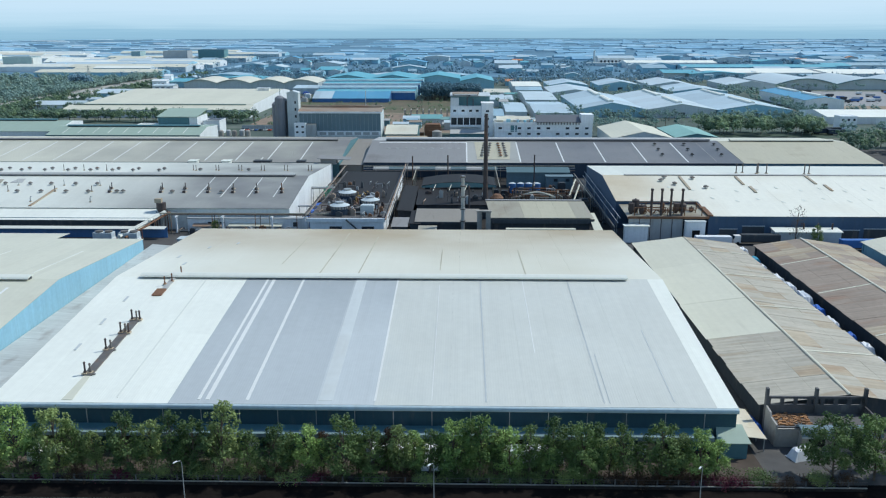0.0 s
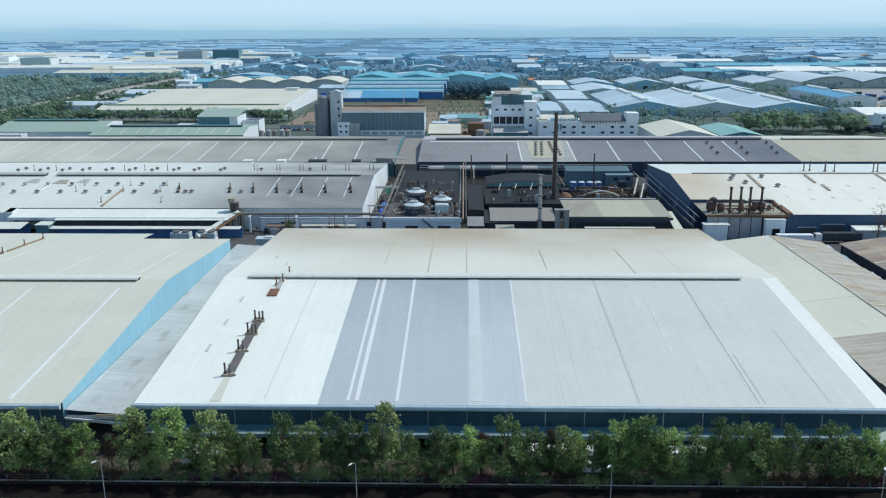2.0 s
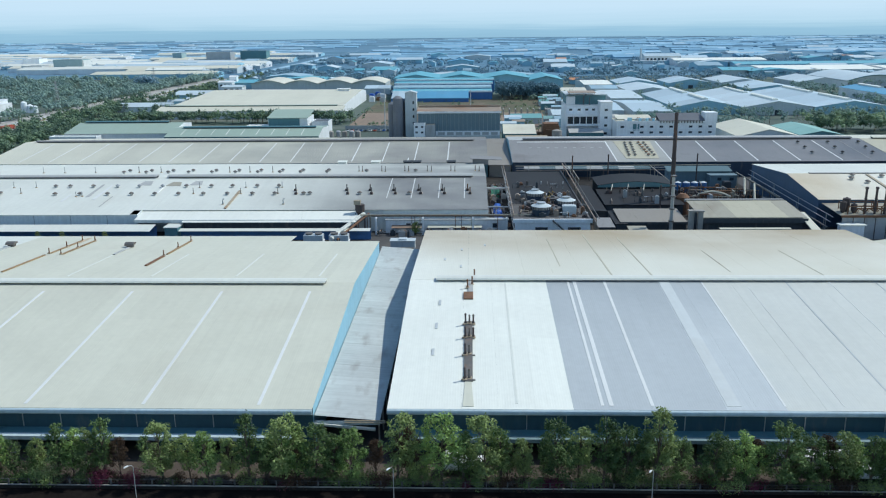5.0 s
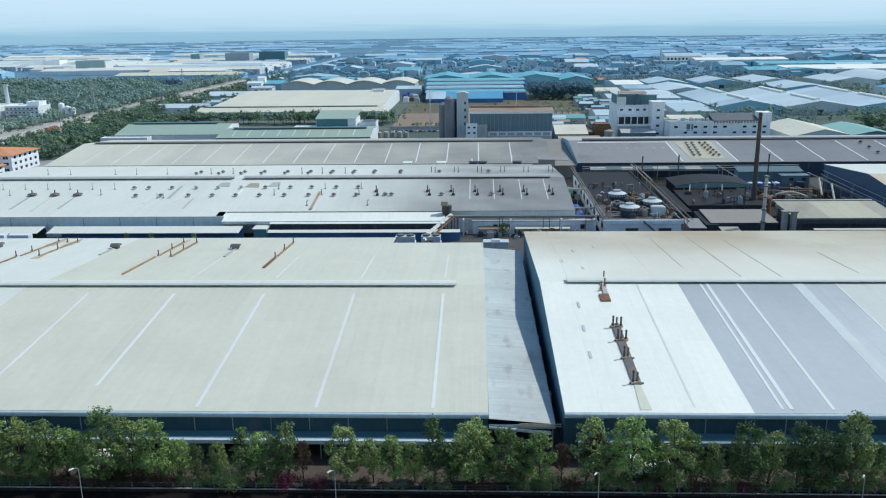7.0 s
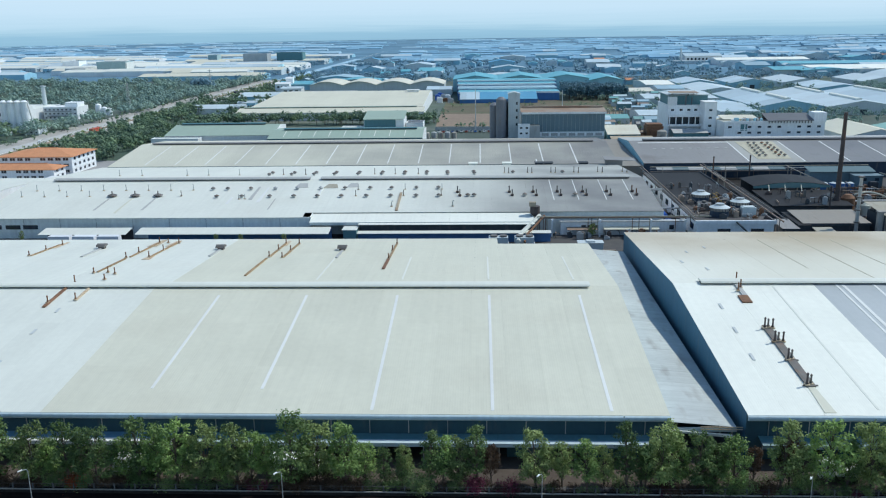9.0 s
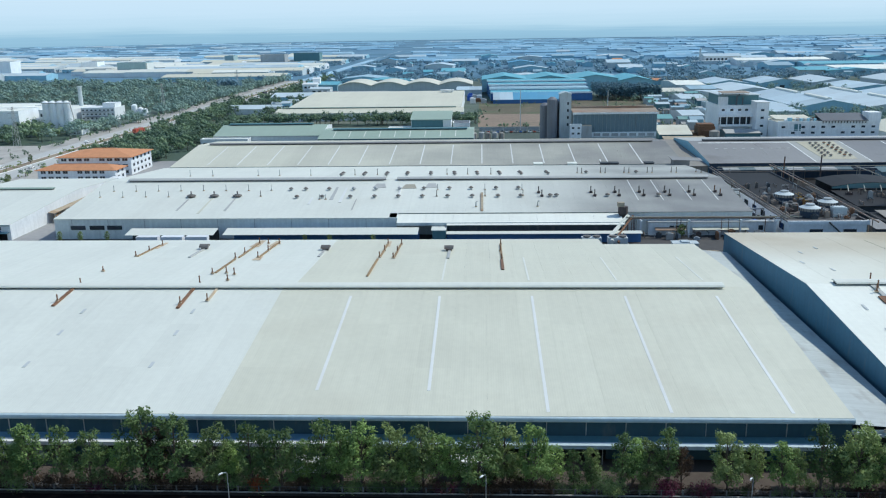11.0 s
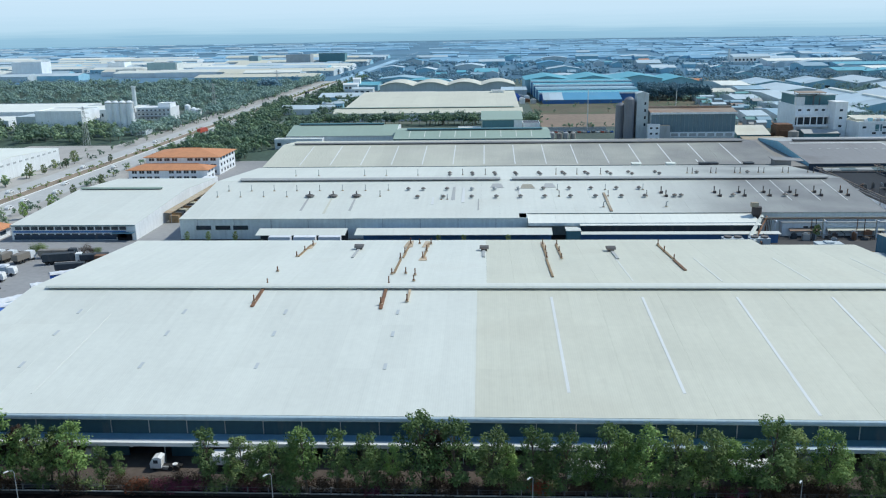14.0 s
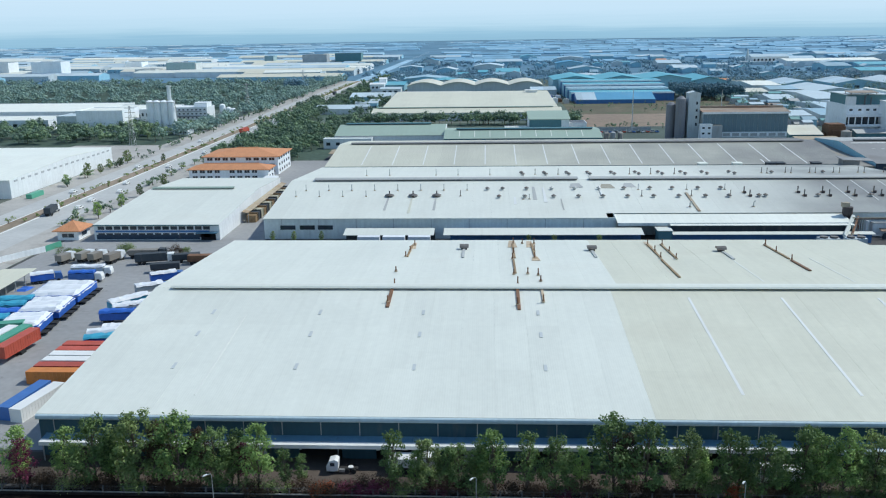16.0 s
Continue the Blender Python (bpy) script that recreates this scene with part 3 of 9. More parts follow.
sheet("verge", "shade_soil", -420, 260, 106.6, 112.4, 0.03, "bare soil under the trees, coloured near-black for their shade", "verge")
sheet("road_1", "shade_road", -420, 260, 60, 106.5, 0.0 + 0.03, "asphalt road outside the fence, coloured near-black for shade", "road")

# ---- front warehouse, white and grey roof ----
ays, azs = (121.8, 176.0, 238.5), (7.9, 12.8, 8.8)
front = [(-77, -47.4, "roof_white"), (-47.4, -35, "roof_band_sooted"), (-35, -23.4, "roof_band_sooted"), (-23.4, -14, "roof_mid_sooted"), (-14, 40.7, "roof_light"), (40.7, 44.1, "roof_white")]
rear = [(-77, 44.1, "roof_cream_browned")]
astrips = [(-42.7, 0.5, "roof_strip", 123, 175), (-41.3, 0.7, "roof_strip", 123, 175), (-34.8, 0.55, "roof_strip", 123, 175), (-22.0, 2.2, "roof_light_soft", 123, 175), (-14.0, 0.35, "roof_strip", 123, 175),
           (-56.3, 0.35, "roof_pale", 123.5, 174), (-4.8, 0.12, "roof_strip", 123.2, 172), (4.0, 0.25, "roof_band", 123, 175), (13.2, 0.14, "roof_strip", 140, 175),
           (23.0, 0.2, "roof_band", 123, 175), (23.9, 0.14, "roof_band", 123, 140), (34.3, 0.16, "roof_mid", 123.5, 150),
           (-42.8, 0.22, "roof_dust_light", 190, 226), (-32.2, 0.3, "roof_dust_light", 180, 232), (-23.4, 0.3, "roof_dust_light", 180, 226), (-5.0, 0.2, "roof_dust_light", 184, 208), (14.4, 0.25, "roof_dust_light", 178, 208)]
doors_a = [(-70 + 12.5 * i, -65 + 12.5 * i) for i in range(9)]
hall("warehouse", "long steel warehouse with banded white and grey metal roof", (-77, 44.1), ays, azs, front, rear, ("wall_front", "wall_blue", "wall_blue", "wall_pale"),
     vents=[(-71.2, 36.3)], strips=astrips, gutter="gutter", posts=(-73.5, 43, 6.25, 4.15), doors=doors_a, laps=(0.47,), drop=0.9, rib=0.005)

# ---- second warehouse, beige roof ----
bys, bzs = (121.8, 174.0, 232.5), (7.7, 12.7, 8.6)
front = [(-289, -190, "roof_pale"), (-190, -89, "roof_beige")]
rear = [(-289, -188, "roof_pale"), (-188, -89, "roof_beige")]
bstrips = [(x, 0.55, "roof_strip", ya, 169) for x, ya in ((-174.5, 129.5), (-155.6, 129.5), (-136.2, 123), (-116.8, 123), (-97.9, 123))]
bstrips += [(x, 0.4, "roof_soft", 180, 206) for x in (-155.6, -136.2, -116.8, -97.9)]
bstrips += [(x, 0.35, "roof_soft", 128, 160) for x in (-265,)]
doors_b = [(-284 + 12.5 * i, -277 + 12.5 * i) for i in range(15)]
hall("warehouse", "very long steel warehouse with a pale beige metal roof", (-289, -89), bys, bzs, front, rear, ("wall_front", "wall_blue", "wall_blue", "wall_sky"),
     vents=[(-285, -95.2)], strips=bstrips, gutter="gutter", posts=(-286.5, -90, 6.25, 4.2), doors=doors_b, laps=(0.3, 0.64), drop=0.9, rib=0.005, short=(-115.6, 224.2))


# ---- canopies along the fronts ----
def canopy(x0, x1, edge_mat, label):
    root = thing("canopy", ((x0 + x1) / 2, 121.5, 0), label, "canopy", "loading canopies")
    for a, b in bays(x0, x1, 12.5):
        part("roof_panel", Shape().slab([(a, 119.9, 3.7), (b - 0.03, 119.9, 3.7), (b - 0.03, 123.28, 4.2), (a, 123.28, 4.2)], 0.07), "canopy_blue" if edge_mat == "white_paint" else "wall_teal", root)
    part("fascia", Shape().box(x0, x1, 119.72, 119.88, 3.15, 3.74), edge_mat, root)
    part("edge_strip", Shape().slab([(x0, 119.7, 3.78), (x1, 119.7, 3.78), (x1, 120.65, 3.9), (x0, 120.65, 3.9)], 0.05), edge_mat, root)
    me = Shape().box(-0.08, 0.08, -0.08, 0.08, 0.05, 3.7).mesh("post", M["galvanised"])
    for a, b in bays(x0, x1, 12.5):
        piece("post", me, root, (a + 0.2, 120.6, 0))


canopy(-288, -168, "white_paint", "blue sheet canopy with a white edge over the loading doors")
canopy(-164, -92, "gutter", "dull blue sheet canopy over the loading doors")
canopy(-75, 40, "canopy_edge", "dull green sheet canopy over the loading doors")

# ---- lean-to between the warehouses ----
root = thing("lean_to", (-84, 176, 0), "low corrugated lean-to roof between two warehouses, stained grey", "annex")
for a, b in bays(122.9, 230, 5.4):
    up = random.uniform(0, 0.03)
    part("roof_panel", Shape().slab([(-88.9, a, 6.15 + up), (-78.3, a, 5.3 + up), (-78.3, b - 0.03, 5.3 + up), (-88.9, b - 0.03, 6.15 + up)], 0.06), "roof_annex", root)
part("front_beam", Shape().box(-88.9, -78.3, 122.7, 122.88, 4.6, 5.25), "wall_pale", root)
part("front_beam", Shape().slab([(-88.9, 122.4, 5.0), (-79, 122.0, 4.2), (-79, 122.6, 4.2), (-88.9, 122.6, 5.0)], 0.35), "roof_pale", root)
part("rusty_lattice", Shape().box(-84, -77.4, 122.45, 122.6, 5.35, 5.5).box(-84, -77.4, 122.45, 122.6, 5.0, 5.1), "rust_stain", root)
me = Shape().box(-0.12, 0.12, -0.12, 0.12, 0, 5.2).mesh("post", M["galvanised"])
for y in np.linspace(124, 228, 18):
    piece("post", me, root, (-78.6, float(y), 0))
part("rear_beam", Shape().box(-88.9, -79.2, 229.9, 230.2, 5.0, 5.4), "rust_stain", root)
part("rear_beam", Shape().box(-88.9, -80.0, 231.6, 231.9, 4.9, 5.3), "rust_stain", root)
for x in (-88.4, -86, -83.6, -81.2):
    part("purlin", Shape().box(x, x + 0.2, 230.2, 231.6, 5.05, 5.2), "rust", root)
# clutter in the dark gap
for y in (140, 150, 163, 171, 183, 196, 210):
    lump("pallet_stack", Shape().box(-78.2, -77.3, y, y + 2.4, 0.02, 1.4 + (y % 3) * 0.4), "wall_grey", "stack of grey pallets in a narrow gap", "pallets", "gap clutter")

# ---- hall behind, pale roof with many vents ----
dys, dzs = (268.0, 311.5, 371.0), (7.0, 12.0, 7.4)
front = [(-290, -58, "roof_pale_blackened")]
rear = [(-290, -58, "roof_pale_sooted")]
dh = hall("factory_hall", "wide factory hall with a pale metal roof full of vents", (-290, -58), dys, dzs, front, rear, ("wall_panel", "wall_pale", "wall_white", "wall_white"),
     rib=0.005, vents=[(-281, -182.6), (-178.4, -63)], starts=[(-174.5, -50, 272.8)], gutter=None, posts=(-284, -176, 12.4, 3), vent=(1.9, 0.9), vent_mat="roof_grey",
     strips=[(x, 0.3, "roof_strip", 285, 309) for x in (-66, -75, -84.5, -93)])
part("cheek_wall", Shape().prism([(268.62, 0), (273.4, 0), (273.4, 7.6), (268.62, 6.95)], -174.75, -174.52), "wall_panel", dh)
root = thing("awning", (-140, 268, 0), "white sheet awning along the hall's loading side", "awning")
for a, b in bays(-174.4, -101, 9):
    part("roof_panel", Shape().slab([(a, 265.2, 5.9), (b - 0.03, 265.2, 5.9), (b - 0.03, 272.7, 7.2), (a, 272.7, 7.2)], 0.08), "roof_white", root)
part("fascia", Shape().box(-174.4, -101, 265.0, 265.18, 5.0, 5.95), "wall_pale", root)
part("lower_awning", Shape().slab([(-158, 259.5, 3.5), (-96, 259.5, 3.5), (-96, 262, 3.85), (-158, 262, 3.85)], 0.1), "roof_pale", root)
part("wall_panel", Shape().box(-158, -96, 262.1, 262.3, 0, 3.3), "wall_azure", root)
part("upper_edge", Shape().slab([(-158, 263.2, 5.55), (-101, 263.2, 5.55), (-101, 264.9, 5.75), (-158, 264.9, 5.75)], 0.12), "roof_white", root)
part("box_shed", Shape().box(-162.4, -158.2, 259.5, 264.9, 0, 4.6), "wall_teal", root)
part("box_roof", Shape().box(-162.8, -158.0, 259.2, 265, 4.6, 4.8), "roof_pale", root)
# dark panel added for the shade between the two awnings
part("dark_bay", Shape().box(-157.8, -101, 264.3, 264.5, 0, 5.45), "wall_dark", root)
root = thing("awning", (-215, 262, 0), "pale awnings over a strip of blue doors", "awning")
for a, b, m in ((-262, -233, "roof_pale"), (-230, -167, "roof_pale")):
    part("roof_panel", Shape().slab([(a, 258.5, 3.7), (b, 258.5, 3.7), (b, 264.5, 4.6), (a, 264.5, 4.6)], 0.1), m, root)
part("wall_panel", Shape().box(-228, -167, 264.6, 264.8, 0, 3.9), "wall_azure", root)
part("wall_panel", Shape().box(-262, -233, 264.6, 264.8, 0, 3.9), "wall_dark", root)
for x in (-284.5, -278, -272):
    lump("window_strip", Shape().box(x, x + 5, 268.4, 268.58, 3.2, 4.6), "glass_dark", "dark window strip in a pale metal wall", "window", "hall windows")
root = thing("box_trailer", (-246, 257, 0), "row of white box trailers parked behind the warehouse", "trailer")
for i in range(3):
    part("trailer_box", Shape().box(-257 + 8 * i, -250 + 8 * i, 255.2, 257.7, 1.2, 3.9), "tarp_white", root)
    part("chassis", Shape().box(-256.6 + 8 * i, -250.4 + 8 * i, 255.6, 257.3, 0.6, 1.2).cyl(-251.5 + 8 * i, 256.4, 0.02, 0.6, 0.5, 8), "rubber", root)

# ---- grey halls of the third row ----
eys, ezs = (376.4, 419.0, 450.0), (6.8, 11.3, 9.0)
estrips = [(-273.4 + 14.1 * k, 0.5, "roof_strip", 379, 415) for k in range(13)] + [(-89.6, 0.5, "roof_strip", 378, 415), (-74.4, 0.55, "roof_strip", 377.5, 415), (-92.6, 0.5, "roof_strip", 379, 385)]
hall("factory_hall", "long grey-roofed hall with white roof strips", (-290, -56), eys, ezs,
     [(-290, -56, "roof_beige_blackened")], [(-290, -56, "roof_beige_blackened")],
     ("wall_teal", "wall_grey", "wall_teal", "wall_teal"), step=13.35, rib=0.02, vents=[(-284, -62.3)], strips=estrips, vent=(1.7, 0.9), vent_mat="roof_smoked")
fstrips = [(x, 0.6, "roof_strip", 378, 415) for x in (2.2, 26.7, 46.4, 65.2, 83.9, 102.6)]
fstrips += [(115.5, 0.4, "roof_smoked", 379, 415), (-15, 0.3, "roof_smoked", 392, 415)]
fh = hall("factory_hall", "long dark soot-stained hall roof with white strips", (-45, 127), eys, ezs,
     [(-45, 2, "roof_smoked_dark"), (2, 27, "roof_murky"), (27, 127, "roof_smoked_dark")], [(-45, 127, "roof_grey")],
     ("wall_navy", "wall_grey", "wall_sky", "wall_blue"), step=9.0, rib=0.005, vents=[(-38, 123)], strips=fstrips, vent=(1.6, 0.9), vent_mat="roof_dark")
part("edge_strip", Shape().slab([(-41, 413.6, 10.82), (2.4, 413.6, 10.82), (2.4, 414.9, 10.96), (-41, 414.9, 10.96)], 0.05), "roof_strip", fh)
hall("factory_hall", "beige-roofed hall joining the dark one", (127.2, 189.4), eys, ezs,
     [(127.2, 189.4, "roof_dust_light")], [(127.2, 189.4, "roof_beige")], ("wall_blue", "wall_grey", "wall_grey", "wall_grey"), step=9.0, rib=0.005, vents=[(133, 184)], vent=(1.6, 0.9), vent_mat="roof_beige")
lump("low_roof", Shape().slab([(-55.8, 377, 5.6), (-45.2, 377, 5.6), (-45.2, 449, 8.2), (-55.8, 449, 8.2)], 0.2).box(-55.5, -45.5, 377.5, 448, 0, 5.3), "roof_drab",
     "dull brown corrugated roof in the gap between halls", "annex")

# ---- cream-roofed hall ----
hys, hzs = (262.5, 308.0, 347.0), (7.8, 13.2, 10.4)
ch_ = hall("factory_hall", "cream metal-roofed hall with a blue gable", (52, 235), hys, hzs,
     [(52, 235, "roof_ivory_tanned")], [(52, 235, "roof_pale")], ("wall_indigo", "wall_indigo", "wall_indigo", "wall_blue"), step=9.0, rib=0.005, vents=[(60, 232)], vent=(0.8, 0.35), vent_mat="roof_grey", gutter=None, starts=[(52.02, 79.2, 277.6)])
part("cheek_wall", Shape().prism([(263.4, 0), (278, 0), (278, 9.5), (263.4, 7.75)], 79.15, 79.35), "wall_indigo", ch_)


# ---- sheds with rusty roofs beside the white warehouse ----
def long_shed(label, xs, ys, zs, left, right, walls, group=""):
    """A shed with its ridge along y. left, right: lists of (y from, y to, material)."""
    (x0, xr, x1), (y0, y1), (z0, zr, z1) = xs, ys, zs
    root = thing("storage_shed", ((x0 + x1) / 2, (y0 + y1) / 2, 0), label, "shed", group)
    rnd = random.Random(label)
    for side, spans in (("l", left), ("r", right)):
        for a, b, mat, step in spans:
            for p, q in bays(a, b, step):
                up = rnd.uniform(0, 0.05)
                if side == "l":
                    cuts = [(x0 + rnd.uniform(-0.25, 0.1), z0)] + [(x0 + (xr - x0) * k, z0 + (zr - z0) * k) for k in ((0.36, 0.68) if step < 8 else ())] + [(xr, zr)]
                else:
                    cuts = [(xr + 0.02, zr)] + [(xr + (x1 - xr) * k, zr + (z1 - zr) * k) for k in ((0.33, 0.66) if step < 8 else ())] + [(x1 + rnd.uniform(-0.1, 0.25), z1)]
                for (xa, za), (xb, zb) in zip(cuts, cuts[1:]):
                    up2 = up + rnd.uniform(0, 0.04)
                    part("roof_sheet", Shape().slab([(xa, p, za + up2), (xb - 0.02, p, zb + up2), (xb - 0.02, q - 0.03, zb + up2), (xa, q - 0.03, za + up2)], 0.07), mat if isinstance(mat, str) else rnd.choice(mat), root)
    part("ridge_cap", Shape().prism([(xr - 0.35, zr + 0.03), (xr, zr + 0.2), (xr + 0.35, zr + 0.03)], y0, y1, "y"), "roof_rust_grey", root)
    for x, k in ((x0 + 1.1, 0), (x1 - 0.8, 1)):
        part("side_wall", Shape().box(x - 0.1, x + 0.1, y0 + 0.3, y1 - 0.3, 0, (z0, z1)[k] - 0.05), walls, root)
    for y in (y0 + 0.5, y1 - 0.5):
        part("end_wall", Shape().prism([(x0 + 0.5, 0), (x1 - 0.5, 0), (x1 - 0.5, z1), (xr, zr - 0.2), (x0 + 0.5, z0)], y - 0.1, y + 0.1, "y"), walls, root)
    return root


RUSTS = ("roof_rust_grey", "roof_rust_grey", "roof_rust_grey", "roof_rust_grey", "roof_rust")
# wall_dark here and on the next shed: alley shade put into wall colour
s1 = long_shed("long storage shed with patched lime and rusty sheet roof", (50.6, 65.8, 81.0), (131, 241.5), (4.2, 6.2, 4.2),
               [(131, 162, RUSTS, 4.4), (162, 184, "roof_lime", 22), (184, 214, "roof_lime", 30), (214, 241.5, "roof_lime", 28)],
               [(131, 241.5, RUSTS, 4.6)], "wall_dark", "rusty storage sheds")
for y in (151, 178, 203, 226):
    part("roof_strip", Shape().slab([(66.0, y, 6.3), (80.8, y + 2.5, 4.38), (80.8, y + 3.0, 4.38), (66.0, y + 0.5, 6.3)], 0.05), "roof_lime", s1)
s2 = long_shed("long storage shed with a plum-brown rusty sheet roof", (86.3, 100.0, 114.0), (136, 241), (3.9, 6.0, 4.0),
               [(136, 175, ("roof_rust_plum", "roof_rust", "roof_rust"), 5.2), (175, 222, "roof_rust_plum", 5.2), (222, 241, ("roof_rust", "roof_rust_plum"), 5.2)],
               [(136, 190, "roof_lime", 13), (190, 241, ("roof_rust_plum", "roof_rust"), 5.3)], "wall_dark", "rusty storage sheds")
part("ridge_strip", Shape().prism([(99.7, 6.2), (100, 6.32), (100.3, 6.2)], 136, 241, "y"), "roof_lime", s2)
for y in (165, 194, 219):
    part("roof_strip", Shape().slab([(86.5, y, 4.08), (99.8, y + 1.5, 6.1), (99.8, y + 2.0, 6.1), (86.5, y + 0.5, 4.08)], 0.05), "roof_lime", s2)
part("ridge_strip", Shape().prism([(65.6, 6.4), (65.85, 6.5), (66.1, 6.4)], 131, 226, "y"), "roof_lime", s1)
long_shed("storage shed with a pale cream sheet roof", (119.6, 131, 143), (155, 245), (4.0, 6.5, 4.0),
          [(155, 245, "roof_lime", 12)], [(155, 245, "roof_lime", 12)], "wall_sky", "rusty storage sheds")


def tarp_heap(x, y, w, d, h, mat, label, turn=0.0, group="tarpaulin loads"):
    """A load under a tarpaulin: a sagging cloth over boxes."""
    rnd = random.Random(f"{x}{y}")
    nx, ny = 9, 7
    v, f = [], []
    for j in range(ny):
        for i in range(nx):
            u, t = i / (nx - 1) * 2 - 1, j / (ny - 1) * 2 - 1
            edge = max(abs(u), abs(t))
            hh = h * (1.0 if edge < 0.7 else 0.88 if edge < 0.95 else 0.06)
            hh *= 1 - 0.13 * rnd.random()
            k = 0.86 if edge < 0.95 else 1.0
            a, b = u * w / 2 * k, t * d / 2 * k
            v.append((x + a * math.cos(turn) - b * math.sin(turn), y + a * math.sin(turn) + b * math.cos(turn), 0.025 if edge > 0.95 else max(hh, 0.03)))
    f = [(j * nx + i, j * nx + i + 1, (j + 1) * nx + i + 1, (j + 1) * nx + i) for j in range(ny - 1) for i in range(nx - 1)]
    return lump("covered_load", Shape().add(v, f), mat, label, "tarpaulin", group)


for i, (y, mat, w, d, h) in enumerate(((243, "tarp_white", 3.5, 6, 2.6), (233, "tarp_cyan", 3.2, 6, 2.4), (219, "tarp_blue", 3.0, 4, 2.0), (214, "tarp_white", 3.2, 8, 2.6),
                                       (197, "tarp_white", 3.4, 9, 3.2), (180, "tarp_white", 3.2, 8, 2.6), (171, "tarp_blue", 3.2, 4, 2.5), (164, "tarp_white", 3.2, 5, 2.8), (225.5, "tarp_white", 3.0, 5, 2.4), (205.5, "tarp_white", 3.2, 7, 3.0), (188.6, "tarp_blue", 3.1, 6, 2.6), (157, "tarp_white", 3.0, 5, 2.4))):
    tarp_heap(83.9 + 0.4 * math.sin(i * 2.1), y, w, d, h, mat, {"tarp_white": "stacked goods under a white tarpaulin in the alley", "tarp_blue": "stacked goods under a blue tarpaulin in the alley", "tarp_cyan": "stacked goods under a turquoise tarpaulin in the alley"}[mat])
tarp_heap(54.4, 120.8, 4.4, 2.6, 1.7, "tarp_white", "load under a white tarpaulin beside the ruin", 0.3)
tarp_heap(50.1, 131.6, 1.9, 6.4, 1.3, "tarp_blue", "blue tarpaulin heap in the lane", 0.1)

# ---- roofless ruin ----
ruin = thing("roofless_block", (59.5, 127.5, 0), "roofless grey concrete block with rubble inside", "ruin")
part("rear_wall", Shape().box(51.4, 67.9, 129.6, 129.95, 0, 5.0), "concrete_dark", ruin)
part("top_beam", Shape().box(51.4, 67.9, 129.6, 129.95, 6.05, 6.45), "concrete_dark", ruin)
me = Shape().box(-0.3, 0.3, 0, 0.35, 5.0, 6.05).mesh("pier", M["concrete_dark"])
for x in np.linspace(51.8, 67.5, 8):
    piece("pier", me, ruin, (float(x), 129.6, 0))
me = Shape().box(-0.22, 0.22, -0.2, 0.55, 0, 8.0).mesh("column", M["concrete_dark"])
for x in (51.4, 59.6, 67.8):
    piece("column", me, ruin, (x, 129.5, 0))
part("side_wall", Shape().prism([(124.2, 0), (129.25, 0), (129.25, 5.0), (127.2, 4.7), (126.8, 4.1), (124.2, 3.9)], 51.2, 51.5), "concrete", ruin)
part("side_wall", Shape().box(67.6, 67.9, 124.2, 129.25, 0, 4.9), "concrete_dark", ruin)
part("front_wall", Shape().box(51.55, 67.55, 124.2, 124.5, 0, 3.2), "concrete", ruin)
part("slab", Shape().box(51.55, 67.55, 124.55, 129.55, 3.1, 3.4), "concrete_dark", ruin)
part("front_bay", Shape().box(54.9, 67.5, 122.6, 124.1, 0, 2.9), "concrete", ruin)
part("curved_roof", Shape().prism([(122.0, 2.9), (122.25, 3.5), (122.9, 3.95), (123.6, 4.1), (124.4, 3.9), (124.9, 3.5), (124.7, 3.4), (123.6, 3.9), (122.4, 3.4), (122.2, 2.9)], 54.7, 67.7), "wall_slate", ruin)
for x in (56.0, 60.2, 64.4):
    part("opening", Shape().box(x, x + 2.6, 122.5, 122.58, 0.9, 2.3), "shade_black", ruin)
part("lintel", Shape().box(54.9, 67.5, 122.4, 122.58, 2.4, 2.7), "wall_pale", ruin)

rnd = random.Random(5)
s = Shape()
for i in range(220):
    x, y, r = rnd.uniform(51.9, 57.5), rnd.uniform(124.8, 129.3), rnd.uniform(0.08, 0.28)
    s.box(x, x + r * 2, y, y + r, 3.4, 3.4 + r)
tagged(part("rubble", s, "debris", None), "orange-brown rubble heaped on a concrete slab", "rubble", kind="stuff")

lt_ = thing("side_lean_to", (46.6, 127.5, 0), "low tan sheet lean-to against the warehouse end", "lean-to")
for p, q in bays(122.2, 133.2, 3.7):
    part("roof_sheet", Shape().slab([(44.4, p, 2.95), (49.2, p, 2.4), (49.2, q - 0.03, 2.4), (44.4, q - 0.03, 2.95)], 0.07), "roof_tan", lt_)
me = Shape().box(-0.07, 0.07, -0.07, 0.07, 0.02, 2.35).mesh("post", M["galvanised"])
for y in (122.5, 126, 129.5, 133):
    piece("post", me, lt_, (48.9, y, 0))

# ---- corner lodge of the white warehouse ----
lodge = thing("corner_shed", (43.3, 121.5, 0), "small green-roofed shed at the warehouse corner", "shed")
part("wall", Shape().box(40.8, 45.4, 120.0, 122.6, 0, 2.6), "wall_teal", lodge)
part("roof", Shape().slab([(40.4, 119.6, 2.9), (45.8, 119.6, 2.9), (45.2, 122.9, 4.6), (41.0, 122.9, 4.6)], 0.1), "roof_green", lodge)
part("vent", Shape().box(41.7, 43.6, 122.95, 123.1, 5.0, 6.3), "white_paint", lodge)
for i in range(4):
    part("slat", Shape().box(41.7, 43.6, 122.9, 122.97, 5.1 + 0.3 * i, 5.22 + 0.3 * i), "wall_blue", lodge)

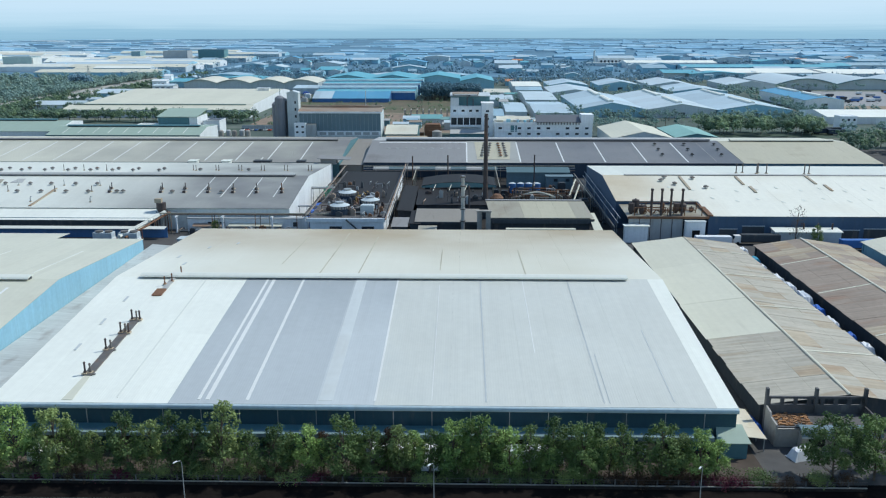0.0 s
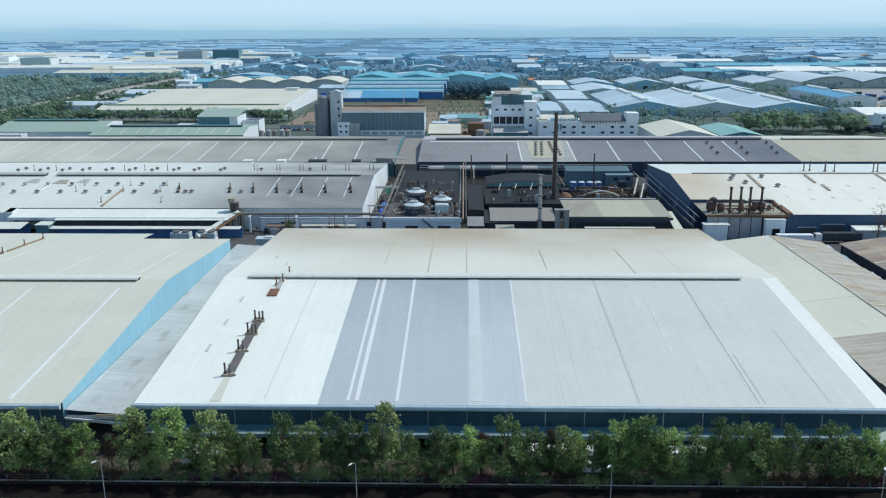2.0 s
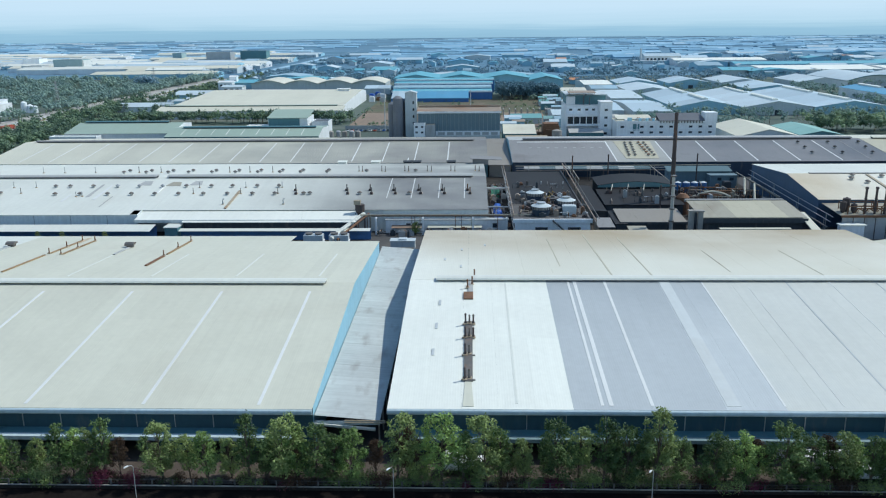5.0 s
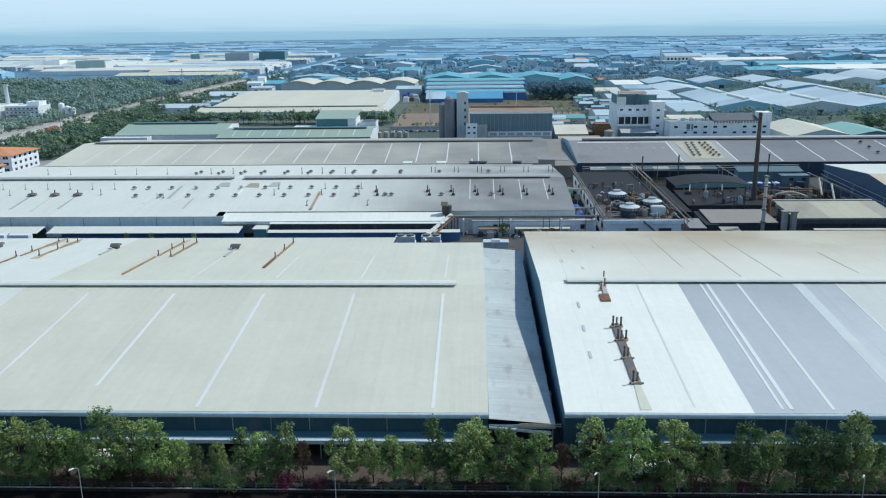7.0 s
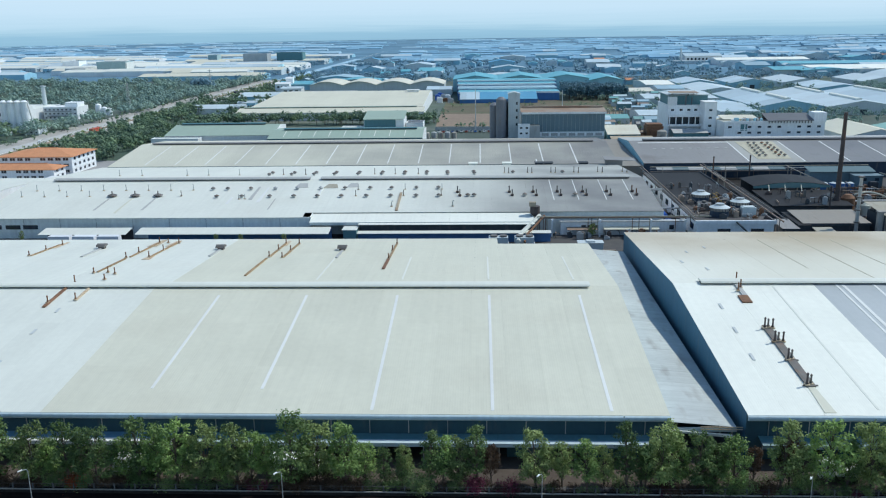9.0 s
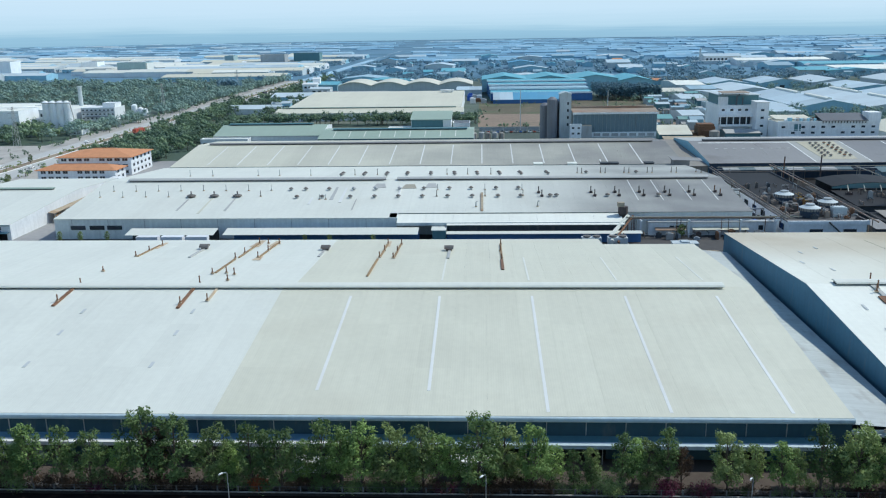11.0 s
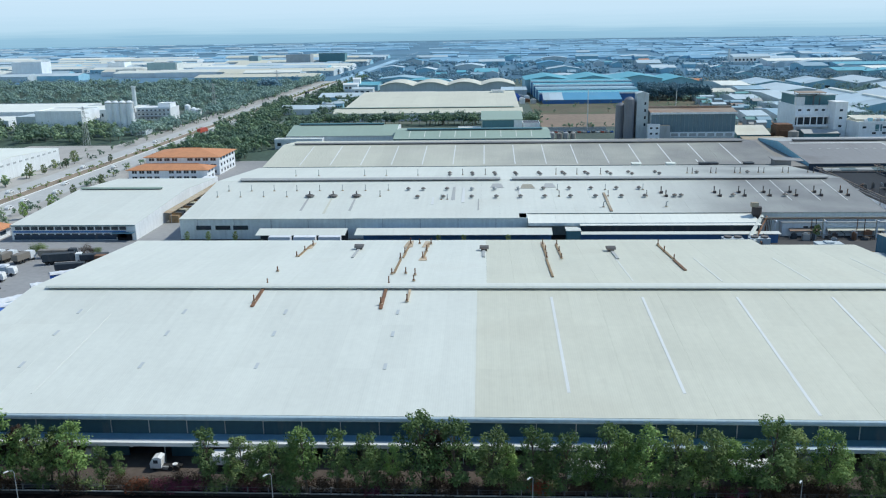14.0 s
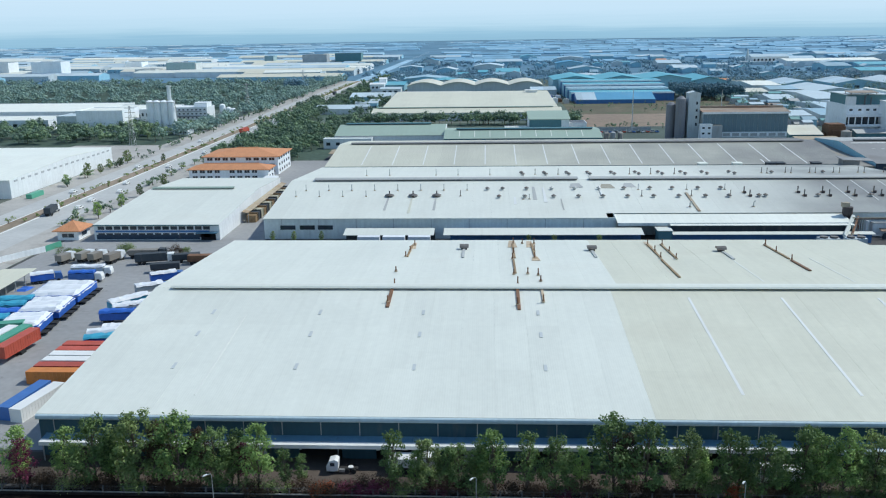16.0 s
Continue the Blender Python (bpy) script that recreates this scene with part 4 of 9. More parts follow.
# ---- process yard between the halls ----
# cooling-tower block
blk = thing("cooling_block", (-38, 310, 0), "white concrete block with cooling towers and a sooty flat roof", "plant building")
part("wall", Shape().box(-49.4, -25.4, 263.2, 355, 0, 6.0), "wall_bright", blk)
part("parapet", Shape().box(-50.2, -24.8, 262.6, 263.3, 5.3, 6.5), "wall_bright", blk)
part("front_slab", Shape().box(-50, -25, 263.35, 288, 6.0, 6.25), "grimy_slab", blk)
part("roof_sheet", Shape().box(-49, -25.8, 288, 354.6, 6.0, 6.3), "roof_sooty", blk)
part("kerb", Shape().box(-49.6, -49.1, 288, 354.6, 5.8, 6.6), "concrete_dark", blk)
part("kerb", Shape().box(-25.9, -25.4, 263.5, 354.6, 5.8, 6.7), "concrete_dark", blk)
for x in (-43, -32.5):
    fr = part("window", Shape().box(x, x + 4, 262.95, 263.18, 2.6, 3.8), "glass_dark", blk)
    part("frame", Shape().box(x - 0.15, x + 4.15, 262.9, 262.96, 3.8, 4.0).box(x - 0.15, x + 4.15, 262.9, 262.96, 2.4, 2.6), "wall_white", fr)
for i in range(9):
    part("side_window", Shape().box(-49.52, -49.41, 268 + 9.4 * i, 272 + 9.4 * i, 2.4, 4.4), "glass_dark", blk)
part("stair", Shape().tube([(-37.5, 262.3, 6.2), (-32, 262.3, 1.2)], 0.25, 4), "wall_dark", blk)


def cooling_tower(x, y, r, z=6.25):
    root = thing("cooling_tower", (x, y, z), "round white cooling tower with a dark band", "cooling tower", "cooling towers")
    part("basin", Shape().cyl(x, y, z, z + 2.0, r * 0.9, 24), "wall_navy", root)
    part("drum", Shape().cyl(x, y, z + 2.0, z + 3.0, r * 0.95, 24, r), "concrete", root)
    me = Shape().box(-0.07, 0.07, -r - 0.05, -r + 0.12, 2.05, 3.0).mesh("flute", M["wall_navy"])
    for k in range(20):
        piece("flute", me, root, (x, y, z)).rotation_euler = (0, 0, 0.31416 * k)
    part("dome", Shape().cyl(x, y, z + 3.0, z + 3.7, r * 1.02, 24, r * 0.5), "wall_pale", root)
    part("fan_ring", Shape().cyl(x, y, z + 3.7, z + 4.2, r * 0.44, 20), "galvanised", root)
    return root


for x, y, r in ((-40.6, 270.8, 3.3), (-41.0, 293.5, 3.2), (-31.4, 280.0, 3.2)):
    cooling_tower(x, y, r)
for x, y, r in ((-35.6, 272.5, 1.9), (-42.6, 282.5, 2.3), (-35.0, 289.5, 2.2)):
    lump("water_basin", Shape().cyl(x, y, 6.25, 8.1, r, 20).cyl(x, y, 8.1, 8.25, r * 1.05, 20).cyl(x, y, 8.25, 8.9, r * 0.35, 12, r * 0.3), "concrete_dark", "dark round water basin among the cooling towers", "basin", "water basins")
lump("chiller_box", Shape().box(-33.6, -29.2, 269.5, 272.5, 6.25, 9.2).box(-33.2, -29.6, 269.7, 272.3, 9.2, 9.4), "wall_pale", "pale sheet-metal chiller on the roof slab", "chiller")
s = Shape()
rnd = random.Random(11)
for i in range(9):
    x, y = rnd.uniform(-37.5, -34.5), rnd.uniform(282, 298)
    s.tube([(x, y, 6.3), (x, y, 8.0 + rnd.random()), (x + rnd.uniform(-2, 2), y + rnd.uniform(-2, 2), 8.2 + rnd.random())], 0.13, 6)
lump("pump_pipes", s, "yellow_paint", "yellow-orange pump pipes among the cooling towers", "pipework")


def pipe_run(points, r, mat, label, n=6, group="pipe runs", base=None):
    """A pipe with legs down to its support."""
    s = Shape().tube(points, r, n)
    if base is not None:
        a, b = Vector(points[0]), Vector(points[-1])
        for k in (0.06, 0.35, 0.65, 0.94):
            p = a.lerp(b, k)
            s.box(p.x - 0.1, p.x + 0.1, p.y - 0.1, p.y + 0.1, base, p.z)
    return lump("pipe", s, mat, label, "pipe", group)


pipe_run([(-50.6, 262, 7.4), (-50.6, 356, 8.4)], 0.2, "pipe_dark", "long grey pipe along a roof edge", base=5.0)
pipe_run([(-49.9, 262, 7.9), (-49.9, 356, 8.8)], 0.14, "roof_rust_plum", "long dusty pipe along a roof edge", base=5.9)
pipe_run([(-24.4, 258, 7.2), (-24.4, 360, 8.8)], 0.25, "roof_rust_plum", "brown insulated pipe along a roof edge", base=0.05)
pipe_run([(-23.4, 258, 7.8), (-23.4, 360, 9.2)], 0.16, "pipe_dark", "grey pipe along a roof edge", base=0.05)
pipe_run([(-100, 268.6, 6.2), (-49, 268.6, 6.2)], 0.16, "pipe_dark", "grey pipe on a rack", base=0.05)
pipe_run([(-100, 267.8, 6.9), (-44, 267.8, 6.9)], 0.22, "roof_dust", "dusty insulated pipe on a rack", base=0.05)
pipe_run([(-100, 269.5, 6.3), (-52, 269.5, 6.3)], 0.2, "rust", "rusty pipe on a rack", base=0.05)
pipe_run([(-99, 270, 6.8), (-106, 258, 3.4), (-107, 250, 3.2)], 0.7, "roof_pale", "wide pale duct sloping down", base=0.05)
pipe_run([(-97.4, 270, 6.8), (-104, 258, 3.2), (-105, 250, 3.0)], 0.35, "rust", "rusty pipe sloping down", base=0.05)
rack = thing("pipe_rack", (-75, 268.6, 0), "white steel posts carrying pipes", "pipe rack")
me = Shape().box(-0.25, 0.25, -1.4, 1.4, 5.4, 5.8).box(-0.25, 0.25, -0.3, 0.3, 0, 5.4).mesh("trestle", M["wall_bright"])
for x in (-95, -79.5, -63, -52):
    piece("trestle", me, rack, (x, 268.6, 0))
ww = thing("service_block", (-68, 272, 0), "low white service block with small windows", "service block")
part("wall", Shape().box(-92, -51.5, 270.9, 273.2, 0, 4.4), "wall_bright", ww)
part("roof", Shape().box(-92.3, -51.2, 270.6, 273.3, 4.4, 4.65), "wall_grey", ww)
for x in (-85.2, -83.2, -81.2, -56.5):
    part("window", Shape().box(x, x + 1.5, 270.8, 270.92, 1.8, 3.3), "glass_dark", ww)
part("awning", Shape().slab([(-90, 268.9, 2.2), (-80, 268.9, 2.2), (-80, 270.8, 2.8), (-90, 270.8, 2.8)], 0.1), "roof_rust_plum", ww)
part("awning", Shape().slab([(-78, 268.9, 2.3), (-60, 268.9, 2.3), (-60, 270.8, 2.9), (-78, 270.8, 2.9)], 0.1), "roof_beige", ww)
cyc = thing("dust_collector", (-100.5, 271, 0), "sooty cyclone dust collector on a steel frame", "dust collector")
part("frame", Shape().box(-102, -101.7, 269.6, 269.9, 0, 7).box(-99.2, -98.9, 269.6, 269.9, 0, 7).box(-102, -101.7, 272, 272.3, 0, 7).box(-99.2, -98.9, 272, 272.3, 0, 7), "pipe_dark", cyc)
part("cone", Shape().cyl(-100.5, 271, 5.4, 7.6, 0.4, 12, 1.6), "stack_steel", cyc)
part("drum", Shape().cyl(-100.5, 271, 7.6, 9.8, 1.6, 12), "stack_steel", cyc)
part("motor_box", Shape().box(-102.4, -100.2, 270.2, 271.8, 9.8, 11.2), "roof_rust", cyc)
for x in (-112.5, -104.5):
    c = thing("condenser", (x, 253, 0), "white condenser unit on legs with fans", "condenser", "condensers")
    part("case", Shape().box(x - 3.4, x + 2.6, 251.5, 254.5, 2.2, 4.0), "wall_pale", c)
    for i in range(2):
        part("fan", Shape().cyl(x - 1.8 + 3 * i, 253, 4.0, 4.5, 1.1, 14, 1.2), "pipe_dark", c)
    for i in range(2):
        part("leg", Shape().box(x - 3.2 + 5.4 * i, x - 2.6 + 5.4 * i, 251.5, 254.5, 0, 2.2), "wall_white", c)
lump("plant_cabinet", Shape().box(-88.5, -81.0, 249.5, 253, 0.02, 2.6).box(-88.7, -80.8, 249.3, 253.2, 2.6, 2.8).box(-86, -83.5, 250, 252.4, 2.8, 3.2), "wall_pale", "pale flat-topped plant cabinet in the back lane", "cabinet")
for x, y in ((-53.8, 282), (-53.6, 294), (-53.8, 305)):
    tarp_heap(x, y, 3.4, 8, 2.6, "tarp_blue", "goods under a blue tarpaulin beside the plant block")
lump("green_tank", Shape().cyl(-54, 330, 0.02, 4, 1.7, 16).cyl(-54, 330, 4, 4.5, 1.7, 16, 0.5), "green_paint", "green tank between hall and plant block", "tank")
pipe_run([(-58, 316, 6.5), (-49, 316, 6.5)], 0.5, "roof_grey", "duct bridging the side lane", base=0.05)
pipe_run([(-58, 288, 5.2), (-49, 288, 5.2)], 0.3, "galvanised", "pipe bridging the side lane", base=0.05)

# sooty low roofs in the middle of the yard
mid = thing("sooty_shed", (-2, 305, 0), "sooty low-roofed shed with a dark corrugated roof", "shed", "sooty sheds")
part("roof", Shape().slab([(-16.5, 291, 5.2), (11.5, 291, 5.2), (11.5, 315, 6.2), (-16.5, 315, 6.2)], 0.12), "roof_sooty", mid)
part("wall", Shape().box(-16, 11, 291.8, 314.5, 0, 5.0), "wall_dark", mid)
for x in (-11, -5, 1):
    part("rib", Shape().tube([(x, 312, 6.3), (x + 1, 316, 8.0)], 0.18, 4), "roof_beige", mid)
mid = thing("sooty_shed", (-20, 300, 0), "low dark lean-to with a stained sheet roof", "shed", "sooty sheds")
part("roof", Shape().slab([(-22.6, 283, 5.0), (-17, 283, 4.6), (-17, 325, 5.6), (-22.6, 325, 6.0)], 0.12), "roof_sooty", mid)
part("wall", Shape().box(-22.2, -17.3, 284, 324, 0, 4.5), "wall_dark", mid)
for x0, x1, y0, y1, z, m in ((-23, -17.5, 262, 273, 4.0, "roof_smoked"), (-17.3, -13.2, 264, 281, 4.6, "roof_sooty"), (-14, -8, 256, 262, 3.8, "roof_dust")):
    mid = thing("sooty_shed", ((x0 + x1) / 2, (y0 + y1) / 2, 0), "small stained lean-to roof in the yard", "shed", "sooty sheds")
    part("roof", Shape().slab([(x0, y0, z), (x1, y0, z), (x1, y1, z + 0.7), (x0, y1, z + 0.7)], 0.1), m, mid)
    part("wall", Shape().box(x0 + 0.3, x1 - 0.3, y0 + 0.5, y1 - 0.3, 0, z - 0.05), "wall_dark", mid)
mid = thing("yard_shed", (-4, 272, 0), "low shed with a smooth dull brown roof", "shed")
part("roof", Shape().slab([(-15.5, 265.5, 4.9), (6, 265.5, 4.9), (6, 280.5, 6.1), (-15.5, 280.5, 6.1)], 0.12), "roof_drab", mid)
part("wall", Shape().box(-15.2, 5.8, 266, 280, 0, 4.7), "wall_dark", mid)
part("fascia", Shape().box(-15.5, 6, 265.3, 265.48, 4.1, 4.9), "wall_dark", mid)
tl = thing("arched_shed", (-1.5, 321, 0), "open shed with a turquoise gable and grey roof", "shed")
arc = [(-15.5, 7.4), (-8, 8.5), (-1, 8.9), (6, 8.6), (13, 7.6)]
part("gable", Shape().prism(arc + [(13, 6.9), (-15.5, 6.7)], 316, 316.3, "y"), "roof_slate_teal", tl)
part("roof", Shape().prism([(a, b + 0.12) for a, b in arc] + [(a, b) for a, b in arc[::-1]], 315.8, 334, "y"), "roof_sooty", tl)
me = Shape().box(-0.2, 0.2, -0.2, 0.2, 0, 6.9).mesh("post", M["roof_rust"])
for x in (-12, -5.5, 1, 8, 12):
    piece("post", me, tl, (x, 316.5, 0))
part("rear_wall", Shape().box(-15, 12.5, 333, 333.3, 0, 7), "wall_dark", tl)
tan = thing("tan_shed", (25, 269, 0), "shed with a streaked tan sheet roof", "shed")
for i, (a, b) in enumerate(bays(8.6, 41.5, 5.5)):
    part("roof_panel", Shape().slab([(a + 0.6, 260.8, 7.4), (b + 0.57, 260.8, 7.4), (b - 0.03 - 0.4, 277.5, 9.4), (a - 0.4, 277.5, 9.4)], 0.1), "roof_dust_light" if i in (2, 3, 4) else "roof_dust", tan)
part("ridge_beam", Shape().box(8, 40.5, 277.6, 279.4, 9.0, 9.7), "roof_smoked", tan)
part("gutter_beam", Shape().box(9, 42.3, 260.3, 260.7, 5.6, 7.1), "wall_dark", tan)
part("wall", Shape().box(9.5, 41, 261.5, 277, 0, 7.0), "wall_dark", tan)
part("lower_strip", Shape().slab([(14, 256.8, 4.6), (36, 256.8, 4.6), (36, 258, 4.8), (14, 258, 4.8)], 0.15), "roof_beige", tan)
part("side_ramp", Shape().slab([(41.6, 252, 4.0), (44.6, 252, 4.0), (43.0, 266, 8.0), (40.9, 266, 8.0)], 0.3), "roof_lime", tan)
tr = thing("teal_roofed_shed", (33, 357, 0), "narrow shed with a turquoise sheet roof", "shed")
part("roof", Shape().slab([(19, 352, 6.6), (46, 352, 6.6), (46, 359, 7.8), (19, 359, 7.8)], 0.12), "roof_slate", tr)
part("wall", Shape().box(19.3, 45.7, 353, 358.6, 0, 6.4), "wall_slate", tr)
part("cabin", Shape().box(35.5, 46.5, 347, 352.5, 0, 5.6).box(35.2, 46.8, 346.7, 352.7, 5.6, 5.8), "wall_slate", tr)
for x in (38.5, 43.5):
    part("window", Shape().box(x, x + 1.6, 346.9, 346.98, 3.6, 4.8), "glass_dark", tr)
me_b, me_t = Shape().cyl(0, 0, 0, 3.9, 1.45, 14).mesh("shell", M["wall_royal"]), Shape().cyl(0, 0, 3.9, 4.35, 1.45, 14, 0.4).mesh("top", M["wall_pale"])
for i in range(4):
    tk = thing("storage_tank", (20.8 + 3.4 * i, 341, 0), "upright blue storage tank with a pale top", "tank", "blue tanks")
    piece("shell", me_b, tk, (20.8 + 3.4 * i, 341, 0.02))
    piece("top", me_t, tk, (20.8 + 3.4 * i, 341, 0.02))
# tangle of pipes and scrap
rnd = random.Random(21)
for i in range(42):
    x, y = rnd.uniform(16, 44), rnd.uniform(315, 338)
    L = rnd.uniform(3, 11)
    a = rnd.choice((0, 0.1, 1.5, -0.15, 1.7))
    z = rnd.uniform(1.2, 4.2)
    pipe_run([(x, y, z), (x + L * math.cos(a), y + L * 0.6 * math.sin(a), z + rnd.uniform(-0.3, 0.5))], rnd.uniform(0.12, 0.34), rnd.choice(("rust", "pipe_dark", "galvanised", "roof_dust", "stack_steel", "roof_rust_plum")),
             "pipe in a tangle of process pipework", 6, "process pipework", 0.05)
for i in range(26):
    x, y = rnd.uniform(-22, 46), rnd.uniform(284, 345)
    w, d, h = rnd.uniform(1, 3.5), rnd.uniform(1, 3), rnd.uniform(1, 4.5)
    if -24 < x < 12 and 284 < y < 335:
        y = rnd.uniform(336, 348)
    if 7 < x < 44 and y < 282:
        continue
    lump("machine_box", Shape().box(x, x + w, y, y + d, 0.02, h).box(x + 0.2, x + w - 0.2, y + 0.2, y + d - 0.2, h, h + 0.3), rnd.choice(("wall_dark", "rust", "wall_grey", "concrete", "pipe_dark")),
         "grimy machine housing in the process yard", "machine", "yard machines")
s = Shape().tube([(22 + 0.9 * i, 321 + 0.2 * math.sin(i), 2.0 + 2.0 * math.sin(math.pi * i / 16)) for i in range(17)], 0.4, 6)
lump("arched_pipe", s, "roof_beige", "arched beige duct over the scrap", "pipe")
for y in (318, 330):
    lump("truss_beam", Shape().tube([(42, y - 8, 2.5), (46, y + 6, 6.5)], 0.35, 4), "roof_beige", "sloping beige conveyor beam", "conveyor", "conveyors")

# grimy small gear: on the plant roof, along the lanes and on the sooty roofs
for i in range(300):
    zone = rnd.choice(("slab", "slab", "deck", "lane", "lane", "lane", "mid", "east", "east", "sooty", "rack"))
    if zone == "slab":
        x, y, z = rnd.uniform(-48, -27), rnd.uniform(265, 288), 6.25
    elif zone == "deck":
        x, y, z = rnd.uniform(-48, -27), rnd.uniform(289, 325), 6.3
    elif zone == "lane":
        x, y, z = rnd.uniform(-57, -51.5), rnd.uniform(274, 350), 0.05
    elif zone == "sooty":
        x, y = rnd.uniform(-15, 10), rnd.uniform(292, 312)
        z = 5.2 + (y - 291) / 24
    elif zone == "rack":
        x, y, z = rnd.uniform(-94, -50), rnd.uniform(264, 268), 0.05
    elif zone == "mid":
        x, y, z = rnd.uniform(-22, 44), rnd.uniform(281.5, 290), 0.05
    else:
        x, y, z = rnd.uniform(14, 50), rnd.uniform(282, 347), 0.05
    mat = rnd.choice(("pipe_dark", "rust", "wall_dark", "wall_grey", "galvanised", "stack_steel", "wall_dark", "roof_rust_plum"))
    if rnd.random() < 0.45:
        L, a, r, up = rnd.uniform(2, 6), rnd.choice((0, 1.57, 0.1, 1.4)), rnd.uniform(0.1, 0.22), rnd.uniform(0.5, 2.0)
        ex, ey = x + L * math.cos(a) * 0.7, y + L * math.sin(a)
        lump("pipe", Shape().tube([(x, y, z), (x, y, z + up), (ex, ey, z + up), (ex, ey, z)], r, 6), mat, "short grimy pipe bend in the process yard", "pipe", "process pipework")
    else:
        w, d, hh = rnd.uniform(0.6, 2.2), rnd.uniform(0.6, 2.2), rnd.uniform(0.5, 2.6)
        lump("machine_box", Shape().box(x, x + w, y, y + d, z, z + hh).box(x + w * 0.2, x + w * 0.7, y + d * 0.2, y + d * 0.8, z + hh, z + hh + 0.35), mat, "grimy machine housing in the process yard", "machine", "yard machines")

for dx, z, r, mat in ((-1.2, 5.4, 0.14, "wall_grey"), (-2.0, 3.6, 0.3, "pipe_dark"), (-0.6, 7.0, 0.12, "wall_grey")):
    pipe_run([(51.5 + dx, 263, z), (51.5 + dx, 345, z + 1.2)], r, mat, "long pipe beside the blue gable wall", base=0.05)
ws = thing("walkway_shed", (0, 373, 0), "narrow slate-roofed walkway along the dark hall", "walkway")
for p, q in bays(-40, 16, 7):
    part("roof_sheet", Shape().slab([(p, 371.2, 4.6), (q - 0.04, 371.2, 4.6), (q - 0.04, 374.6, 5.3), (p, 374.6, 5.3)], 0.08), "roof_slate" if int(p) % 2 else "roof_grey", ws)
    part("post", Shape().box(p + 0.1, p + 0.3, 371.4, 371.6, 0, 4.6), "pipe_dark", ws)
for y, z, r, mat in ((368.5, 6.4, 0.2, "roof_dust"), (367.6, 5.6, 0.14, "galvanised"), (366.8, 4.6, 0.25, "pipe_dark")):
    pipe_run([(-44, y, z), (50, y, z + 0.3)], r, mat, "long pipe before the dark hall", base=0.05)
for x, y0, y1, z in ((-20, 336, 368, 6.2), (14.6, 318, 368, 6.6), (47.5, 300, 352, 6.0)):
    pipe_run([(x, y0, z), (x, y1, z + 0.2)], 0.18, "roof_dust", "pipe crossing the process yard", base=0.05)
# chimney, slender pole, twin pillars, small stacks
ch = thing("chimney", (8.5, 298.9, 0), "tall dark rusty steel chimney", "chimney")
part("shaft", Shape().cyl(8.5, 298.9, 0, 36.6, 0.95, 16, 0.6), "stack_steel", ch)
part("base", Shape().cyl(8.5, 298.9, 0, 6.5, 1.9, 14, 1.0), "stack_steel", ch)
for z in (12, 20, 28, 35.6):
    part("flange", Shape().cyl(8.5, 298.9, z, z + 0.35, 1.05 - z * 0.009, 16), "stack_steel", ch)
lump("boiler", Shape().cyl(12.8, 300, 0.02, 6.2, 2.4, 16).cyl(12.8, 300, 6.2, 7.4, 2.4, 16, 1.2), "rust", "rusty round boiler beside the chimney", "boiler")
lump("steam_drum", Shape().cyl(17.5, 296, 0.02, 4.2, 1.6, 14).cyl(17.5, 296, 4.2, 5.2, 1.6, 14, .5), "roof_beige", "pale drum beside the boiler", "tank")
po = thing("lattice_pole", (0.3, 263.5, 0), "tall slim grey pipe mast with clamps", "mast")
part("shaft", Shape().cyl(0.3, 263.5, 0, 20.5, 0.62, 10, 0.5), "galvanised", po)
for z in (5.5, 9.5, 13.5, 17, 20):
    part("clamp", Shape().cyl(0.3, 263.5, z, z + 0.4, 0.95, 10), "pipe_dark", po)
tw = thing("twin_pillars", (7.3, 260, 0), "pair of square concrete pillars", "pillar")
for x in (5.6, 8.4):
    part("pillar", Shape().box(x - 0.75, x + 0.75, 259, 260.6, 0, 9.6), "concrete", tw)
part("cap", Shape().box(4.6, 9.4, 258.7, 260.9, 9.6, 10.0), "concrete", tw)
for x, y, h in ((-21, 352, 13), (-6, 352, 13.5), (30.5, 350, 14), (2.5, 290, 12)):
    st = thing("flue", (x, y, 0), "thin dark flue pipe", "flue", "flues")
    part("pipe", Shape().cyl(x, y, 0, h, 0.28, 8), "stack_steel", st)
    part("cowl", Shape().cyl(x, y, h, h + 0.5, 0.45, 8, 0.1), "stack_steel", st)

# four stacks and the low buildings before the cream hall
pl = thing("furnace_deck", (66, 268, 0), "rusty furnace deck with pipes before the cream hall", "platform")
part("deck", Shape().slab([(53, 262, 7.7), (79, 262, 7.7), (79, 277.4, 8.5), (53, 277.4, 8.5)], 0.2), "roof_dust", pl)
part("front_beam", Shape().box(53, 79, 261.4, 261.9, 7.1, 7.8), "rust", pl)
for p, q in bays(53.5, 71, 3.5):
    part("wall_panel", Shape().box(p, q - 0.25, 262, 262.3, 0, 7.0), "wall_grey", pl)
    part("wall_post", Shape().box(q - 0.22, q - 0.03, 261.9, 262.3, 0, 7.05), "stack_steel", pl)
part("edge_beam", Shape().slab([(78.7, 262, 8.3), (80.3, 262, 8.3), (80.3, 277.4, 9.3), (78.7, 277.4, 9.3)], 0.5), "rust", pl)
for x in (55.5, 60.5, 66, 71.5, 77):
    part("frame_post", Shape().box(x - 0.12, x + 0.12, 263.2, 263.4, 7.7, 10.2), "rust", pl)
    part("frame_post", Shape().box(x - 0.12, x + 0.12, 270.2, 270.4, 8.0, 10.4), "rust", pl)
part("frame_rail", Shape().box(55.4, 77.1, 263.22, 263.38, 10.2, 10.4), "rust", pl)
part("frame_rail", Shape().box(55.4, 77.1, 270.2, 270.4, 10.4, 10.6), "rust", pl)
